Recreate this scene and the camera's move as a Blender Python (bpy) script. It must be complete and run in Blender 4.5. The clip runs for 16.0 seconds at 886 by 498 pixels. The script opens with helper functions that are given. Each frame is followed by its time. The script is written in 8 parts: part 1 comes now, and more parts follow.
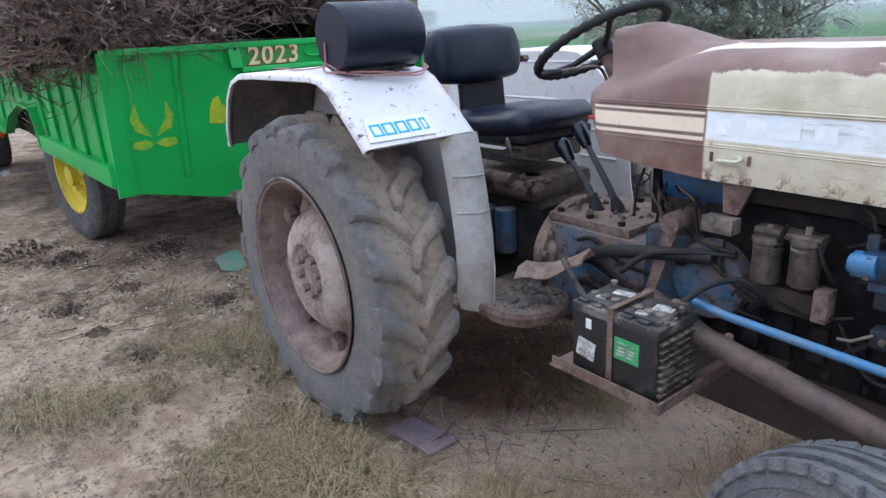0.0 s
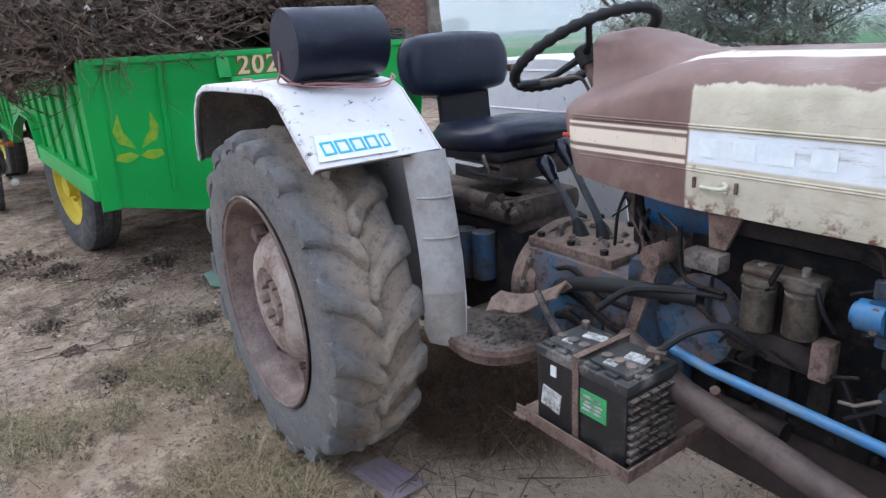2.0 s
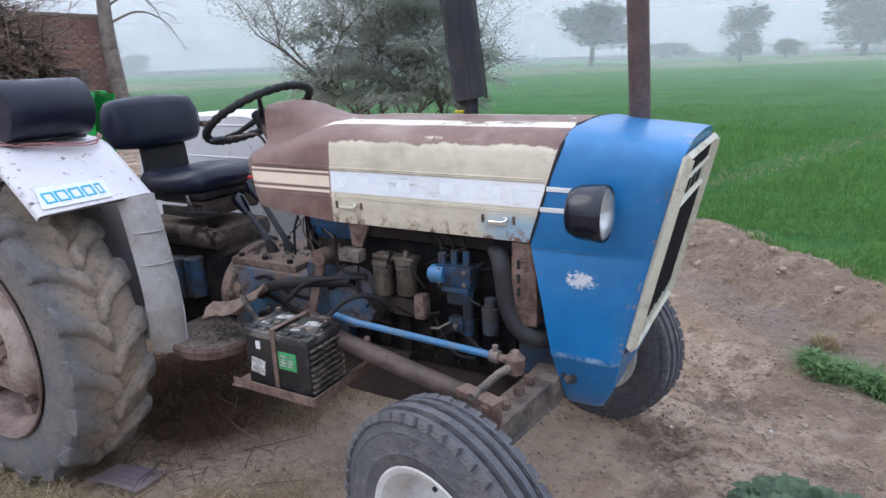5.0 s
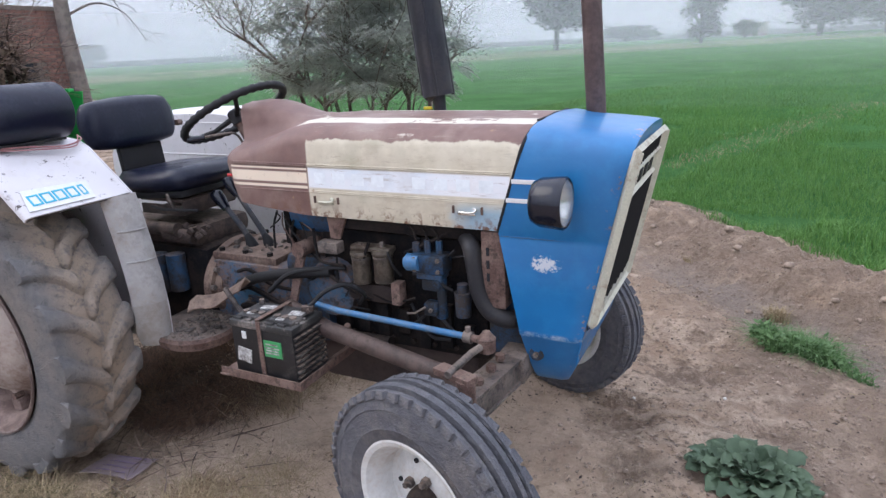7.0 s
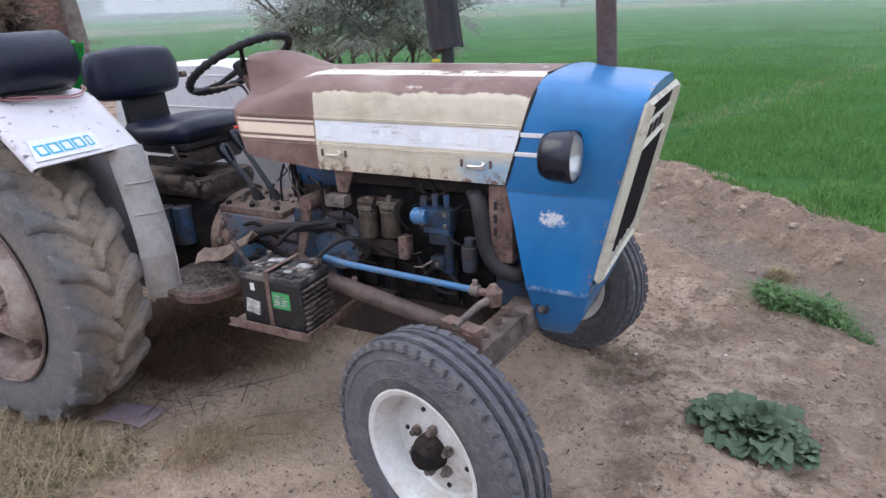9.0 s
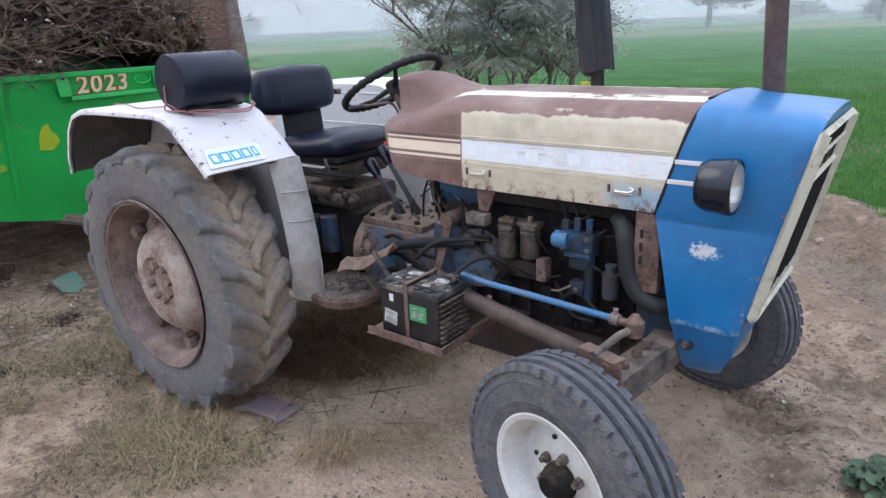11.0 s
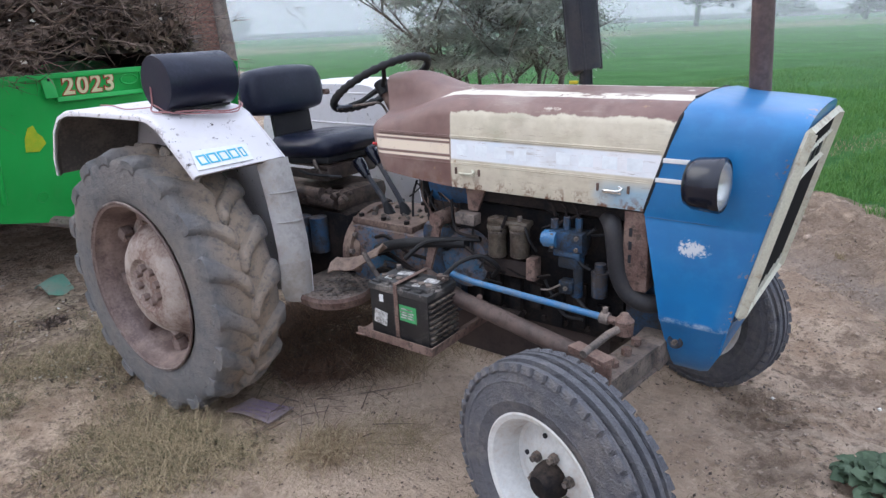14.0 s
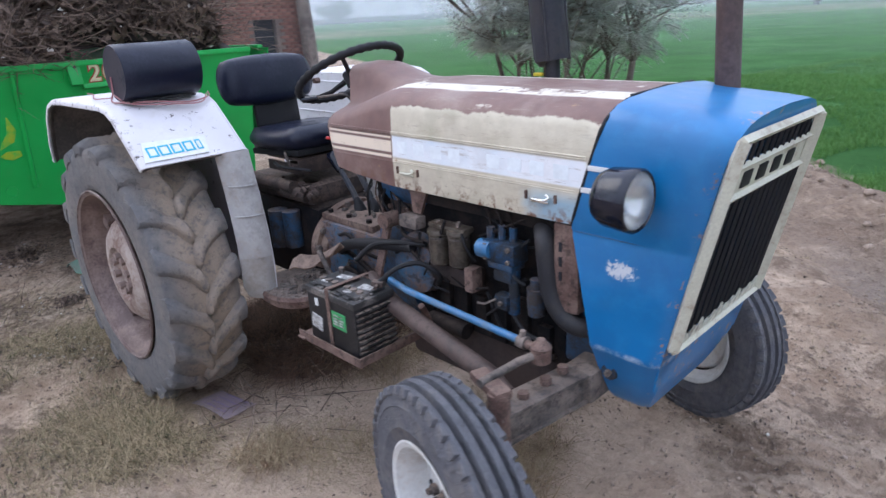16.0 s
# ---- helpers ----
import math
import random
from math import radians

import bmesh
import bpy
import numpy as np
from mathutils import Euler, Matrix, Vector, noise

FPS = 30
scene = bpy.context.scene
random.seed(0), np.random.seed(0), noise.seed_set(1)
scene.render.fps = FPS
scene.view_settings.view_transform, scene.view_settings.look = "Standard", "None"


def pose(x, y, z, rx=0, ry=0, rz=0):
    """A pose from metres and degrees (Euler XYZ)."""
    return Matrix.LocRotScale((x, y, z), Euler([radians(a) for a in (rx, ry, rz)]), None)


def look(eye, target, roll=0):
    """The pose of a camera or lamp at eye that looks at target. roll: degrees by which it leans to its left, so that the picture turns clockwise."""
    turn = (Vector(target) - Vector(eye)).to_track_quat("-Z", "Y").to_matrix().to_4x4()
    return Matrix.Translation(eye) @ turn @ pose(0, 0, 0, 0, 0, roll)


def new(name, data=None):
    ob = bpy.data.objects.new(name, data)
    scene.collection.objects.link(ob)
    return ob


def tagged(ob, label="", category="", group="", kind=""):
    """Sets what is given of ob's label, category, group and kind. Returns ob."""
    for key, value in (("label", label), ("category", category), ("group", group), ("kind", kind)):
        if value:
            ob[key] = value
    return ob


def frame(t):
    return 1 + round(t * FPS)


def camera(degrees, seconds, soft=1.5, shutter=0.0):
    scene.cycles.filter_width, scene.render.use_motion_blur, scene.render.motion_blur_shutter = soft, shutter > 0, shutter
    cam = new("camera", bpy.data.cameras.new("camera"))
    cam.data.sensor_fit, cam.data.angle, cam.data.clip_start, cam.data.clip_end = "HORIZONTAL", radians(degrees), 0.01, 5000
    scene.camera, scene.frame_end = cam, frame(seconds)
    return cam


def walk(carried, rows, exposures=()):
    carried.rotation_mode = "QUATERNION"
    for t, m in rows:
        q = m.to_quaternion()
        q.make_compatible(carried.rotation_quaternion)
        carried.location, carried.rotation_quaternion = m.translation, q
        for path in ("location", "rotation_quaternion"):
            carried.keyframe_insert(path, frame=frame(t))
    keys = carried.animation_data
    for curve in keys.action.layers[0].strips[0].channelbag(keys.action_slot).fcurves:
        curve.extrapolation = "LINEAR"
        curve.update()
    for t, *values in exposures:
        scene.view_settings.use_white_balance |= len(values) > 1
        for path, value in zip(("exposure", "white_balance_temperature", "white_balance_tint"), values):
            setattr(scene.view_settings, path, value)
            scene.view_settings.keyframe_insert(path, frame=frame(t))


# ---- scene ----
# ---- camera and its way ----
cam = camera(68.6, 16.0, soft=1.4, shutter=0.4)
METRES, TILT, LEAN, TURN = 1.92, -19.0, 3.0, 51.9
START = (2.253, -1.877, 1.472)
ROWS = [
    (0.0, 0.0, 0.0, 0.0, 0.0, 0.0, -0.0),
    (0.5, 0.046, 0.0505, 0.0174, 1.04, -0.04, -0.3),
    (1.0, 0.0933, 0.1, 0.0331, 2.83, -0.85, -1.35),
    (1.5, 0.1058, 0.1128, 0.0382, 3.53, -0.54, -0.58),
    (2.0, 0.1056, 0.1101, 0.0373, 2.54, 0.55, -0.59),
    (2.5, 0.0934, 0.0889, 0.0317, -1.09, 0.57, 0.36),
    (3.0, 0.0825, 0.0157, 0.0013, -12.08, 0.66, 4.36),
    (3.5, 0.0804, -0.0612, -0.0151, -16.09, 1.04, 5.37),
    (4.0, 0.1032, -0.1515, -0.0302, -16.29, 0.31, 5.0),
    (4.5, 0.1119, -0.2157, -0.0272, -17.7, 0.25, 5.36),
    (5.0, 0.0905, -0.2614, -0.0266, -22.05, 2.52, 6.49),
    (5.2, 0.086, -0.27, -0.0265, -22.8, 2.2, 6.65),
    (7.3, 0.0541, -0.3334, -0.0240, -24.9, 0.8, 8.1),
    (7.5, 0.0532, -0.3336, -0.0247, -25.14, 0.63, 7.95),
    (8.0, 0.0535, -0.3309, -0.0246, -25.44, 0.49, 8.13),
    (8.5, 0.0506, -0.3305, -0.0277, -25.46, -0.41, 8.42),
    (9.0, 0.045, -0.3287, -0.0337, -24.42, -2.45, 7.65),
    (9.5, 0.027, -0.327, -0.0297, -19.04, -0.54, 5.97),
    (9.7, 0.0245, -0.3245, -0.0300, -16.05, -0.45, 5.2),
    (10.1, 0.018, -0.3205, -0.0275, -13.9, 0.1, 4.3),
    (11.8, 0.0136, -0.318, -0.0261, -13.7, 0.35, 4.0),
    (12.0, 0.0136, -0.318, -0.0261, -13.76, 0.37, 3.99),
    (12.5, 0.014, -0.3185, -0.0266, -14.22, 0.32, 3.96),
    (13.0, 0.0143, -0.3164, -0.0253, -13.83, 0.48, 3.88),
    (13.5, 0.0168, -0.3182, -0.026, -14.15, 0.55, 4.19),
    (14.0, 0.0179, -0.3168, -0.0258, -14.46, 0.15, 4.48),
    (14.5, 0.0196, -0.3184, -0.0256, -14.74, 0.34, 4.72),
    (15.0, 0.0351, -0.3239, -0.0244, -15.26, 0.32, 5.73),
    (15.5, 0.1253, -0.3139, -0.0123, -12.3, -0.4, 5.55),
    (16.0, 0.312, -0.2828, -0.0022, -6.44, -0.82, 2.27),
]
walk(cam, [(t, pose(*START, TILT, LEAN, TURN) @ pose(METRES * x, METRES * y, METRES * z, 90 + pitch, roll, yaw)) for t, x, y, z, yaw, pitch, roll in ROWS],
     exposures=((0.0, 0.13, 6150, 4), (2.3, 0.13, 6200, 4), (4.5, 0.08, 6350, 6), (5.2, 0.08, 6400, 7), (7.3, 0.10, 6600, 10), (9.0, 0.10, 6550, 10), (9.7, 0.10, 6500, 8), (14.8, 0.10, 6450, 7), (16.0, 0.07, 6150, 9)))

# ---- light: a misty overcast morning ----
SUN_AZIMUTH, SUN_HEIGHT = radians(250), radians(38)
world = bpy.data.worlds.new("overcast_sky")
scene.world = world
world.use_nodes = True
wt = world.node_tree
wt.nodes.clear()
sky = wt.nodes.new("ShaderNodeTexSky")
sky.sky_type, sky.sun_disc = "NISHITA", False
sky.sun_elevation, sky.sun_rotation = SUN_HEIGHT, SUN_AZIMUTH
sky.dust_density, sky.air_density = 4.0, 1.5
cloud = wt.nodes.new("ShaderNodeMix")
cloud.data_type = "RGBA"
cloud.inputs[0].default_value = 0.9
cloud.inputs[7].default_value = (6.5, 7.0, 8.75, 1)
wt.links.new(sky.outputs[0], cloud.inputs[6])
# an overcast sky is about three times as bright overhead as at the horizon
way = wt.nodes.new("ShaderNodeTexCoord")
split = wt.nodes.new("ShaderNodeSeparateXYZ")
rise = wt.nodes.new("ShaderNodeMapRange")
rise.inputs[1].default_value, rise.inputs[2].default_value = 0.0, 0.9
rise.inputs[3].default_value, rise.inputs[4].default_value = 1.2, 2.9
gain = wt.nodes.new("ShaderNodeVectorMath")
gain.operation = "SCALE"
wt.links.new(way.outputs["Generated"], split.inputs[0])
wt.links.new(split.outputs[2], rise.inputs[0])
wt.links.new(rise.outputs[0], gain.inputs["Scale"])
wt.links.new(cloud.outputs[2], gain.inputs[0])
back = wt.nodes.new("ShaderNodeBackground")
back.inputs[1].default_value = 0.1
wout = wt.nodes.new("ShaderNodeOutputWorld")
wt.links.new(gain.outputs[0], back.inputs[0])
wt.links.new(back.outputs[0], wout.inputs[0])
sun_lamp = bpy.data.lights.new("sun", "SUN")
sun_lamp.energy, sun_lamp.angle, sun_lamp.color = 0.7, radians(40), (1.0, 0.96, 0.9)
sun = new("sun", sun_lamp)
sun.matrix_world = look((3 * math.sin(SUN_AZIMUTH), 3 * math.cos(SUN_AZIMUTH), 3), (0, 0, 0))


# ---- materials ----
class Nodes:
    """A small writer of node materials."""

    def __init__(self, name):
        self.m = bpy.data.materials.new(name)
        self.m.use_nodes = True
        self.t = self.m.node_tree
        self.b = self.t.nodes["Principled BSDF"]
        self.co = self.t.nodes.new("ShaderNodeTexCoord").outputs["Object"]

    def put(self, socket, v):
        if isinstance(v, bpy.types.NodeSocket):
            self.t.links.new(v, socket)
        elif isinstance(v, (tuple, list)) and len(v) == 3 and socket.type == "RGBA":
            socket.default_value = (*v, 1)
        else:
            socket.default_value = v

    def noise(self, scale, detail=4.0, rough=0.55, stretch=None):
        n = self.t.nodes.new("ShaderNodeTexNoise")
        n.inputs["Scale"].default_value = scale
        n.inputs["Detail"].default_value = detail
        n.inputs["Roughness"].default_value = rough
        co = self.co
        if stretch:
            mp = self.t.nodes.new("ShaderNodeMapping")
            mp.inputs["Scale"].default_value = stretch
            self.t.links.new(co, mp.inputs[0])
            co = mp.outputs[0]
        self.t.links.new(co, n.inputs["Vector"])
        return n.outputs["Fac"]

    def cells(self, scale, feature="F1"):
        n = self.t.nodes.new("ShaderNodeTexVoronoi")
        n.feature = feature
        n.inputs["Scale"].default_value = scale
        self.t.links.new(self.co, n.inputs["Vector"])
        return n.outputs["Distance"]

    def axis(self, i):
        s = self.t.nodes.new("ShaderNodeSeparateXYZ")
        self.t.links.new(self.co, s.inputs[0])
        return s.outputs[i]

    def math(self, op, a, b=0.0):
        n = self.t.nodes.new("ShaderNodeMath")
        n.operation = op
        self.put(n.inputs[0], a)
        self.put(n.inputs[1], b)
        return n.outputs[0]

    def step(self, v, lo, hi):
        n = self.t.nodes.new("ShaderNodeMapRange")
        n.clamp = True
        self.put(n.inputs[0], v)
        n.inputs[1].default_value, n.inputs[2].default_value = lo, hi
        n.inputs[3].default_value, n.inputs[4].default_value = 0.0, 1.0
        return n.outputs[0]

    def band(self, v, lo, hi, soft=0.003):
        return self.math("MULTIPLY", self.step(v, lo - soft, lo + soft), self.step(v, hi + soft, hi - soft))

    def mix(self, fac, a, b):
        n = self.t.nodes.new("ShaderNodeMix")
        n.data_type = "RGBA"
        self.put(n.inputs[0], fac)
        self.put(n.inputs[6], a)
        self.put(n.inputs[7], b)
        return n.outputs[2]

    def chance(self):
        return self.t.nodes.new("ShaderNodeObjectInfo").outputs["Random"]

    def island(self):
        return self.t.nodes.new("ShaderNodeNewGeometry").outputs["Random Per Island"]

    def done(self, colour, rough=0.6, metal=0.0, bump=None, depth=0.002, strength=0.6, coat=0.0):
        self.put(self.b.inputs["Base Color"], colour)
        self.put(self.b.inputs["Roughness"], rough)
        self.put(self.b.inputs["Metallic"], metal)
        if coat:
            self.b.inputs["Coat Weight"].default_value = coat
            self.b.inputs["Coat Roughness"].default_value = 0.15
        if bump is not None:
            n = self.t.nodes.new("ShaderNodeBump")
            n.inputs["Strength"].default_value = strength
            n.inputs["Distance"].default_value = depth
            self.put(n.inputs["Height"], bump)
            self.t.links.new(n.outputs[0], self.b.inputs["Normal"])
        return self.m


def worn(name, colour, dirt, rough=0.5, metal=0.0, dirtiness=0.5, scale=14.0, coat=0.0, depth=0.001, gloss=0.5, grime=0.0, settled=0.0):
    """A painted or bare surface with stains at two scales, oily grime and dust settled on top."""
    n = Nodes(name)
    n.b.inputs["Specular IOR Level"].default_value = gloss
    big = n.noise(scale * 0.5, 8, 0.68)
    fine = n.noise(scale * 6, 4)
    dark = tuple(c * 0.78 for c in colour)
    base = n.mix(n.step(fine, 0.3, 0.75), dark, colour)
    level = 0.64 - 0.26 * dirtiness
    mask = n.step(n.math("ADD", n.math("MULTIPLY", big, 0.75), n.math("MULTIPLY", fine, 0.25)), level - 0.07, level + 0.08)
    col = n.mix(mask, base, dirt)
    if grime:
        spots = n.step(n.noise(scale * 1.3, 8, 0.72), 0.52, 0.60)
        col = n.mix(n.math("MULTIPLY", spots, grime), col, (0.016, 0.013, 0.012))
    if settled:
        up = n.t.nodes.new("ShaderNodeSeparateXYZ")
        n.t.links.new(n.t.nodes.new("ShaderNodeNewGeometry").outputs["Normal"], up.inputs[0])
        lie = n.math("MULTIPLY", n.step(up.outputs[2], 0.35, 0.9), n.step(n.noise(scale * 1.7, 7, 0.7), 0.36, 0.60))
        col = n.mix(n.math("MULTIPLY", lie, 0.8 * settled), col, (0.27, 0.195, 0.15))
    return n.done(col, n.mix(mask, (rough,) * 3, (min(0.95, rough + 0.3),) * 3), metal, fine, depth, 0.5, coat)


def plain(name, colour, rough=0.6, metal=0.0, scale=40.0, coat=0.0):
    n = Nodes(name)
    f = n.noise(scale, 3)
    return n.done(n.mix(f, tuple(c * 0.8 for c in colour), tuple(min(1, c * 1.15) for c in colour)), rough, metal, f, 0.0006, 0.4, coat)


DUST = (0.30, 0.23, 0.17)
RUST = (0.17, 0.085, 0.05)


def hood_paint():
    n = Nodes("hood_paint")
    x, y, z = n.axis(0), n.axis(1), n.axis(2)
    big, mid, fine = n.noise(5, 5), n.noise(22, 5), n.noise(120, 3)
    brown = n.mix(n.step(mid, 0.3, 0.75), (0.145, 0.080, 0.068), (0.20, 0.115, 0.098))
    brown = n.mix(n.step(big, 0.45, 0.75), brown, (0.25, 0.165, 0.14))
    cream = n.mix(n.step(mid, 0.35, 0.75), (0.53, 0.475, 0.365), (0.63, 0.575, 0.455))
    cream = n.mix(n.step(big, 0.55, 0.72), cream, (0.44, 0.405, 0.30))
    cream = n.mix(n.math("MULTIPLY", n.step(n.noise(11, 7, 0.75, (0.6, 1, 1.4)), 0.55, 0.66), 0.5), cream, (0.40, 0.33, 0.24))
    # cream panel on the side, with a ragged upper edge
    ragged = n.math("ADD", z, n.math("MULTIPLY", n.math("SUBTRACT", n.noise(5, 9, 0.72, (1, 0.2, 0.5)), 0.5), 0.075))
    side = n.math("MULTIPLY", n.step(x, 1.318, 1.324), n.step(ragged, 1.331, 1.326))
    col = n.mix(side, brown, cream)
    # two pale stripes left on the top
    ay = n.math("ABSOLUTE", n.math("ADD", y, n.math("MULTIPLY", n.math("SUBTRACT", n.noise(7, 5), 0.5), 0.03)))
    top = n.math("MULTIPLY", n.band(ay, 0.115, 0.190, 0.005), n.step(x, 1.20, 1.22))
    top = n.math("MULTIPLY", top, n.step(n.noise(6, 6, 0.7), 0.41, 0.45))
    col = n.mix(n.math("MULTIPLY", top, n.step(z, 1.33, 1.34)), col, (0.66, 0.60, 0.50))
    chips = n.math("MULTIPLY", n.step(n.noise(4.5, 6, 0.65), 0.60, 0.63), n.step(z, 1.335, 1.35))
    col = n.mix(n.math("MULTIPLY", chips, n.step(x, 1.2, 1.3)), col, (0.58, 0.52, 0.42))
    # cream bands on the brown rear part, with thin lines beside them
    rear = n.math("MULTIPLY", n.step(x, 0.945, 0.949), n.step(x, 1.318, 1.314))
    stripe = n.math("MULTIPLY", rear, n.math("ADD", n.band(z, 1.168, 1.207, 0.002), n.math("ADD", n.band(z, 1.216, 1.223, 0.0015), n.band(z, 1.148, 1.158, 0.0015))))
    crack = n.step(n.noise(35, 6, 0.8, (2.5, 1, 0.7)), 0.63, 0.655)
    col = n.mix(n.math("MULTIPLY", stripe, n.math("SUBTRACT", 1.0, crack)), col, (0.78, 0.66, 0.52))
    # white band of the faded lettering
    white = n.math("MULTIPLY", n.math("MULTIPLY", n.step(x, 1.321, 1.325), n.step(x, 2.105, 2.10)), n.band(z, 1.153, 1.226, 0.003))
    whitecol = n.mix(n.step(big, 0.4, 0.7), (0.82, 0.83, 0.85), (0.70, 0.77, 0.83))
    col = n.mix(n.math("MULTIPLY", white, n.step(n.noise(60, 5, 0.7), 0.28, 0.34)), col, whitecol)
    # dirty streaks and small brown chips on the cream
    streak = n.math("MULTIPLY", n.step(n.noise(16, 7, 0.7, (0.35, 1, 2.6)), 0.57, 0.68), n.step(x, 1.32, 1.33))
    col = n.mix(n.math("MULTIPLY", streak, 0.45), col, (0.36, 0.31, 0.24))
    flakes = n.math("MULTIPLY", n.step(n.noise(42, 7, 0.75), 0.66, 0.69), n.step(n.noise(5, 4), 0.42, 0.55))
    col = n.mix(n.math("MULTIPLY", flakes, 0.85), col, (0.13, 0.075, 0.055))
    # the lower front corner is overpainted in thin blue
    blue = n.math("MULTIPLY", n.step(n.math("ADD", x, n.math("MULTIPLY", mid, 0.12)), 1.93, 2.02), n.step(z, 1.14, 1.10))
    col = n.mix(n.math("MULTIPLY", blue, 0.75), col, (0.22, 0.42, 0.58))
    scratch = n.math("MULTIPLY", n.step(n.noise(30, 8, 0.8, (0.25, 1, 3.0)), 0.60, 0.63), 0.55)
    col = n.mix(n.math("MULTIPLY", scratch, n.step(x, 1.32, 1.33)), col, (0.30, 0.24, 0.18))
    dusty = n.math("MULTIPLY", n.step(n.noise(3.5, 7, 0.7), 0.50, 0.66), 0.28)
    col = n.mix(dusty, col, (0.42, 0.35, 0.30))
    # rust and chips along the lower edge
    low = n.math("MULTIPLY", n.step(z, 1.10, 1.05), n.step(n.noise(26, 6, 0.7), 0.52, 0.6))
    col = n.mix(low, col, RUST)
    spots = n.math("MULTIPLY", n.step(n.noise(13, 6, 0.75), 0.66, 0.70), 0.8)
    col = n.mix(spots, col, (0.30, 0.19, 0.11))
    return n.done(col, n.mix(mid, (0.42,) * 3, (0.7,) * 3), 0.0, n.math("ADD", fine, n.math("MULTIPLY", mid, 1.5)), 0.0012, 0.5)


def nose_paint():
    n = Nodes("blue_paint")
    x, y, z = n.axis(0), n.axis(1), n.axis(2)
    big, mid, fine = n.noise(4, 4), n.noise(18, 5), n.noise(90, 4)
    blue = n.mix(n.step(big, 0.35, 0.7), (0.003, 0.128, 0.335), (0.005, 0.165, 0.415))
    blue = n.mix(n.math("MULTIPLY", n.step(mid, 0.5, 0.75), 0.35), blue, (0.02, 0.23, 0.50))
    # the scraped patch below the lamp
    dx = n.math("DIVIDE", n.math("SUBTRACT", x, 2.215), 0.070)
    dz = n.math("DIVIDE", n.math("SUBTRACT", z, 0.95), 0.040)
    d = n.math("ADD", n.math("MULTIPLY", dx, dx), n.math("MULTIPLY", dz, dz))
    scrape = n.math("ADD", n.math("MULTIPLY", d, -0.35), n.math("ADD", 0.26, n.noise(75, 6, 0.8)))
    scrape = n.math("MULTIPLY", n.step(scrape, 0.62, 0.70), n.step(y, -0.2, -0.22))
    col = n.mix(scrape, blue, (0.55, 0.58, 0.62))
    chips = n.step(n.noise(28, 6, 0.75), 0.70, 0.73)
    col = n.mix(n.math("MULTIPLY", chips, 0.7), col, (0.5, 0.56, 0.62))
    # bare and rusty front edges
    edge = n.math("SUBTRACT", n.math("ADD", x, n.math("MULTIPLY", z, -0.2)), 2.186)
    rub = n.math("MULTIPLY", n.step(edge, -0.016, 0.0), n.step(n.noise(22, 6, 0.75), 0.57, 0.62))
    col = n.mix(rub, col, (0.34, 0.20, 0.13))
    scab = n.math("MULTIPLY", n.step(edge, -0.055, -0.030), n.math("MULTIPLY", n.band(z, 1.12, 1.27, 0.03), n.step(n.noise(11, 8, 0.7), 0.58, 0.60)))
    col = n.mix(n.math("MULTIPLY", scab, 0.8), col, (0.16, 0.10, 0.085))
    faint = n.math("MULTIPLY", n.step(n.noise(7, 7, 0.75, (0.5, 1, 1.6)), 0.56, 0.72), 0.22)
    col = n.mix(faint, col, (0.07, 0.24, 0.46))
    crease = n.math("MULTIPLY", n.band(z, 0.690, 0.708, 0.004), n.step(n.noise(20, 5, 0.7), 0.45, 0.6))
    col = n.mix(n.math("MULTIPLY", crease, 0.7), col, (0.45, 0.56, 0.68))
    return n.done(col, n.mix(mid, (0.32,) * 3, (0.52,) * 3), 0.0, n.math("ADD", fine, mid), 0.0006, 0.35, 0.40)


def fender_paint():
    n = Nodes("fender_white")
    big, mid, fine = n.noise(4, 5), n.noise(16, 6, 0.7), n.noise(90, 4)
    col = n.mix(n.step(big, 0.35, 0.7), (0.60, 0.575, 0.59), (0.70, 0.68, 0.70))
    col = n.mix(n.math("MULTIPLY", n.step(mid, 0.5, 0.7), 0.4), col, (0.50, 0.46, 0.42))
    chips = n.step(n.noise(21, 7, 0.78, (1.5, 0.8, 1)), 0.618, 0.634)
    col = n.mix(chips, col, (0.07, 0.055, 0.05))
    # paint knocked off along the outer and inner edges, and round bare spots
    ay, z = n.math("ABSOLUTE", n.axis(1)), n.axis(2)
    edge = n.step(ay, 0.835, 0.857)
    rub = n.math("MULTIPLY", edge, n.step(n.noise(22, 7, 0.75), 0.55, 0.61))
    col = n.mix(n.math("MULTIPLY", rub, 0.85), col, (0.10, 0.075, 0.065))
    spots = n.math("MULTIPLY", n.step(n.cells(17), 0.13, 0.10), n.step(n.noise(5, 3), 0.5, 0.56))
    col = n.mix(n.math("MULTIPLY", spots, n.step(ay, 0.45, 0.47)), col, (0.045, 0.04, 0.045))
    return n.done(col, n.mix(mid, (0.4,) * 3, (0.65,) * 3), 0.0, fine, 0.0008, 0.4)


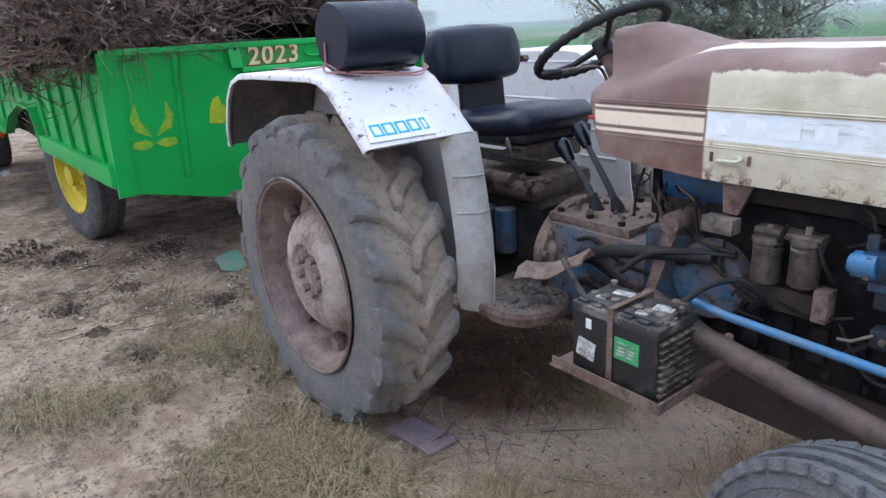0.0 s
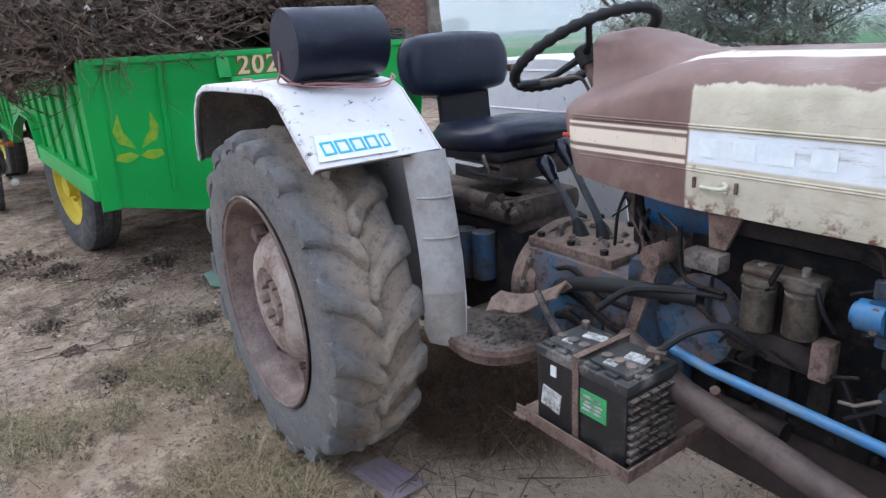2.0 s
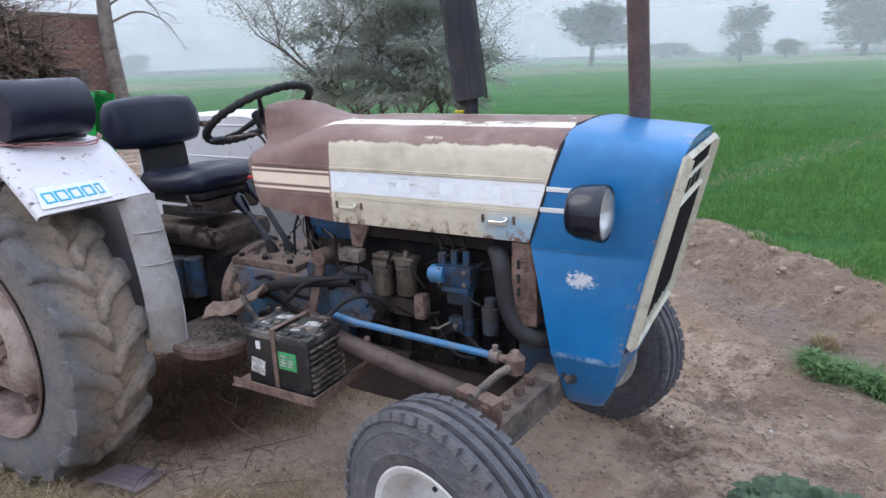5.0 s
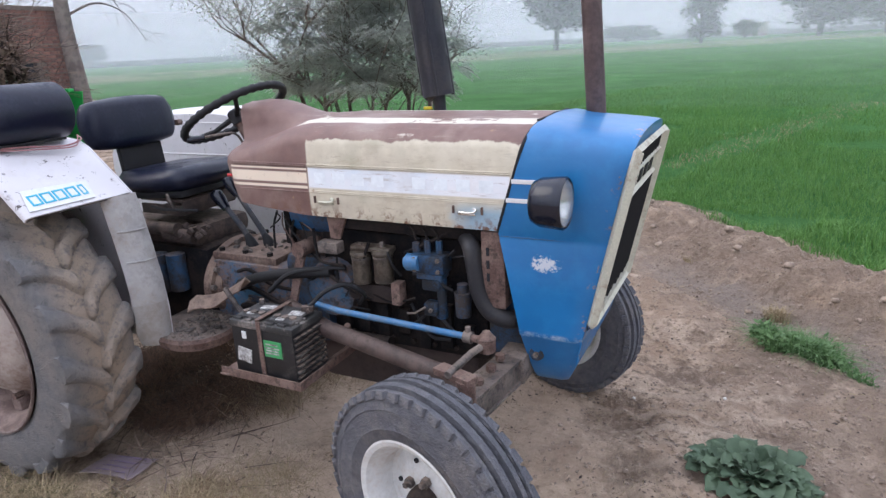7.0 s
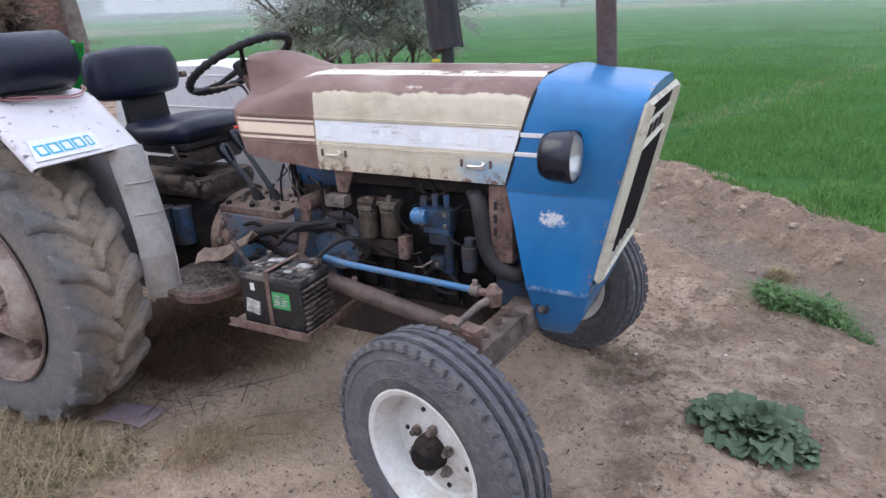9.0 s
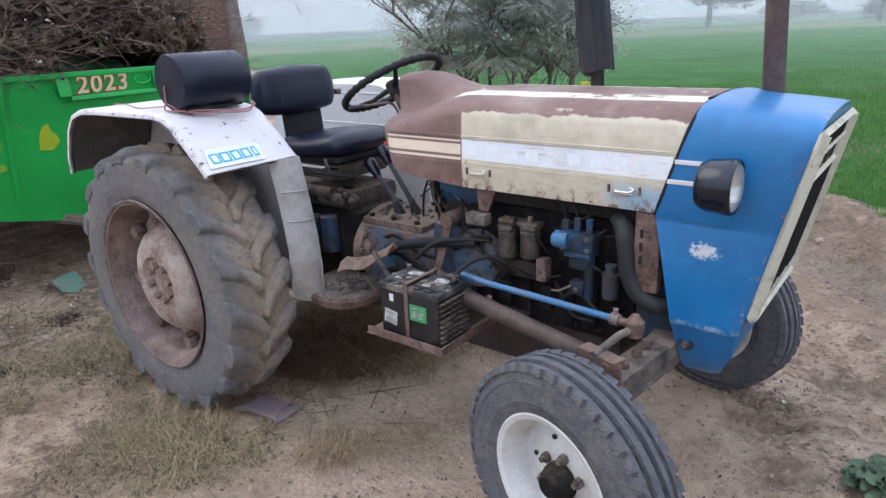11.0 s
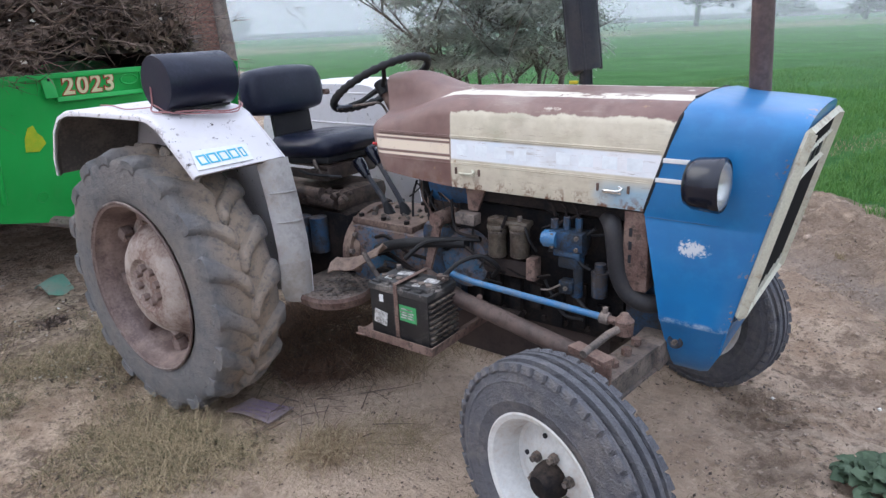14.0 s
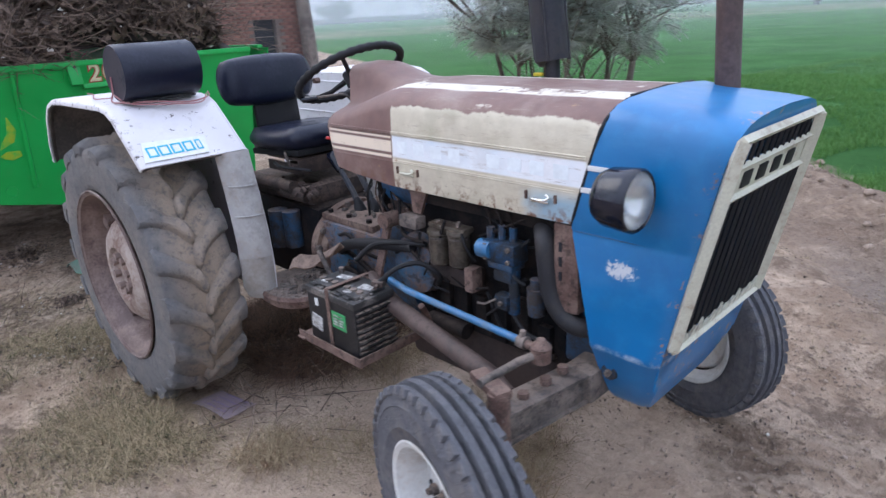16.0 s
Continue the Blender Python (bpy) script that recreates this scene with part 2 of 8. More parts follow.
def tyre_rubber(name, dust, base=0.0, blue=0.0):
    n = Nodes(name)
    big, mid, fine = n.noise(5, 5), n.noise(25, 6, 0.7), n.noise(160, 3)
    col = n.mix(n.step(mid, 0.3, 0.7), (0.050 + base, 0.049 + base + blue * 0.2, 0.051 + base + blue), (0.098 + base, 0.096 + base + blue * 0.2, 0.099 + base + blue))
    col = n.mix(n.math("MULTIPLY", n.step(n.math("ADD", n.math("MULTIPLY", big, 0.6), n.math("MULTIPLY", mid, 0.4)), 0.52 - 0.2 * dust, 0.66), 0.30 + 0.55 * dust), col, (0.25, 0.21, 0.175))
    if dust > 0.2:
        # dry soil packed along the middle of the tread
        mid_y = n.math("ABSOLUTE", n.math("SUBTRACT", n.math("ABSOLUTE", n.axis(1)), 0.70))
        pack = n.math("MULTIPLY", n.step(n.math("ADD", mid_y, n.math("MULTIPLY", big, 0.12)), 0.21, 0.11), n.step(mid, 0.28, 0.5))
        col = n.mix(n.math("MULTIPLY", pack, min(0.7, 0.14 + dust)), col, (0.42, 0.315, 0.225))
    scuff = n.math("MULTIPLY", n.step(n.noise(38, 8, 0.78), 0.56, 0.62), 0.45)
    col = n.mix(scuff, col, (0.055, 0.052, 0.052))
    return n.done(col, 0.88, 0.0, n.math("ADD", fine, n.math("MULTIPLY", mid, 3)), 0.006, 0.9)


def trailer_paint():
    n = Nodes("green_paint")
    big, mid, fine = n.noise(2.2, 5), n.noise(14, 6, 0.7), n.noise(80, 4)
    col = n.mix(n.step(big, 0.3, 0.7), (0.010, 0.32, 0.055), (0.018, 0.42, 0.08))
    col = n.mix(n.math("MULTIPLY", n.step(mid, 0.52, 0.75), 0.4), col, (0.05, 0.34, 0.08))
    chips = n.step(n.noise(17, 7, 0.78), 0.69, 0.72)
    col = n.mix(n.math("MULTIPLY", chips, 0.6), col, (0.10, 0.22, 0.08))
    return n.done(col, n.mix(mid, (0.35,) * 3, (0.55,) * 3), 0.0, n.math("ADD", fine, mid), 0.0008, 0.4)


def earth():
    n = Nodes("earth")
    big, mid, fine, grit = n.noise(0.7, 6), n.noise(4.5, 7, 0.65), n.noise(28, 6, 0.7), n.noise(140, 4, 0.7)
    pale, tan, dark = (0.63, 0.477, 0.355), (0.42, 0.298, 0.212), (0.12, 0.078, 0.056)
    col = n.mix(n.step(mid, 0.42, 0.57), tan, pale)
    col = n.mix(n.math("MULTIPLY", n.step(n.noise(1.9, 9, 0.68), 0.53, 0.59), 0.6), col, (0.76, 0.60, 0.465))
    col = n.mix(n.step(n.math("ADD", n.math("MULTIPLY", big, 0.6), n.math("MULTIPLY", fine, 0.4)), 0.50, 0.62), col, tan)
    col = n.mix(n.math("MULTIPLY", n.step(n.noise(2.3, 8, 0.78), 0.51, 0.60), 0.8), col, dark)
    col = n.mix(n.math("MULTIPLY", n.step(fine, 0.55, 0.63), 0.7), col, dark)
    col = n.mix(n.math("MULTIPLY", n.step(grit, 0.60, 0.72), 0.6), col, (0.46, 0.38, 0.31))
    # strewn straw and trampled dark spots
    chaff = n.math("MULTIPLY", n.step(n.noise(60, 5, 0.75, (1, 0.35, 1)), 0.60, 0.66), n.step(n.noise(1.7, 5), 0.46, 0.58))
    col = n.mix(n.math("MULTIPLY", chaff, 0.7), col, (0.42, 0.34, 0.23))
    damp = n.math("MULTIPLY", n.step(n.noise(11, 7, 0.78), 0.53, 0.62), n.step(n.noise(1.4, 5), 0.40, 0.55))
    col = n.mix(n.math("MULTIPLY", damp, 0.85), col, (0.085, 0.06, 0.047))
    # soft pale sand round the front axle, brown trampled humus towards the trailer
    px, py = n.axis(0), n.axis(1)
    gx, gy = n.math("SUBTRACT", px, 1.55), n.math("ADD", py, 0.45)
    ring = n.math("ADD", n.math("MULTIPLY", gx, gx), n.math("MULTIPLY", gy, gy))
    sand = n.step(n.math("ADD", n.math("MULTIPLY", ring, -0.12), n.noise(3.0, 7, 0.72)), 0.24, 0.46)
    col = n.mix(n.math("MULTIPLY", sand, 0.85), col, n.mix(n.step(fine, 0.35, 0.65), (0.52, 0.392, 0.290), (0.72, 0.560, 0.430)))
    # darker turned soil along the bank
    bank = n.math("MULTIPLY", n.step(n.math("ADD", n.math("ADD", px, n.math("MULTIPLY", py, 0.6)), n.math("MULTIPLY", n.noise(2.2, 6, 0.7), 1.2)), 3.4, 4.3), n.step(n.noise(4, 7, 0.72), 0.33, 0.52))
    col = n.mix(n.math("MULTIPLY", bank, 0.9), col, n.mix(n.step(fine, 0.4, 0.62), (0.22, 0.16, 0.12), (0.33, 0.245, 0.185)))
    humus = n.math("MULTIPLY", n.step(n.math("ADD", px, n.math("MULTIPLY", n.noise(1.6, 6, 0.7), 2.4)), 0.7, -0.3), n.step(n.noise(5, 7, 0.75), 0.42, 0.56))
    col = n.mix(n.math("MULTIPLY", humus, 0.35), col, (0.14, 0.105, 0.075))
    # dark loose soil in the scratched hollows
    for hx, hy, r in ((2.35, 0.45, 0.20), (2.45, 0.10, 0.13), (2.62, 0.95, 0.16), (2.5, -0.25, 0.09), (3.0, 0.55, 0.12)):
        qx, qy = n.math("DIVIDE", n.math("SUBTRACT", px, hx), r), n.math("DIVIDE", n.math("SUBTRACT", py, hy), r)
        hole = n.math("ADD", n.math("MULTIPLY", n.math("ADD", n.math("MULTIPLY", qx, qx), n.math("MULTIPLY", qy, qy)), -0.16), n.noise(17, 8, 0.8))
        col = n.mix(n.math("MULTIPLY", n.step(hole, 0.30, 0.56), 0.7), col, (0.14, 0.095, 0.07))
    # damp grey silt on the floor of the little channel
    lie = n.math("ADD", n.math("ADD", px, py), n.math("MULTIPLY", n.math("SUBTRACT", n.noise(2.5, 6, 0.7), 0.5), 0.7))
    silt = n.math("MULTIPLY", n.band(lie, 4.62, 5.10, 0.16), n.step(n.math("SUBTRACT", px, py), -1.5, -0.2))
    col = n.mix(n.math("MULTIPLY", silt, 0.8), col, n.mix(n.step(fine, 0.35, 0.65), (0.235, 0.190, 0.160), (0.32, 0.265, 0.225)))
    # faint wheel tracks curving past the front of the tractor
    sweep = n.math("ADD", n.math("SUBTRACT", py, n.math("MULTIPLY", px, 0.25)), n.math("MULTIPLY", n.noise(1.2, 4), 0.5))
    ridge = n.math("MULTIPLY", n.step(n.math("SINE", n.math("MULTIPLY", sweep, 42.0)), 0.35, 0.9), n.math("MULTIPLY", n.band(sweep, -0.25, 0.45, 0.1), n.band(px, 2.2, 3.1, 0.2)))
    col = n.mix(n.math("MULTIPLY", ridge, 0.4), col, (0.62, 0.49, 0.38))
    # dark patch under the gearbox: rotted litter, with the tractor's shade painted in
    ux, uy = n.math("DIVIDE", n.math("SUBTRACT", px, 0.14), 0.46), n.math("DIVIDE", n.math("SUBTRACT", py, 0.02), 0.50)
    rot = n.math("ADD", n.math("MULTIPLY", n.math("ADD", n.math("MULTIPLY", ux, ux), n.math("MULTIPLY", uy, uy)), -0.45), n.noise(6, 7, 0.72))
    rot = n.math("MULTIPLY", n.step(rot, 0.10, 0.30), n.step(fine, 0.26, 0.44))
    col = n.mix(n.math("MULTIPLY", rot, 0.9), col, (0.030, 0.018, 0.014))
    # the sown field begins along a slanting line
    x, y = n.axis(0), n.axis(1)
    line = n.math("ADD", n.math("ADD", x, y), n.math("MULTIPLY", n.math("SUBTRACT", n.noise(1.3, 5), 0.5), 1.1))
    line = n.math("MAXIMUM", line, n.math("ADD", n.math("ADD", y, n.math("MULTIPLY", x, 0.48)), 0.55))
    field = n.step(line, 6.3, 6.6)
    green = n.mix(n.step(n.noise(0.5, 6, 0.65), 0.35, 0.68), (0.055, 0.140, 0.045), (0.085, 0.195, 0.068))
    green = n.mix(n.math("MULTIPLY", n.step(n.noise(6, 6, 0.7), 0.55, 0.7), 0.5), green, (0.018, 0.055, 0.014))
    col = n.mix(field, col, green)
    # bare headland between the far plots
    far = n.math("ADD", n.math("ADD", n.math("MULTIPLY", x, -0.72), n.math("MULTIPLY", y, 0.69)), n.math("MULTIPLY", n.noise(0.05, 4), 14.0))
    strip = n.math("MULTIPLY", n.band(far, 62.0, 92.0, 4.0), n.math("MULTIPLY", n.step(n.noise(0.12, 5, 0.7), 0.35, 0.6), 0.6))
    col = n.mix(strip, col, (0.30, 0.25, 0.19))
    n.put(n.b.inputs["Sheen Weight"], n.math("MULTIPLY", field, 0.0))
    n.put(n.b.inputs["Specular IOR Level"], n.math("MULTIPLY", n.math("SUBTRACT", 1.0, field), 0.3))
    n.b.inputs["Sheen Tint"].default_value = (0.8, 0.9, 0.85, 1)
    return n.done(col, 0.95, 0.0, n.math("ADD", n.math("MULTIPLY", mid, 3.0), n.math("ADD", n.math("MULTIPLY", fine, 1.4), n.math("MULTIPLY", grit, 0.5))), 0.03, 1.0)


def brickwork():
    n = Nodes("old_brick")
    f, g = n.noise(3, 6), n.noise(30, 5)
    col = n.mix(n.chance(), (0.20, 0.085, 0.06), (0.30, 0.14, 0.10))
    col = n.mix(n.math("MULTIPLY", n.step(f, 0.45, 0.7), 0.6), col, (0.12, 0.07, 0.055))
    return n.done(col, 0.9, 0.0, g, 0.004, 0.6)


def leafy(name, a, b, rough=0.6, thin=0.0):
    n = Nodes(name)
    col = n.mix(n.island(), a, b)
    col = n.mix(n.math("MULTIPLY", n.noise(9, 3), 0.4), col, tuple(c * 0.6 for c in a))
    m = n.done(col, rough)
    if thin:
        see_through(n, col, thin)
    return m


def see_through(n, col, share):
    """Thin leaves pass part of the light on."""
    t = n.t
    glow, mixer = t.nodes.new("ShaderNodeBsdfTranslucent"), t.nodes.new("ShaderNodeMixShader")
    t.links.new(col, glow.inputs[0])
    mixer.inputs[0].default_value = share
    t.links.new(n.b.outputs[0], mixer.inputs[1])
    t.links.new(glow.outputs[0], mixer.inputs[2])
    t.links.new(mixer.outputs[0], t.nodes["Material Output"].inputs[0])


HOOD, BLUE, WHITE = hood_paint(), nose_paint(), fender_paint()
LUG_RUBBER = tyre_rubber("lug_rubber", 0.42, 0.070)
REAR_RUBBER, FRONT_RUBBER, TRAILER_RUBBER = tyre_rubber("dusty_rubber", 0.60, 0.068), tyre_rubber("grey_rubber", 0.14, 0.030, 0.014), tyre_rubber("dark_rubber", 0.1)
GREEN, EARTH, BRICK = trailer_paint(), earth(), brickwork()
MUDDY_RIM = worn("muddy_rim", (0.13, 0.085, 0.075), (0.25, 0.185, 0.16), 0.5, 0.15, 0.55, 14)
MUDDY_HUB = worn("muddy_hub", (0.46, 0.385, 0.335), (0.20, 0.13, 0.105), 0.7, 0.0, 0.6, 13)
RIM_EDGE = worn("bare_rim_edge", (0.30, 0.25, 0.23), (0.13, 0.09, 0.08), 0.4, 0.3, 0.75, 16)
WHITE_RIM = worn("white_rim", (0.66, 0.665, 0.65), (0.40, 0.34, 0.29), 0.45, 0.0, 0.22, 12)
CREAM = worn("cream_metal", (0.62, 0.60, 0.48), (0.30, 0.22, 0.15), 0.5, 0.0, 0.2, 25)
RUSTY = worn("rusty_iron", (0.115, 0.064, 0.052), (0.20, 0.135, 0.11), 0.72, 0.1, 0.55, 30, grime=0.6, settled=0.45)
IRON = worn("dirty_iron", (0.09, 0.08, 0.076), (0.22, 0.18, 0.155), 0.6, 0.25, 0.6, 22, grime=0.6, settled=0.5)
GREASE = worn("greasy_casting", (0.010, 0.010, 0.012), (0.032, 0.025, 0.022), 0.6, 0.0, 0.45, 20, gloss=0.12, settled=0.2)
BLUE_IRON = worn("oily_blue_casting", (0.014, 0.065, 0.14), (0.045, 0.037, 0.035), 0.5, 0.0, 0.6, 18, grime=0.7, settled=0.5)
LEVER = worn("dark_lever_paint", (0.03, 0.038, 0.052), (0.08, 0.075, 0.075), 0.4, 0.2, 0.5, 30)
ROD = worn("brown_rod", (0.070, 0.046, 0.040), (0.105, 0.074, 0.064), 0.6, 0.1, 0.5, 16, grime=0.5, settled=0.12)
DUSTY_BROWN = worn("dusty_brown_casting", (0.125, 0.078, 0.062), (0.24, 0.17, 0.13), 0.75, 0.0, 0.5, 18, grime=0.45, settled=0.6)
CAKED = worn("caked_oily_dirt", (0.035, 0.025, 0.022), (0.095, 0.066, 0.054), 0.75, 0.0, 0.5, 24, grime=0.6, settled=0.55)
LID = worn("dusty_battery_lid", (0.035, 0.034, 0.034), (0.20, 0.175, 0.155), 0.55, 0.0, 0.2, 22)
PUMP_BLUE = worn("oily_blue_paint", (0.008, 0.060, 0.145), (0.012, 0.016, 0.022), 0.4, 0.0, 0.75, 30, grime=0.85)
HOSE = worn("grey_rubber_hose", (0.018, 0.018, 0.022), (0.045, 0.04, 0.038), 0.6, 0.0, 0.5, 16)
# skirt whites: weathered and dusty, darkened further to paint in their shade
DUSTY_WHITE = worn("dusty_white", (0.44, 0.42, 0.40), (0.28, 0.25, 0.22), 0.7, 0.0, 0.55, 9)
SKIRT_WHITE = worn("weathered_shaded_white", (0.43, 0.415, 0.40), (0.30, 0.265, 0.23), 0.6, 0.0, 0.4, 9, grime=0.15)
HEAP_GAP_SHADE = worn("heap_gap_shade", (0.022, 0.017, 0.015), (0.05, 0.037, 0.03), 0.95, 0.0, 0.5, 20)
DUSTY_BLACK = worn("dusty_black_plastic", (0.014, 0.014, 0.016), (0.07, 0.065, 0.06), 0.38, 0.0, 0.18, 30, settled=0.4)
BRIGHT_BLUE = worn("bright_blue_paint", (0.035, 0.16, 0.34), (0.10, 0.15, 0.20), 0.4, 0.0, 0.4, 25)
TANK_BLUE = worn("shaded_blue_paint", (0.012, 0.11, 0.28), (0.05, 0.06, 0.075), 0.45, 0.0, 0.4, 12)
BOX_BLUE = worn("dusty_blue_casting", (0.03, 0.11, 0.20), (0.15, 0.10, 0.082), 0.6, 0.0, 0.6, 16, grime=0.75, settled=0.6)
SUMP = worn("rust_brown_sump", (0.052, 0.034, 0.030), (0.030, 0.023, 0.022), 0.7, 0.0, 0.4, 12)
FILTER = worn("oily_canister", (0.14, 0.12, 0.095), (0.06, 0.043, 0.033), 0.28, 0.45, 0.5, 20, grime=0.5, settled=0.5)
# pale rib tops: dust, plus the light on their edges put into colour
RIB_PLASTIC = worn("dusty_lit_rib_plastic", (0.018, 0.018, 0.020), (0.16, 0.145, 0.13), 0.45, 0.0, 0.35, 40, settled=1.2)
VINYL = worn("black_vinyl", (0.008, 0.011, 0.027), (0.018, 0.022, 0.040), 0.30, 0.0, 0.25, 12, depth=0.0006, gloss=0.32)
BLACK = plain("black_plastic", (0.007, 0.009, 0.018), 0.14)
MATT_BLACK = plain("matt_black", (0.006, 0.006, 0.008), 0.7)
SOOT = worn("sooty_steel", (0.028, 0.03, 0.038), (0.06, 0.055, 0.055), 0.55, 0.4, 0.4, 14)
PIPE_BROWN = worn("brown_pipe", (0.085, 0.055, 0.052), (0.14, 0.10, 0.09), 0.6, 0.2, 0.5, 14)
CHROME = plain("dull_chrome", (0.72, 0.72, 0.70), 0.24, 0.95)
PLATE_WHITE = plain("white_sticker", (0.72, 0.73, 0.72), 0.5)
SCUFFED = worn("scuffed_white_label", (0.62, 0.62, 0.60), (0.14, 0.125, 0.115), 0.6, 0.0, 0.52, 70)
CYAN = plain("cyan_print", (0.03, 0.42, 0.60), 0.5)
LABEL_GREEN = worn("green_label", (0.05, 0.36, 0.12), (0.10, 0.20, 0.10), 0.5, 0.0, 0.35, 60)
YELLOW = worn("yellow_paint", (0.62, 0.48, 0.02), (0.35, 0.26, 0.05), 0.5, 0.0, 0.25, 16)
STENCIL = worn("faded_yellow_stencil", (0.36, 0.50, 0.025), (0.09, 0.45, 0.06), 0.5, 0.0, 0.45, 40)
RED_PRINT, CREAM_PRINT = plain("red_print", (0.45, 0.03, 0.03), 0.5), plain("cream_print", (0.75, 0.70, 0.45), 0.5)
CABLE_RED = plain("faded_red_cable", (0.35, 0.16, 0.16), 0.5)
PAPER = worn("faded_purple_card", (0.30, 0.235, 0.26), (0.22, 0.17, 0.165), 0.85, 0.0, 0.4, 20)
TWIG = leafy("dry_twigs", (0.05, 0.032, 0.026), (0.26, 0.185, 0.14), 0.9)
HUSK = leafy("dry_leaves", (0.04, 0.028, 0.024), (0.26, 0.185, 0.14), 0.9)
COTTON = plain("cotton_tufts", (0.7, 0.66, 0.6), 0.9)
STRAW = leafy("dry_grass", (0.23, 0.17, 0.095), (0.47, 0.37, 0.23), 0.9)
GRASS = leafy("short_grass", (0.075, 0.072, 0.034), (0.20, 0.175, 0.09), 0.85, 0.3)
CROP = leafy("young_wheat", (0.075, 0.200, 0.038), (0.165, 0.325, 0.085), 0.75, 0.35)
LEAF = leafy("grey_green_leaves", (0.38, 0.42, 0.36), (0.58, 0.60, 0.54), 0.7, 0.55)
# blade colours darkened as well, carrying the shade under the tractor
UNDERGROWTH = leafy("shaded_dry_grass", (0.020, 0.011, 0.008), (0.20, 0.11, 0.065), 0.95)
BROWN_STRAW = leafy("brown_trampled_grass", (0.13, 0.075, 0.045), (0.36, 0.245, 0.15), 0.95)
LOW_WEED = leafy("low_weed_leaves", (0.055, 0.13, 0.035), (0.17, 0.29, 0.11), 0.7, 0.3)
MUD = worn("caked_mud", (0.085, 0.075, 0.068), (0.15, 0.125, 0.105), 0.95, 0.0, 0.5, 12)
def weed_leaf():
    n = Nodes("weed_leaves")
    col = n.mix(n.chance(), (0.028, 0.058, 0.028), (0.072, 0.115, 0.060))
    col = n.mix(n.math("MULTIPLY", n.noise(45, 4), 0.4), col, (0.12, 0.17, 0.10))
    return n.done(col, 0.7, 0.0, n.noise(120, 3), 0.002, 0.5)


WEED = weed_leaf()
BARK = worn("bark", (0.12, 0.095, 0.08), (0.20, 0.165, 0.14), 0.9, 0.0, 0.6, 9)
CLOD = worn("earth_clods", (0.25, 0.185, 0.14), (0.38, 0.295, 0.23), 0.95, 0.0, 0.6, 40, depth=0.003)
FAR_TREE = leafy("far_foliage", (0.06, 0.085, 0.06), (0.12, 0.15, 0.11), 0.95)
FAR_WALL = plain("far_wall", (0.34, 0.29, 0.26), 0.9, 0.0, 1.0)
MORTAR = worn("mortar", (0.22, 0.17, 0.14), (0.13, 0.10, 0.085), 0.95, 0.0, 0.5, 5)
DARK = plain("dark_interior", (0.012, 0.013, 0.018), 0.8)


def lens_glass():
    n = Nodes("lamp_glass")
    n.b.inputs["Transmission Weight"].default_value = 0.85
    n.b.inputs["IOR"].default_value = 1.45
    f = n.noise(60, 2, 0.5, (1, 6, 0.3))
    return n.done((0.80, 0.82, 0.82), 0.12, 0.0, f, 0.002, 0.5)


GLASS = lens_glass()


def mist_veil(name, density):
    """Thin morning mist: scatters the sky's light, thins out with height."""
    m = bpy.data.materials.new(name)
    m.use_nodes = True
    t = m.node_tree
    t.nodes.clear()
    co = t.nodes.new("ShaderNodeTexCoord")
    sep = t.nodes.new("ShaderNodeSeparateXYZ")
    fade = t.nodes.new("ShaderNodeMapRange")
    fade.inputs[1].default_value, fade.inputs[2].default_value = 6.0, 28.0
    fade.inputs[3].default_value, fade.inputs[4].default_value = density, 0.0
    soft = t.nodes.new("ShaderNodeBsdfDiffuse")
    soft.inputs[0].default_value = (0.86, 0.88, 0.92, 1)
    clear = t.nodes.new("ShaderNodeBsdfTransparent")
    mixer = t.nodes.new("ShaderNodeMixShader")
    out = t.nodes.new("ShaderNodeOutputMaterial")
    t.links.new(co.outputs["Object"], sep.inputs[0])
    t.links.new(sep.outputs[2], fade.inputs[0])
    t.links.new(fade.outputs[0], mixer.inputs[0])
    t.links.new(clear.outputs[0], mixer.inputs[1])
    t.links.new(soft.outputs[0], mixer.inputs[2])
    t.links.new(mixer.outputs[0], out.inputs[0])
    return m


# ---- mesh writers ----
def V(*a):
    return Vector(a)


def add_box(bm, centre, size, rot=(0, 0, 0), bevel=0.0, taper=1.0):
    """A box; taper scales its upper end."""
    out = bmesh.ops.create_cube(bm, size=1.0)["verts"]
    for v in out:
        k = taper if v.co.z > 0 else 1.0
        v.co = Vector((v.co.x * size[0] * k, v.co.y * size[1] * k, v.co.z * size[2]))
    if bevel:
        edges = list({e for v in out for e in v.link_edges})
        more = bmesh.ops.bevel(bm, geom=edges, offset=bevel, segments=2, affect="EDGES", profile=0.6)["verts"]
        out = list({*[v for v in out if v.is_valid], *more})
    m = Matrix.Translation(centre) @ Euler([radians(a) for a in rot]).to_matrix().to_4x4()
    bmesh.ops.transform(bm, matrix=m, verts=out)
    return out


def frame_of(d):
    d = d.normalized()
    a = d.cross(Vector((0, 0, 1)))
    if a.length < 0.05:
        a = d.cross(Vector((1, 0, 0)))
    a.normalize()
    return a, d.cross(a).normalized()


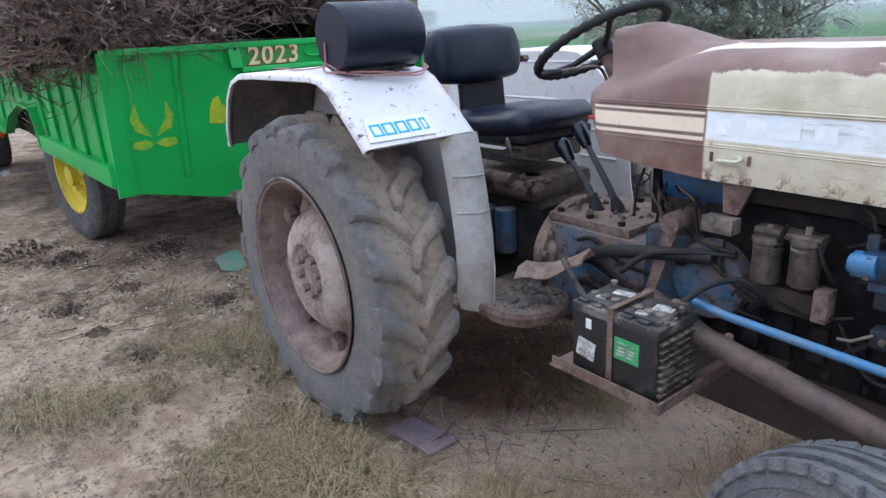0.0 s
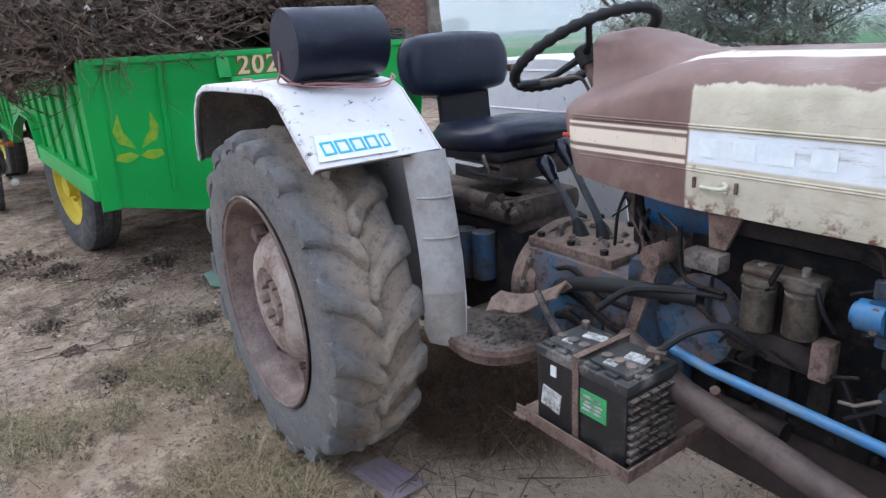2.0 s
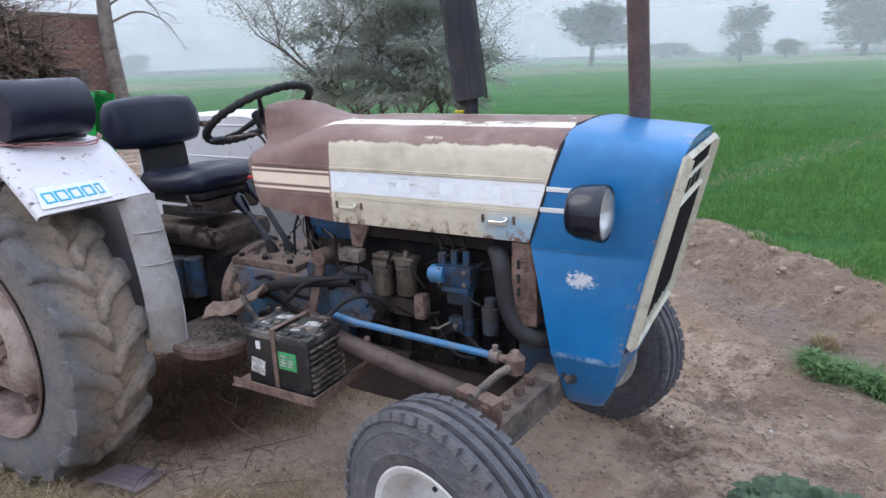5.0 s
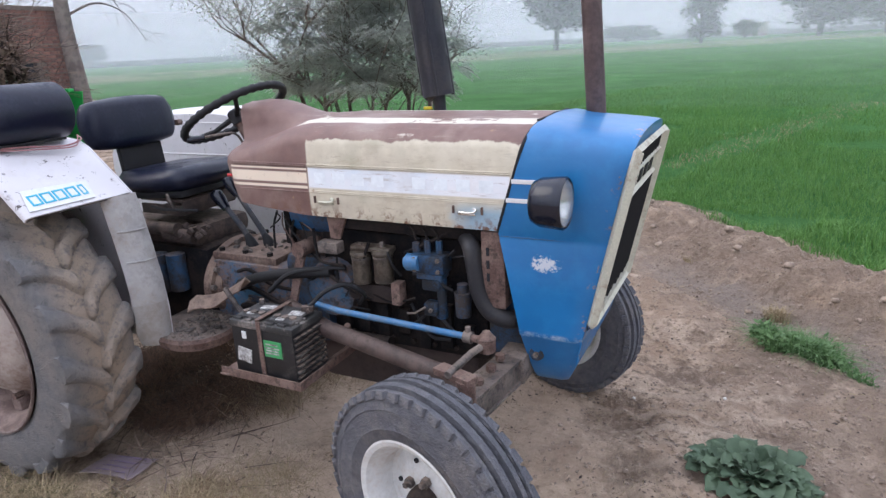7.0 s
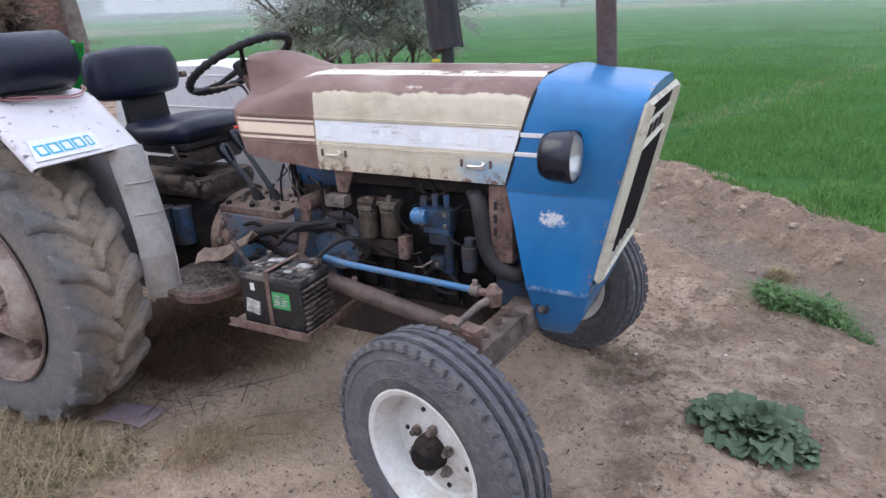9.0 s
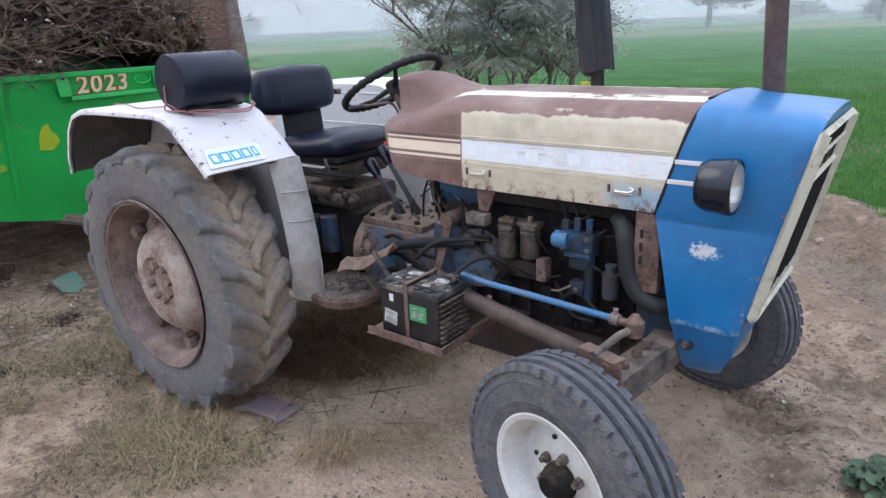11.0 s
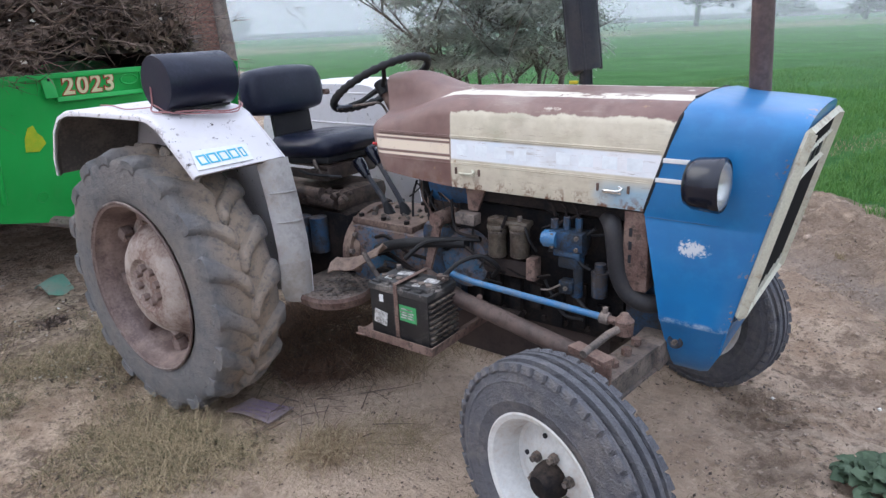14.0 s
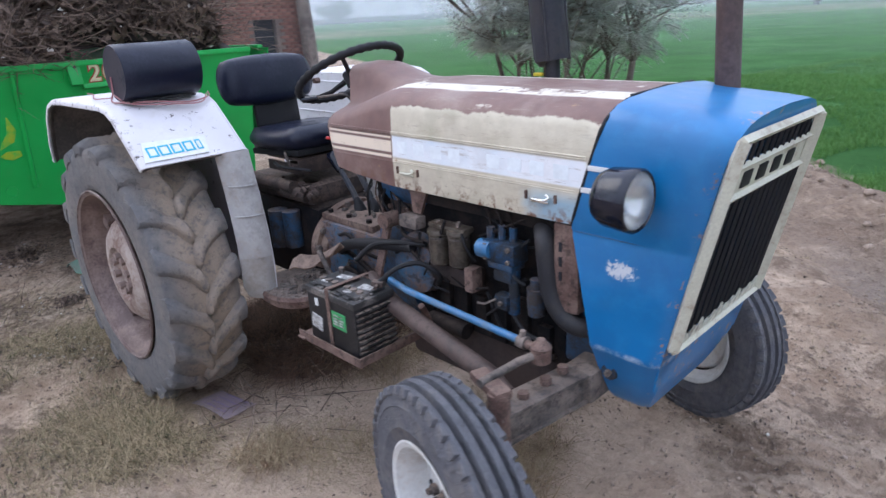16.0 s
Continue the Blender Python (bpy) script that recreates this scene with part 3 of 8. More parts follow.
def add_tube(bm, points, radii, seg=10, caps=True):
    """A tube through the points; radii: one number or one for each."""
    pts = [Vector(p) for p in points]
    if not isinstance(radii, (list, tuple)):
        radii = [radii] * len(pts)
    rings, a = [], None
    for i, p in enumerate(pts):
        d = (pts[min(i + 1, len(pts) - 1)] - pts[max(i - 1, 0)]).normalized()
        if a is None:
            a, b = frame_of(d)
        else:
            a = (a - d * a.dot(d)).normalized()
            b = d.cross(a)
        rings.append([bm.verts.new(p + (a * math.cos(2 * math.pi * k / seg) + b * math.sin(2 * math.pi * k / seg)) * radii[i]) for k in range(seg)])
    for r, s in zip(rings, rings[1:]):
        for k in range(seg):
            bm.faces.new((r[k], r[(k + 1) % seg], s[(k + 1) % seg], s[k]))
    if caps:
        bm.faces.new(list(reversed(rings[0])))
        bm.faces.new(rings[-1])
    return rings


def curve(points, n=8):
    """A smooth line through the points."""
    p = [Vector(q) for q in points]
    p = [2 * p[0] - p[1], *p, 2 * p[-1] - p[-2]]
    out = []
    for i in range(1, len(p) - 2):
        for k in range(n):
            t = k / n
            a, b, c, d = p[i - 1], p[i], p[i + 1], p[i + 2]
            out.append(0.5 * (2 * b + (c - a) * t + (2 * a - 5 * b + 4 * c - d) * t * t + (3 * b - a - 3 * c + d) * t ** 3))
    return [*out, p[-2]]


def add_lathe(bm, profile, m=Matrix(), seg=40, closed=False):
    """Turns a profile of (radius, along) about the y axis, then sets it at m."""
    rings = []
    for r, a in profile:
        rings.append([bm.verts.new(m @ Vector((r * math.cos(2 * math.pi * k / seg), a, r * math.sin(2 * math.pi * k / seg)))) for k in range(seg)])
    pairs = list(zip(rings, rings[1:]))
    if closed:
        pairs.append((rings[-1], rings[0]))
    for r, s in pairs:
        for k in range(seg):
            bm.faces.new((r[k], s[k], s[(k + 1) % seg], r[(k + 1) % seg]))
    return rings


def add_disc(bm, ring, flip=False):
    bm.faces.new(list(reversed(ring)) if flip else ring)


def add_loft(bm, sections, close=False, caps=False):
    rows = [[bm.verts.new(p) for p in s] for s in sections]
    for r, s in zip(rows, rows[1:]):
        n = len(r)
        for k in range(n if close else n - 1):
            bm.faces.new((r[k], r[(k + 1) % n], s[(k + 1) % n], s[k]))
    if caps:
        bm.faces.new(list(reversed(rows[0])))
        bm.faces.new(rows[-1])
    return rows


def add_plate(bm, outline, thick, normal):
    """A flat plate of any outline with thickness along normal."""
    n = Vector(normal).normalized() * thick
    top = [bm.verts.new(Vector(p)) for p in outline]
    low = [bm.verts.new(Vector(p) - n) for p in outline]
    bm.faces.new(top)
    bm.faces.new(list(reversed(low)))
    for k in range(len(top)):
        j = (k + 1) % len(top)
        bm.faces.new((top[k], low[k], low[j], top[j]))


def add_sheet(bm, sections, thick):
    """A bent sheet with thickness: a loft and its offset."""
    b = bmesh.new()
    add_loft(b, sections)
    bmesh.ops.recalc_face_normals(b, faces=b.faces)
    bmesh.ops.solidify(b, geom=list(b.faces), thickness=thick)
    me = bpy.data.meshes.new("t")
    b.to_mesh(me)
    b.free()
    bm.from_mesh(me)
    bpy.data.meshes.remove(me)


def part(name, bm, material, parent=None, label="", smooth=True, angle=35, kind=""):
    """Links a bmesh as one object, under a thing, a part, or alone."""
    bmesh.ops.recalc_face_normals(bm, faces=bm.faces)
    me = bpy.data.meshes.new(name)
    bm.to_mesh(me)
    bm.free()
    me.materials.append(material)
    if smooth:
        me.shade_smooth()
        me.set_sharp_from_angle(angle=radians(angle))
    ob = new(name, me)
    ob.parent = parent
    if label:
        ob["label"] = label
    if kind:
        ob["kind"] = kind
    return ob


def box_part(name, centre, size, material, parent, rot=(0, 0, 0), bevel=0.004, label="", taper=1.0):
    bm = bmesh.new()
    add_box(bm, centre, size, rot, bevel, taper)
    return part(name, bm, material, parent, label)


def tube_part(name, points, radii, material, parent, seg=12, label=""):
    bm = bmesh.new()
    add_tube(bm, points, radii, seg)
    return part(name, bm, material, parent, label)


def thing(name, label, category, group="", at=(0, 0, 0)):
    ob = new(name)
    ob.location = at
    return tagged(ob, label, category, group)


def hexes(name, places, axis, r, h, material, parent):
    """Bolt heads, each its own object on one mesh."""
    bm = bmesh.new()
    add_tube(bm, [(0, 0, 0), Vector(axis) * h], r, 6)
    first = part(name, bm, material, parent, angle=20)
    first.location = places[0]
    for p in places[1:]:
        o = first.copy()
        scene.collection.objects.link(o)
        o.location = p
    return first


# ---- ground ----
def bund(x, y):
    """Height of the ground: a low earth bank along the field's edge, ruts and lumps."""
    d = (x + y - 6.0) / 1.414
    along = (x - y) / 1.414
    wander = 0.16 * noise.noise((along * 0.6, 3, 0)) + 0.06 * noise.noise((along * 2.3, 5, 0))
    h = 0.19 * math.exp(-((d + 0.20 + wander) / 0.30) ** 2) * (0.75 + 0.7 * noise.noise((along * 1.4, 1, 5)) + 0.4 * noise.noise((along * 4.5, 2, 5)))
    # a shallow water channel on the near side of the bank, and its trodden near lip
    open_ = min(max((along + 1.5) / 1.2, 0), 1)
    h -= 0.075 * open_ * math.exp(-((d + 0.82 + 0.6 * wander) / 0.27) ** 4)
    h += 0.035 * open_ * math.exp(-((d + 1.28 + wander) / 0.18) ** 2)
    near = math.exp(-((x - 1.2) ** 2 + (y - 0.4) ** 2) / 60.0)
    calm = 1.0
    for wx, wy, sink in ((-0.015, -0.72, 0.075), (-0.015, 0.72, 0.075), (2.01, -0.757, 0.032), (2.035, 0.65, 0.0)):
        g = math.exp(-((x - wx) ** 2 + (y - wy) ** 2) / 0.16)
        calm = min(calm, 1.0 - g)
        h -= sink * g
    rough = 0.6 + 1.3 * max(0.0, min(1.0, (x - 1.2) / 1.0))
    h += near * calm * rough * (0.040 * noise.noise((x * 1.3, y * 1.3, 0)) + 0.024 * noise.noise((x * 3.4, y * 3.4, 8)) + 0.016 * noise.noise((x * 8, y * 8, 2)) + 0.011 * noise.noise((x * 17, y * 17, 4)))
    crumbly = math.exp(-((d + 0.15) / 0.62) ** 2) * near
    if crumbly > 0.01:
        h += crumbly * (0.10 * (0.25 - abs(noise.noise((x * 2.6, y * 2.6, 3)))) + 0.075 * (0.2 - abs(noise.noise((x * 6, y * 6, 7)))) + 0.040 * noise.noise((x * 13, y * 13, 9)))
    # shallow scratched hollows in front of the tractor
    for hx, hy, r, deep in ((2.35, 0.45, 0.17, 0.018), (2.45, 0.10, 0.12, 0.016), (2.62, 0.95, 0.13, 0.012), (2.5, -0.25, 0.08, 0.012)):
        g = ((x - hx) ** 2 + (y - hy) ** 2) / (r * r)
        if g < 9:
            h -= deep * math.exp(-g) * (1 + 2.5 * noise.noise((x * 24, y * 24, 6)))
            h += 0.5 * deep * math.exp(-((math.sqrt(g) - 1.5) / 0.5) ** 2)
    if d > 0.4:
        h -= 0.03
    return h


def spaced(lo, hi, near_lo, near_hi, fine, grow):
    out = list(np.arange(near_lo, near_hi + 1e-6, fine))
    s, v = fine, near_hi
    while v < hi:
        s *= grow
        v += s
        out.append(v)
    s, v = fine, near_lo
    while v > lo:
        s *= grow
        v -= s
        out.insert(0, v)
    return out


xs = spaced(-900, 900, -2.6, 4.4, 0.027, 1.10)
ys = spaced(-900, 900, -2.0, 4.6, 0.027, 1.10)
verts = [(x, y, bund(x, y)) for y in ys for x in xs]
nx = len(xs)
faces = [(j * nx + i, j * nx + i + 1, (j + 1) * nx + i + 1, (j + 1) * nx + i) for j in range(len(ys) - 1) for i in range(nx - 1)]
gm = bpy.data.meshes.new("ground")
gm.from_pydata(verts, [], faces)
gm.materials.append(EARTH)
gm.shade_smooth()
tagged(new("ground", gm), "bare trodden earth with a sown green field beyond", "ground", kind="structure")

# ---- the tractor ----
tractor = thing("tractor", "old worn tractor, blue nose, rust-brown and cream hood, white fenders", "tractor")


def mirror_y(bm):
    for v in bm.verts:
        v.co.y = -v.co.y
    bmesh.ops.reverse_faces(bm, faces=bm.faces)


# Hood: sections from the cowl to the nose.
def hood_section(x, zb=None):
    front = min(max((x - 0.90) / 0.42, 0), 1)
    front = front * front * (3 - 2 * front)
    w = 0.262 + 0.028 * min(max((x - 0.905) / 0.05, 0), 1) ** 0.5
    zs = 1.225 + 0.085 * front
    zt = 1.285 + 0.100 * front
    bump = 0.150 * math.exp(-(max(x - 0.97, 0) / 0.16) ** 2)
    zb = zb if zb is not None else 1.075 - 0.03 * min(max((x - 0.95) / 0.35, 0), 1)
    rise = zt - zs
    half = [(w - 0.004, zb), (w, zb + 0.03), (w, 1.15), (w - 0.002, 0.5 * (1.15 + zs)), (w - 0.006, zs), (w - 0.018, zs + 0.36 * rise), (w - 0.045, zs + 0.64 * rise), (w - 0.09, zs + 0.86 * rise),
            (0.155, zt - 0.003), (0.128, zt + 0.06 * bump), (0.108, zt + 0.42 * bump), (0.092, zt + 0.80 * bump), (0.068, zt + 0.96 * bump), (0.0, zt + 0.004 + bump)]
    return half


def shear(x, z, full):
    return x + 0.30 * (z - 1.05) * full


bm = bmesh.new()
sections = []
stations = [0.905, 0.908, 0.915, 0.93, 0.955, 0.98, 1.01, 1.05, 1.10, 1.16, 1.22, 1.28, 1.32, 1.40, 1.55, 1.70, 1.85, 2.0, 2.06]
for x in stations:
    full = min(max((x - 1.3) / 0.7, 0), 1)
    shrink = 1.0
    half = hood_section(x)
    lean = -0.30 * min(max((1.1 - x) / 0.18, 0), 1)
    row = [V(shear(x, z, full) + lean * (z - 1.245), -y, z) for y, z in half]
    row += [V(v.x, -v.y, v.z) for v in reversed(row[:-1])]
    sections.append(row)
rows = add_loft(bm, sections)
bm.faces.new(list(reversed(rows[0])))
hood = part("hood", bm, HOOD, tractor, "rust-brown and cream painted hood with flaking edges", angle=50)
# pressed lines along the side
for z, x0, x1 in ((1.238, 0.97, 2.10), (1.232, 0.97, 2.10), (1.142, 1.33, 2.07), (1.136, 0.99, 2.07)):
    for s in (-1, 1):
        tube_part("pressed_line", [(x0, s * 0.2885, z), (1.32, s * 0.2895, z), (x1, s * 0.2885, z)], 0.0028, HOOD, hood, 6)
# faded letters of the white band, as plain blocks
for k in range(9):
    if k == 4:
        continue
    box_part("faded_block", (1.375 + 0.081 * k, -0.2905, 1.19), (0.050, 0.0003, 0.040), plain("faded_print", (0.80, 0.85, 0.89), 0.5) if k == 0 else bpy.data.materials["faded_print"], hood, bevel=0.0)
# dark gap between hood and nose
half = [(y * 1.004, z + 0.001) for y, z in hood_section(2.06)]
line = [V(2.061 + 0.30 * (z - 1.05), -y, z) for y, z in half]
tube_part("seam", line + [V(p.x, -p.y, p.z) for p in reversed(line[:-1])], 0.0055, MATT_BLACK, hood, 6)
# hood latches
for x in (1.395, 1.955):
    bm = bmesh.new()
    add_tube(bm, curve([(x - 0.032, -0.292, 1.100), (x - 0.022, -0.303, 1.104), (x + 0.022, -0.307, 1.106), (x + 0.034, -0.300, 1.113), (x + 0.022, -0.294, 1.117)], 5), 0.0045, 8)
    add_box(bm, (x, -0.295, 1.097), (0.062, 0.007, 0.007), bevel=0.002)
    latch = part("latch", bm, CREAM if x < 1.6 else CHROME, hood, "bent metal hood latch")
    for dx in (-0.05, 0.052):
        box_part("latch_clip", (x + dx, -0.293, 1.110), (0.008, 0.008, 0.026), RUSTY, hood, bevel=0.003)


# Nose: horizontal rings from the apron to the crown.
def nose_front(z):
    return 2.479 - 0.215 * (1.32 - z)


def nose_rear(z):
    if z > 1.04:
        return 2.062 + 0.30 * (z - 1.05)
    if z > 0.74:
        return 2.062 + (1.04 - z) * 0.20
    return 2.122 + (0.74 - z) * 0.17


bm = bmesh.new()
rings = []
for z, w, cut in ((0.49, 0.18, 0.0), (0.50, 0.20, 0.0), (0.53, 0.225, 0), (0.60, 0.255, 0), (0.685, 0.283, 0), (0.70, 0.292, 0), (0.715, 0.290, 0), (0.85, 0.292, 0), (1.02, 0.292, 0), (1.03, 0.289, 0), (1.04, 0.293, 0),
                  (1.15, 0.293, 0), (1.25, 0.292, 0), (1.295, 0.287, 0), (1.325, 0.278, 0), (1.347, 0.262, 0), (1.363, 0.236, 0), (1.374, 0.19, 0), (1.380, 0.11, 0), (1.383, 0.0, 0)):
    xr, xf = nose_rear(z), nose_front(z)
    if z < 0.6:
        xf -= (0.6 - z) * 0.25
    drop = 0.045 if z > 1.30 else 0.0
    r = 0.03
    pts = []
    for x in (xr, xr + 0.08 * (xf - xr), *(xr + f * (xf - r - xr) for f in (0.25, 0.45, 0.65, 0.85, 1.0)), xf - 0.008):
        ww = w - (0.012 if x > xf - 0.02 else 0.0)
        ww = ww * (1 - 0.12 * max(0, (x - xr) / max(xf - xr, 0.01) - 0.7) * (1 if z > 1.25 else 0.3))
        pts.append((x, ww))
    k = min(max((z - 1.27) / 0.08, 0), 1)
    row = [V(x, -y, z - k * 0.020 * max(0, (x - 2.15) / 0.32) ** 1.8 + k * 0.012 * math.exp(-((x - 2.19) / 0.05) ** 2)) for x, y in pts]
    row += [V(v.x, -v.y, v.z) for v in reversed(row)]
    rings.append(row)
rows = add_loft(bm, rings)
# turned-in front edge round the grille
nose = part("nose_cowl", bm, BLUE, tractor, "blue painted sheet-metal nose with scraped patches", angle=40)
bm = bmesh.new()
face = []
for u in (0.0, 0.35, 0.7, 1.0):
    row = []
    for y in np.linspace(-1, 1, 13):
        z = 0.765 - u * (0.075 + 0.085 * abs(y) ** 5)
        row.append(V(nose_front(z) - 0.008, y * (0.279 - 0.18 * max(0, 0.71 - z)), z))
    face.append(row)
add_sheet(bm, face, 0.006)
part("apron", bm, BLUE, nose)
bm = bmesh.new()
inner = []
for s, gap in ((1.0, 0.006), (0.96, 0.03)):
    inner.append([V(nose_front(z) - gap, y * s, z) for z, y in ((0.72, -0.24), (0.75, -0.258), (1.0, -0.262), (1.26, -0.255), (1.31, -0.24), (1.322, -0.20), (1.327, 0.0), (1.322, 0.20), (1.31, 0.24), (1.26, 0.255), (1.0, 0.262), (0.75, 0.258), (0.72, 0.24), (0.71, 0.2), (0.71, 0), (0.71, -0.2))])
rows = add_loft(bm, inner, close=True)
bm.faces.new(rows[-1])
part("radiator_screen", bm, MATT_BLACK, nose)
# paler side stripes beside the lamp
for z, x0 in ((1.213, 2.105), (1.152, 2.085)):
    bm = bmesh.new()
    add_box(bm, (x0 + 0.055, -0.2945, z), (0.10, 0.003, 0.014), bevel=0.001)
    part("side_stripe", bm, PLATE_WHITE, nose)
for s in (-1, 1):
    hexes("nose_bolt", [(2.178, s * 0.262, 0.618)], (0, s, 0), 0.010, 0.016, IRON, nose)
    bm = bmesh.new()
    add_lathe(bm, [(0.006, s * 0.262), (0.024, s * 0.267), (0.027, s * 0.256)], Matrix.Translation((2.178, 0, 0.618)), 20)
    part("washer", bm, BLUE_IRON, nose)
for s in (-1, 1):
    tube_part("crease_line", [(nose_rear(1.03) + 0.004, s * 0.2885, 1.031), (2.25, s * 0.2885, 1.031), (nose_front(1.03) - 0.03, s * 0.2835, 1.031)], 0.0022, TANK_BLUE, nose, 6)
box_part("seam_strip", (2.158, 0, 1.386), (0.012, 0.34, 0.006), MATT_BLACK, nose, bevel=0.002)


# Grille: a cream frame with bars in front of the dark screen.
def on_front(y, z, out=0.0):
    return V(nose_front(z) + out, y, z)


bm = bmesh.new()
add_tube(bm, [on_front(y, z, 0.004) for y, z in ((-0.266, 0.755), (-0.268, 1.0), (-0.262, 1.27), (-0.250, 1.308))], 0.019, 4)
add_tube(bm, [on_front(y, z, 0.004) for y, z in ((0.266, 0.755), (0.268, 1.0), (0.262, 1.27), (0.250, 1.308))], 0.022, 4)
for z, r in ((1.310, 0.013), (1.243, 0.009), (1.163, 0.010), (0.752, 0.018)):
    add_tube(bm, [on_front(y, z, 0.005) for y in (-0.258, 0, 0.258)], r, 4)
grille = part("grille", bm, CREAM, tractor, "cream-painted grille frame with dark bars", angle=30)
bm = bmesh.new()
add_box(bm, on_front(0, 1.203, -0.002), (0.010, 0.51, 0.075), (0, 11.6, 0), 0.002)
part("badge_band", bm, CREAM, grille)
for k in range(4):
    bm = bmesh.new()
    add_box(bm, on_front(-0.15 + 0.095 * k, 1.203, 0.002), (0.010, 0.055, 0.042), (0, 11.6, 0), 0.003)
    part("badge_block", bm, MATT_BLACK, grille)
for k in range(13):
    y = -0.245 + 0.49 * k / 12
    bm = bmesh.new()
    add_tube(bm, [on_front(y, 0.775, 0.002), on_front(y, 1.155, 0.002)], 0.007, 4)
    add_tube(bm, [on_front(y, 1.25, 0.002), on_front(y, 1.303, 0.002)], 0.006, 4)
    part("grille_bar", bm, MATT_BLACK, grille)
for k in range(12):
    y = -0.225 + 0.45 * k / 11
    bm = bmesh.new()
    add_plate(bm, [on_front(y - 0.018, 0.765, 0.014), on_front(y + 0.018, 0.765, 0.014), on_front(y + 0.008, 0.79 + 0.008 * (k % 3), 0.014)], 0.006, (1, 0, 0))
    part("grille_tooth", bm, CREAM, grille)

# Headlamps
for s in (-1, 1):
    at = Matrix.Translation((2.255, s * 0.385, 1.176)) @ Euler((0, 0, radians(-90))).to_matrix().to_4x4()
    bm = bmesh.new()
    r = add_lathe(bm, [(0.0, -0.050), (0.042, -0.048), (0.062, -0.040), (0.073, -0.018), (0.077, 0.03), (0.078, 0.052), (0.073, 0.058), (0.069, 0.052), (0.067, 0.0), (0.0, -0.03)], at, 36)
    lamp = part("headlamp", bm, BLACK, tractor, "black headlamp with clear glass", angle=45)
    bm = bmesh.new()
    add_lathe(bm, [(0.070, 0.053), (0.056, 0.062), (0.033, 0.068), (0.0, 0.071)], at, 36)
    part("lens", bm, GLASS, lamp, "clear ribbed glass")
    bm = bmesh.new()
    add_lathe(bm, [(0.066, 0.047), (0.050, 0.02), (0.028, 0.0), (0.0, -0.01)], at, 36)
    part("reflector", bm, CHROME, lamp)
    tube_part("lamp_bracket", [(2.245, s * 0.30, 1.165), (2.248, s * 0.34, 1.17)], 0.018, RUSTY, lamp)

# Stacks
bm = bmesh.new()
add_tube(bm, [(2.262, 0.177, 1.33), (2.226, 0.177, 1.85), (2.205, 0.177, 2.45)], 0.0345, 24)
part("intake_pipe", bm, PIPE_BROWN, tractor, "upright brown steel pipe")
bm = bmesh.new()
add_tube(bm, [(1.606, 0.25, 1.33), (1.600, 0.25, 1.45)], 0.026, 16)
part("exhaust_pipe", bm, SOOT, tractor)
bm = bmesh.new()
add_tube(bm, [(1.602, 0.25, 1.428), (1.600, 0.25, 1.432), (1.535, 0.25, 1.95), (1.534, 0.25, 1.958)], [0.048, 0.062, 0.062, 0.05], 18)
muffler = part("muffler", bm, SOOT, tractor, "black sooty exhaust muffler")
for k in range(4):
    a = k * math.pi / 2 + 0.4
    tube_part("seam", [(1.600 + 0.06 * math.cos(a), 0.25 + 0.06 * math.sin(a), 1.433), (1.535 + 0.06 * math.cos(a), 0.25 + 0.06 * math.sin(a), 1.95)], 0.007, SOOT, muffler, 6)
bm = bmesh.new()
add_box(bm, (1.57, 0.21, 1.386), (0.035, 0.02, 0.012), (0, 0, 20), 0.004)
part("yellow_cap", bm, YELLOW, muffler)


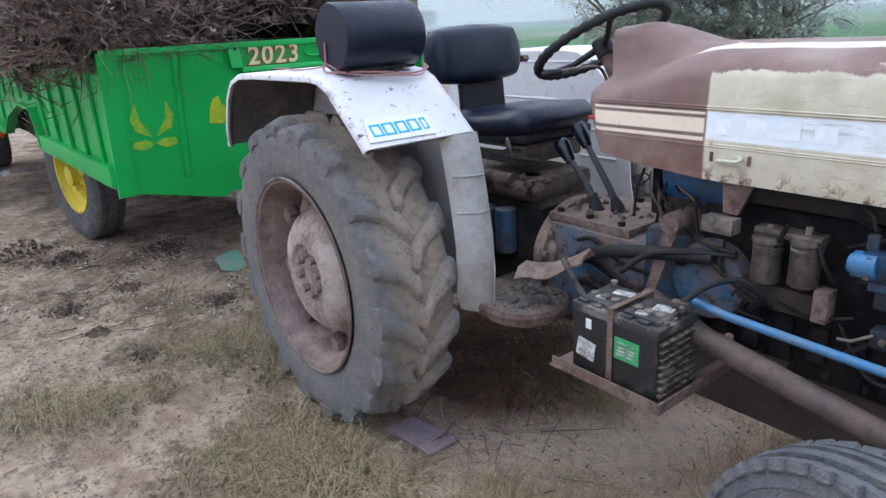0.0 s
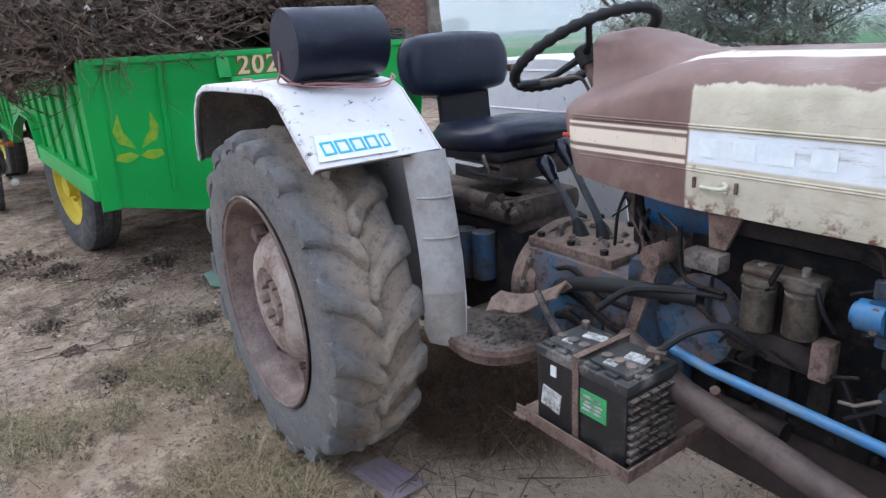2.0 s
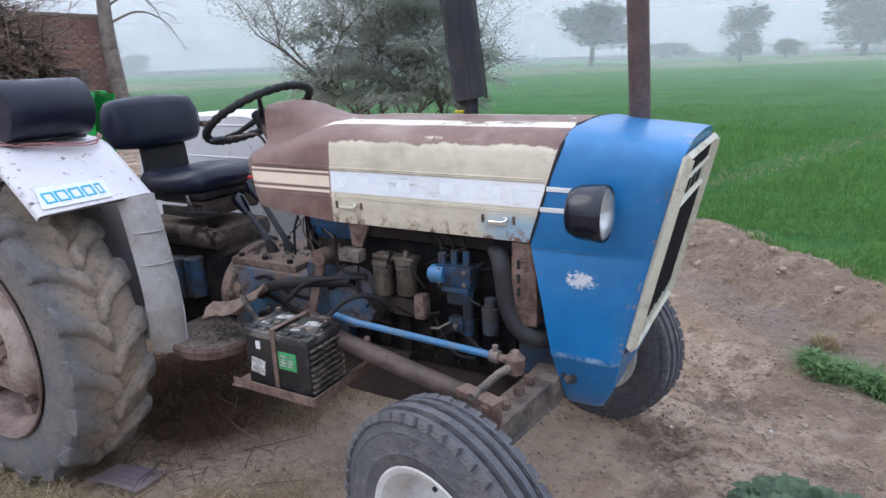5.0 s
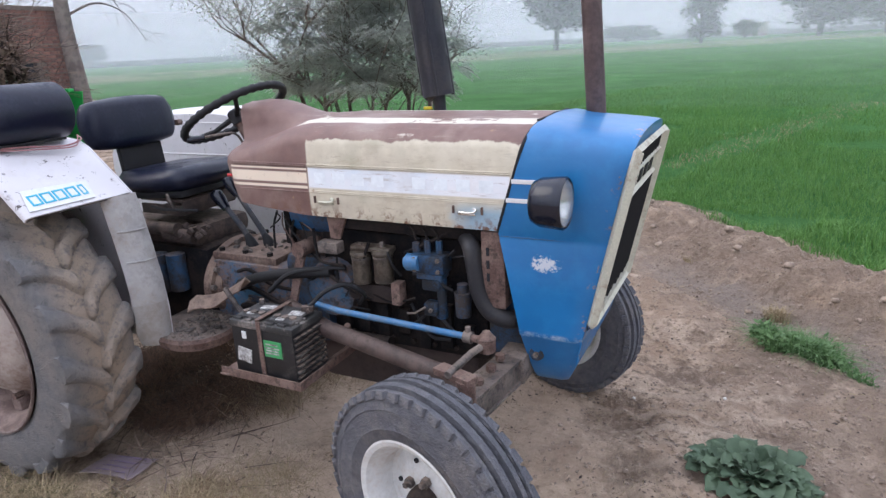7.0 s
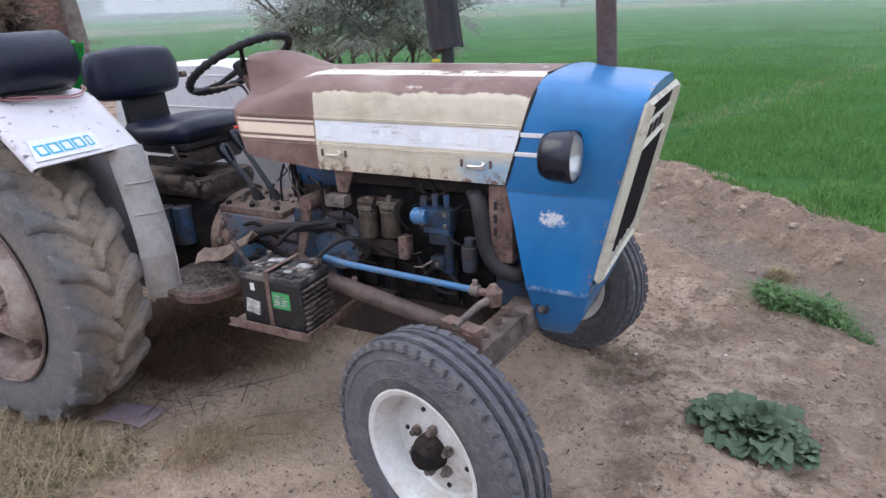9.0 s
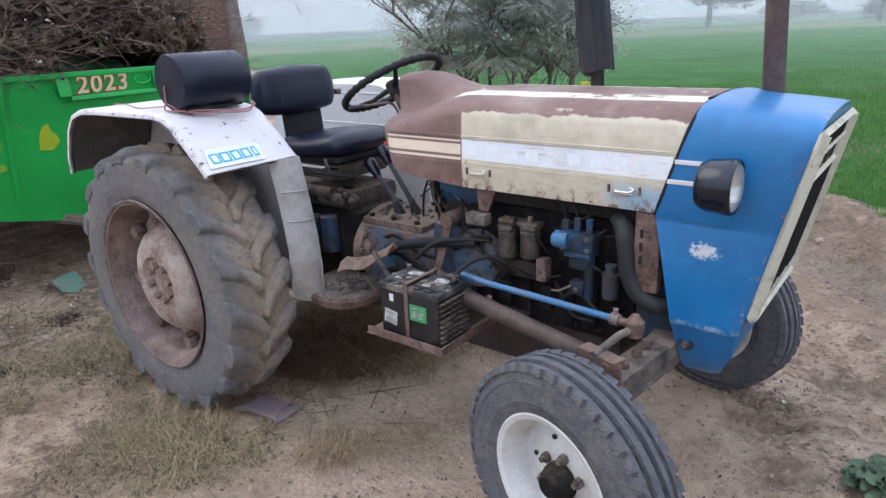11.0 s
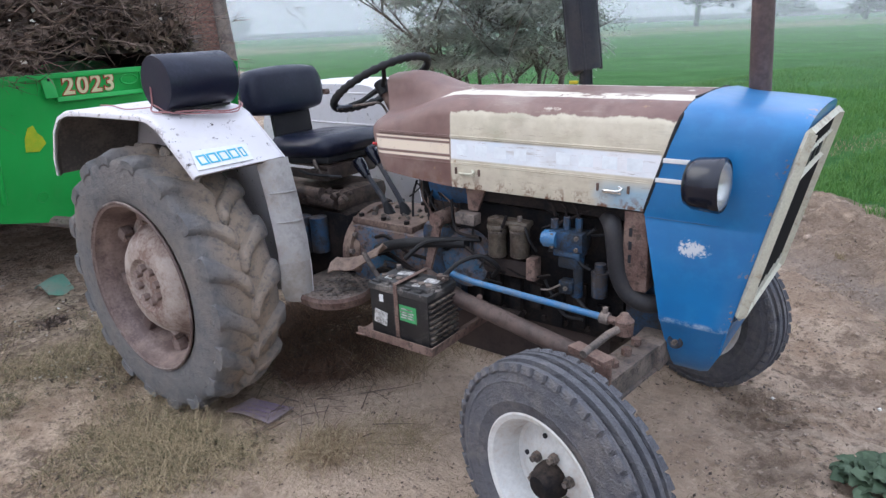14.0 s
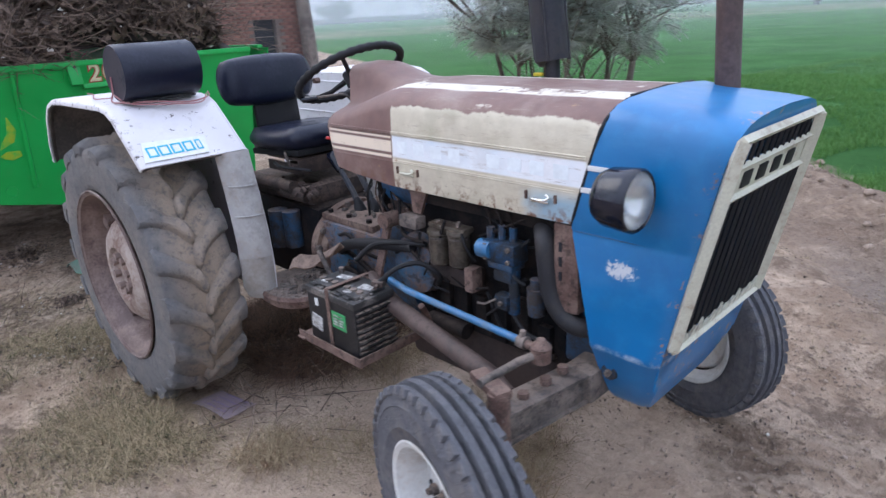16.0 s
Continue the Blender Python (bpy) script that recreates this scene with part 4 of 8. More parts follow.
# Fenders: a bent sheet with a rolled outer lip, and the inner side panel.
def fender(s):
    line = [(-0.675, 1.02), (-0.665, 1.10), (-0.60, 1.235), (-0.53, 1.30), (-0.44, 1.328), (-0.30, 1.336), (0.0, 1.340), (0.20, 1.340), (0.27, 1.332), (0.33, 1.305), (0.37, 1.27), (0.45, 1.202), (0.538, 1.124)]
    y0, y1 = 0.425, 0.855
    ys_ = [y0, y0 + 0.01, y0 + 0.14, y0 + 0.28, y1 - 0.02, y1 - 0.006, y1, y1]
    drop = [0.006, 0.0, 0.0, 0.0, 0.0, 0.004, 0.012, 0.026]
    bm_ = bmesh.new()
    centre = V(-0.03, 0, 0.62)
    sec = []
    for x, z in line:
        d = (centre - V(x, 0, z)).normalized()
        sec.append([V(x, s * y, z) + d * k for y, k in zip(ys_, drop)])
    add_sheet(bm_, sec, 0.006)
    f = part("fender", bm_, WHITE, tractor, "white painted fender with chipped paint", angle=40)
    bm_ = bmesh.new()
    sec = []
    for x, z in line:
        d = (centre - V(x, 0, z)).normalized()
        sec.append([V(x, s * y, z) + d * k for y, k in ((y0 + 0.006, 0.016), (y0 + 0.2, 0.012), (y1 - 0.03, 0.012), (y1 - 0.010, 0.028))])
    add_sheet(bm_, sec, 0.004)
    part("mud_lining", bm_, MUD, f, "dark caked mud under the fender")
    # inner side panel following the arch, down to the footplate
    bm_ = bmesh.new()
    outline = [(x, s * y0, z - 0.004) for x, z in line] + [(0.588, s * y0, 0.95), (0.618, s * y0, 0.78), (0.628, s * y0, 0.64), (0.618, s * y0, 0.486), (0.30, s * y0, 0.47), (-0.3, s * y0, 0.50), (-0.62, s * y0, 0.8)]
    if s > 0:
        outline = [(x, s * y0, z - 0.004) for x, z in line] + [(0.575, s * y0, 0.80), (0.64, s * y0, 0.46), (-0.3, s * y0, 0.46), (-0.62, s * y0, 0.8)]
    add_plate(bm_, outline, 0.006, (0, s, 0))
    side = part("side_panel", bm_, WHITE, f)
    if s < 0:
        # forward skirt turned outward behind the tread: an upper sheet lapped over a lower one
        for name_, zs_, coat, push in (("skirt", (1.125, 1.06, 0.98, 0.90, 0.82, 0.74, 0.676), SKIRT_WHITE, 0.004), ("lower_skirt", (0.70, 0.64, 0.58, 0.53, 0.50, 0.474), DUSTY_WHITE, 0.0)):
            bm_ = bmesh.new()
            sec = []
            for z in zs_:
                x = 0.556 + 0.072 * math.sin(math.pi / 2 * min((1.125 - z) / 0.5, 1)) + push - 0.010 * max(0, (0.6 - z) / 0.12)
                far_y = -0.548 + 0.020 * max(0, (0.53 - z) / 0.056)
                sec.append([V(x - 0.060 * u ** 2.2 + 0.012 * math.sin(math.pi * u), -0.425 + (far_y + 0.425) * u, z + 0.018 * u * (z < 0.6)) for u in (0, 0.15, 0.3, 0.5, 0.7, 0.85, 1)])
            add_sheet(bm_, sec, 0.004)
            panel = part(name_, bm_, coat, f, "white skirt panel with pressed ribs" if push else "dust-stained lower skirt panel")
            if push:
                for z in (0.985, 0.86):
                    x = 0.564 + 0.072 * math.sin(math.pi / 2 * min((1.125 - z) / 0.5, 1)) + push
                    tube_part("pressed_rib", [(x - 0.060 * u ** 2.2 + 0.012 * math.sin(math.pi * u) - 0.002, -0.425 - 0.123 * u, z) for u in (0.1, 0.3, 0.5, 0.7, 0.9)], 0.0035, SKIRT_WHITE, f, 6)
    else:
        for x0, x1, z in ((0.06, 0.26, 1.0), (0.08, 0.24, 0.88), (0.30, 0.50, 0.88), (0.30, 0.50, 1.0), (-0.2, -0.02, 1.0), (-0.2, -0.02, 0.88), (0.1, 0.3, 0.74)):
            tube_part("pressed_rib", [(x0, s * y0 - 0.004, z), (x1, s * y0 - 0.004, z)], 0.008, WHITE, f, 8)
        tube_part("edge_bead", [(-0.55, s * y0 - 0.004, 1.285), (0.30, s * y0 - 0.004, 1.29)], 0.006, WHITE, f, 8)
        tube_part("lower_bead", [(-0.55, s * y0 - 0.004, 1.12), (0.52, s * y0 - 0.004, 1.12)], 0.006, WHITE, f, 8)
    return f


right_fender, left_fender = fender(-1), fender(1)
# sticker on the sloping front of the near fender
slope = Matrix.Translation((0.482, -0.645, 1.176)) @ Euler((0, radians(43), 0)).to_matrix().to_4x4()


def on_slope(x, y, h):
    return slope @ V(x, y, h)


bm = bmesh.new()
add_plate(bm, [on_slope(-0.036, -0.165, 0.006), on_slope(0.058, -0.188, 0.006), on_slope(0.062, 0.068, 0.006), on_slope(-0.024, 0.085, 0.006)], 0.003, slope.to_3x3() @ V(0, 0, 1))
sticker = part("sticker", bm, PLATE_WHITE, right_fender, "white plate sticker with cyan blocks")
for k, (y, w) in enumerate(((-0.142, 0.040), (-0.095, 0.042), (-0.046, 0.042), (0.002, 0.040), (0.044, 0.022))):
    bm = bmesh.new()
    for x0, x1, y0, y1 in ((-0.008, -0.002, -1, 1), (0.034, 0.040, -1, 1), (-0.002, 0.034, -1, -0.68), (-0.002, 0.034, 0.68, 1)):
        add_plate(bm, [on_slope(x0, y + y0 * w / 2, 0.0085), on_slope(x1, y + y0 * w / 2, 0.0085), on_slope(x1, y + y1 * w / 2, 0.0085), on_slope(x0, y + y1 * w / 2, 0.0085)], 0.002, slope.to_3x3() @ V(0, 0, 1))
    part("print_block", bm, CYAN, sticker)


# Rear wheels: carcass, lugs, rim, hub.
def rear_wheel(s, x, z, R, y_out):
    W = 0.33
    yc = s * (y_out - W / 2)
    at = Matrix.Translation((x, yc, z))
    bm_ = bmesh.new()
    prof = [(0.392, W * 0.45), (0.405, W * 0.475), (0.432, W * 0.492), (0.48, W * 0.503), (0.53, W * 0.497), (0.552, W * 0.490), (0.570, W * 0.478), (0.580, W * 0.452), (0.587, W * 0.38), (0.592, W * 0.25), (0.595, 0.0)]
    prof = [(r * R / 0.635, a) for r, a in prof]
    prof = prof + [(r, -a) for r, a in reversed(prof[:-1])]
    add_lathe(bm_, prof, at, 96, closed=True)
    for v in bm_.verts:
        q = v.co - V(x, yc, z)
        r = math.hypot(q.x, q.z)
        if r > 0.53:
            k = 1 + 0.007 * noise.noise(v.co * 14) / r
            v.co = V(x + q.x * k, yc + q.y, z + q.z * k)
    tyre = part("rear_tyre", bm_, REAR_RUBBER, tractor, "worn dusty tractor tyre with low rounded lugs", angle=50)
    n = 18
    for side in (-1, 1):
        for k in range(n):
            a0 = 2 * math.pi * (k + (0.5 if side > 0 else 0)) / n + 0.08
            bm_ = bmesh.new()
            secs = []
            rnd = random.Random(k * 2 + side)
            worn_off = rnd.uniform(0.0, 0.008)
            for u in (0.0, 0.035, 0.08, 0.14, 0.21, 0.30, 0.42, 0.55, 0.68, 0.80, 0.89, 0.95, 0.985, 1.0):
                # from the round nose near the centre line out over the shoulder, sweeping along the tread
                a = a0 + 0.02 + 0.40 * u - 0.16 * u * u
                yy = side * (-0.012 + (W * 0.502 + 0.012) * min(u * 1.07, 1.0))
                edge = abs(yy) / (W / 2)
                top = R - worn_off - 0.030 * edge ** 3 + 0.003 * rnd.uniform(-1, 1)
                base = R * 0.929 - 0.018 * edge ** 4
                nose_ = math.exp(-((u - 0.12) / 0.11) ** 2)
                half = 0.026 + 0.016 * nose_ + 0.027 * u ** 2 + 0.002 * rnd.uniform(-1, 1)
                top -= 0.010 * math.exp(-((u - 0.36) / 0.15) ** 2)
                if u < 0.06:
                    half *= 0.55 if u == 0 else 0.86
                    top -= 0.026 if u == 0 else 0.007
                if u > 0.97:
                    top -= 0.016 if u < 1 else 0.040
                    base = min(base, R * 0.865)
                    half *= 1.0 if u < 1 else 0.9
                half /= R
                row = []
                for da, rr in ((-half - 0.036 + 0.012 * u, base), (-half * 1.08, top - 0.012), (-half * 0.85, top - 0.003), (-half * 0.3, top + 0.001), (half * 0.35, top), (half * 0.85, top - 0.004), (half * 1.06, top - 0.015), (half + 0.030, base)):
                    row.append(at @ V(rr * math.cos(a + da), yy - (side * 0.030 * max(0, (u - 0.6) / 0.4) if rr == base else 0), rr * math.sin(a + da)))
                secs.append(row)
            add_loft(bm_, secs, close=True, caps=True)
            part("lug", bm_, LUG_RUBBER, tyre, angle=48)
    # rim
    g = 1.075
    bm_ = bmesh.new()
    e = W / 2
    rim_prof = [(0.372, e * 0.98), (0.374, e * 1.0), (0.366, e * 1.02), (0.352, e * 0.98), (0.345, e * 0.80), (0.330, e * 0.66), (0.322, e * 0.58), (0.318, e * 0.20), (0.300, 0.0), (0.318, -e * 0.2), (0.345, -e * 0.9), (0.37, -e * 0.95)]
    add_lathe(bm_, [(r * g, s * a) for r, a in rim_prof], at, 64)
    rim = part("rim", bm_, MUDDY_RIM, tractor, "mud-stained steel wheel rim")
    bm_ = bmesh.new()
    add_lathe(bm_, [(0.374 * g, s * e * 1.005), (0.3715 * g, s * e * 1.035), (0.366 * g, s * e * 1.04), (0.362 * g, s * e * 1.01)], at, 72, closed=True)
    part("rim_bead", bm_, RIM_EDGE, rim, "rubbed bright rim edge")
    bm_ = bmesh.new()
    disc = [(0.305, 0.05), (0.262, 0.12), (0.24, 0.30), (0.222, 0.52), (0.19, 0.70), (0.15, 0.79), (0.118, 0.80), (0.104, 0.70), (0.05, 0.64), (0.03, 0.68), (0.0, 0.68)]
    add_lathe(bm_, [(r * g, s * e * a) for r, a in disc], at, 48)
    part("wheel_disc", bm_, MUDDY_HUB, rim, "dust-caked wheel centre")
    places = [(x + 0.081 * math.cos(a), yc + s * e * 0.62, z + 0.081 * math.sin(a)) for a in [2 * math.pi * (k + 0.3) / 8 for k in range(8)]]
    hexes("wheel_nut", places, (0, s, 0), 0.018, 0.034, MUDDY_RIM, rim)
    places = [(x + 0.282 * math.cos(a), yc + s * e * 0.20, z + 0.282 * math.sin(a)) for a in [2 * math.pi * (k + 0.2) / 8 for k in range(8)]]
    for k in range(8):
        a = 2 * math.pi * (k + 0.2) / 8
        box_part("rim_lug", (x + 0.317 * math.cos(a), yc + s * e * 0.30, z + 0.317 * math.sin(a)), (0.055, 0.05, 0.06), MUDDY_RIM, rim, rot=(0, -math.degrees(a), 0), bevel=0.008)
    hexes("rim_bolt", places, (0, s, 0), 0.014, 0.04, RUSTY, rim)


rear_wheel(-1, -0.015, 0.56, 0.635, 0.885)
rear_wheel(1, -0.015, 0.56, 0.635, 0.885)


# Front wheels, turned a little to the right.
def front_wheel(s, x, y, z, R, turn):
    W = 0.158
    at = Matrix.Translation((x, y, z)) @ Euler((0, 0, radians(turn))).to_matrix().to_4x4()
    bm_ = bmesh.new()
    e = W / 2
    prof = [(0.212, e * 0.80), (0.225, e * 0.86), (0.258, e * 0.97), (0.262, e * 1.0), (0.268, e * 0.975), (0.30, e), (0.318, e * 0.97), (0.322, e * 1.0), (0.328, e * 0.965), (0.340, e * 0.91), (0.352, e * 0.86)]
    tread = [(0.368, e * 0.74), (0.371, e * 0.58), (0.345, e * 0.54), (0.345, e * 0.42), (0.375, e * 0.36), (0.378, e * 0.12), (0.352, e * 0.07)]
    half = [(r * R / 0.375, a) for r, a in prof + tread]
    full = half + [(r, -a) for r, a in reversed(half)]
    add_lathe(bm_, full, at, 72, closed=True)
    tyre = part("front_tyre", bm_, FRONT_RUBBER, tractor, "ribbed grey front tyre", angle=30)
    bm_ = bmesh.new()
    add_box(bm_, (0, 0, 0), (0.026, 0.028, 0.042), (0, 0, 0), 0.004)
    block = part("tread_block", bm_, FRONT_RUBBER, tyre)
    for side in (-1, 1):
        for k in range(44):
            a = 2 * math.pi * k / 44
            q = Euler((0, -a, 0)).to_matrix().to_4x4()
            if (side, k) != (-1, 0):
                block = block.copy()
                scene.collection.objects.link(block)
            block.matrix_basis = at @ q @ Matrix.Translation((R * 0.954, side * e * 0.76, 0)) @ Euler((side * 0.12, 0, side * -0.42)).to_matrix().to_4x4()
    bm_ = bmesh.new()
    rp = [(0.222, e * 0.86), (0.226, e * 0.90), (0.220, e * 0.93), (0.205, e * 0.86), (0.195, e * 0.60), (0.180, e * 0.35), (0.176, -e * 0.2), (0.165, -e * 0.28), (0.125, -e * 0.10), (0.075, e * 0.12), (0.0, e * 0.12)]
    add_lathe(bm_, [(r * R / 0.375, s * a) for r, a in rp], at, 56)
    add_lathe(bm_, [(r * R / 0.375, -s * a) for r, a in rp[:6]], at, 56)
    rim = part("front_rim", bm_, WHITE_RIM, tractor, "white steel wheel rim")
    bm_ = bmesh.new()
    add_lathe(bm_, [(0.058, s * e * 0.1), (0.056, s * e * 0.45), (0.045, s * e * 0.75), (0.032, s * e * 0.95), (0.0, s * e * 1.0)], at, 24)
    part("hub_cap", bm_, GREASE, rim, "greasy black hub")
    for k in range(6):
        a = 2 * math.pi * (k + 0.4) / 6
        bm_ = bmesh.new()
        p = at @ V(0.076 * math.cos(a), s * e * 0.12, 0.076 * math.sin(a))
        d = at.to_3x3() @ V(0, s, 0)
        add_tube(bm_, [p, p + d * 0.016, p + d * 0.017, p + d * 0.03], [0.017, 0.017, 0.010, 0.010], 6)
        part("wheel_nut", bm_, IRON, rim)
        bm_ = bmesh.new()
        p = at @ V(0.125 * math.cos(a + 0.5), -s * e * 0.08, 0.125 * math.sin(a + 0.5))
        add_tube(bm_, [p, p + d * 0.006], 0.008, 10)
        part("rim_hole", bm_, DARK, rim)


front_wheel(-1, 2.008, -0.757, 0.340, 0.376, -16.5)
front_wheel(1, 2.035, 0.650, 0.352, 0.354, -16.5)


# Front axle and steering
bm = bmesh.new()
add_box(bm, (2.10, 0, 0.565), (0.10, 0.62, 0.10), bevel=0.012)
axle = part("front_axle", bm, IRON, tractor, "dirty iron front axle beam")
for s in (-1, 1):
    bm = bmesh.new()
    add_box(bm, (2.085, s * 0.46, 0.575), (0.075, 0.42, 0.075), (s * 4, 0, s * 4), 0.008)
    add_box(bm, (2.085, s * 0.46, 0.618), (0.09, 0.40, 0.012), (s * 4, 0, s * 4), 0.003)
    add_box(bm, (2.085, s * 0.46, 0.535), (0.09, 0.40, 0.012), (s * 4, 0, s * 4), 0.003)
    part("axle_arm", bm, IRON, axle)
    hexes("axle_bolt", [(2.085, s * y, 0.625 + 0.0 * y) for y in (0.36, 0.44, 0.54)], (0, 0, 1), 0.016, 0.022, RUSTY, axle)
    bm = bmesh.new()
    wx, wy = (2.008, -0.757) if s < 0 else (2.035, 0.650)
    add_tube(bm, [(2.09, s * 0.645, 0.45), (2.09, s * 0.645, 0.70)], 0.030, 14)
    add_tube(bm, [(2.09, s * 0.645, 0.42), (2.09, s * 0.66, 0.40), (wx, wy, 0.37)], 0.032, 12)
    add_box(bm, (2.05, s * 0.63, 0.70), (0.14, 0.05, 0.025), (0, 0, s * 18), 0.006)
    part("spindle", bm, RUSTY, axle, "rusty steering knuckle")
tube_part("steering_arm", [(2.04, -0.66, 0.712), (2.055, -0.52, 0.72), (2.075, -0.45, 0.722)], 0.012, IRON, axle)
bm = bmesh.new()
add_tube(bm, [(2.078, -0.452, 0.700), (2.078, -0.452, 0.745), (2.078, -0.452, 0.758), (2.078, -0.452, 0.768)], [0.028, 0.030, 0.018, 0.012], 12)
add_tube(bm, [(2.012, -0.450, 0.737), (2.07, -0.452, 0.733)], 0.013, 10)
part("ball_joint", bm, RUSTY, tractor, "rusty ball joint")
tube_part("drag_link", [(1.38, -0.395, 0.742), (1.50, -0.423, 0.743), (2.018, -0.45, 0.737)], 0.0115, BRIGHT_BLUE, tractor, 14, "bright blue steering rod")
bm = bmesh.new()
add_tube(bm, [(2.000, -0.449, 0.737), (2.028, -0.4505, 0.7365)], 0.020, 12)
add_tube(bm, [(2.014, -0.45, 0.745), (2.014, -0.45, 0.772)], 0.009, 8)
part("rod_clamp", bm, IRON, tractor)
tube_part("radius_rod", [(1.22, -0.36, 0.695), (1.44, -0.42, 0.660), (1.93, -0.50, 0.620), (2.02, -0.53, 0.600)], 0.031, ROD, tractor, 16, "rusty brown radius rod")
tube_part("radius_rod", [(1.22, 0.36, 0.695), (1.44, 0.42, 0.660), (1.93, 0.50, 0.620), (2.02, 0.53, 0.600)], 0.031, RUSTY, tractor, 16)
box_part("front_support", (2.06, 0, 0.70), (0.16, 0.40, 0.28), BLUE_IRON, tractor, bevel=0.015)

# Engine
engine = box_part("engine_block", (1.62, 0, 0.74), (0.70, 0.36, 0.46), GREASE, tractor, bevel=0.02, label="dark greasy diesel engine block")
box_part("cylinder_head", (1.60, 0, 0.98), (0.62, 0.26, 0.08), GREASE, engine, bevel=0.015)
box_part("oil_sump", (1.56, 0, 0.415), (0.72, 0.32, 0.23), SUMP, engine, bevel=0.03, label="rust-brown oil sump")
for k in range(7):
    x = 1.36 + 0.09 * k
    box_part("cover_plate", (x, -0.188, 0.60 + 0.03 * (k % 2)), (0.05, 0.03, 0.10 + 0.04 * (k % 3)), GREASE, engine, bevel=0.006)
hexes("block_bolt", [(1.39 + 0.09 * k, -0.18, 0.545) for k in range(7)], (0, -1, 0), 0.011, 0.014, GREASE, engine)
for k, (x, z) in enumerate(((1.508, 0.875), (1.602, 0.888))):
    bm = bmesh.new()
    add_tube(bm, [(x, -0.268, z - 0.080), (x, -0.268, z - 0.074), (x, -0.268, z + 0.030), (x, -0.268, z + 0.033), (x, -0.268, z + 0.038), (x, -0.268, z + 0.048)], [0.028, 0.036, 0.036, 0.041, 0.041, 0.038], 22)
    can = part("fuel_filter", bm, FILTER, tractor, "oily metal fuel filter canister")
    tube_part("filter_band", [(x, -0.268, z + 0.018), (x, -0.268, z + 0.024)], 0.0375, IRON, can, 22)
    tube_part("bleed_screw", [(x, -0.268, z + 0.045), (x, -0.268, z + 0.075)], 0.009, IRON, can, 6)
box_part("filter_head", (1.556, -0.258, 0.934), (0.17, 0.055, 0.022), FILTER, tractor, bevel=0.010)
box_part("filter_bracket", (1.655, -0.262, 0.772), (0.038, 0.05, 0.085), RUSTY, tractor, bevel=0.006)
box_part("starter_cover", (1.53, -0.205, 0.745), (0.22, 0.08, 0.075), SUMP, tractor, bevel=0.02)
bm = bmesh.new()
add_tube(bm, [(1.36, -0.225, 0.60), (1.36, -0.225, 0.60), (1.66, -0.225, 0.60)], 0.052, 18)
add_tube(bm, [(1.40, -0.225, 0.535), (1.58, -0.225, 0.535)], 0.03, 14)
part("starter_motor", bm, GREASE, tractor, "greasy starter motor")
# injection pump
pump = box_part("injection_pump", (1.795, -0.262, 0.905), (0.13, 0.075, 0.070), PUMP_BLUE, tractor, bevel=0.010, label="oily blue painted injection pump")
for x, r, z in ((1.74, 0.014, 0.972), (1.785, 0.012, 0.985), (1.83, 0.012, 0.985)):
    tube_part("delivery_union", [(x, -0.262, 0.938), (x, -0.262, z)], r, BLUE_IRON, pump, 6)
box_part("pump_flange", (1.80, -0.262, 0.86), (0.10, 0.066, 0.022), BLUE_IRON, pump, bevel=0.006)
box_part("lift_pump", (1.80, -0.258, 0.825), (0.075, 0.055, 0.045), PUMP_BLUE, pump, bevel=0.012)
tube_part("pump_tube", [(1.832, -0.262, 0.85), (1.832, -0.262, 0.77), (1.828, -0.262, 0.70)], [0.020, 0.017, 0.021], PUMP_BLUE, pump, 12)
box_part("priming_block", (1.797, -0.27, 0.735), (0.055, 0.045, 0.05), PUMP_BLUE, pump, bevel=0.010)
tube_part("priming_lever", [(1.78, -0.295, 0.745), (1.74, -0.305, 0.720), (1.71, -0.305, 0.716)], 0.004, IRON, pump, 6)
hexes("pump_bolt", [(1.75, -0.30, 0.925), (1.84, -0.30, 0.925), (1.75, -0.30, 0.885), (1.84, -0.30, 0.885), (1.80, -0.293, 0.735)], (0, -1, 0), 0.008, 0.008, IRON, pump)
bm = bmesh.new()
add_tube(bm, [(1.715, -0.285, 0.905), (1.765, -0.285, 0.908)], 0.031, 18)
add_tube(bm, [(1.705, -0.285, 0.905), (1.717, -0.285, 0.905)], 0.022, 14)
part("governor_cap", bm, BRIGHT_BLUE, pump, "bright blue governor cap")
for k in range(3):
    x = 1.74 + 0.045 * k
    tube_part("injector_pipe", curve([(x, -0.262, 0.98), (x - 0.02, -0.255, 1.02), (x - 0.12, -0.2, 1.03), (x - 0.2 + 0.02 * k, -0.15, 1.02)], 6), 0.0042, GREASE, pump, 6)
bm = bmesh.new()
add_tube(bm, [(1.905, -0.245, 0.71), (1.905, -0.245, 0.80)], [0.027, 0.031], 16)
add_tube(bm, [(1.905, -0.245, 0.80), (1.905, -0.245, 0.83)], 0.020, 12)
part("sediment_bowl", bm, BLUE_IRON, tractor)
# hoses and wires
tube_part("radiator_hose", curve([(1.90, -0.20, 1.0), (1.95, -0.262, 0.975), (1.967, -0.272, 0.90), (1.980, -0.272, 0.82), (2.015, -0.268, 0.755), (2.07, -0.255, 0.725), (2.12, -0.2, 0.72)], 6), 0.031, HOSE, tractor, 16, "thick grey rubber radiator hose")
bm = bmesh.new()
add_box(bm, (2.035, -0.03, 0.905), (0.085, 0.50, 0.27), bevel=0.008)
shroud = part("radiator", bm, RUSTY, tractor, "rusty brown radiator side")
for z in (0.97, 0.925, 0.88):
    box_part("slot", (2.018, -0.281, z), (0.010, 0.004, 0.028), DARK, shroud, bevel=0.0)
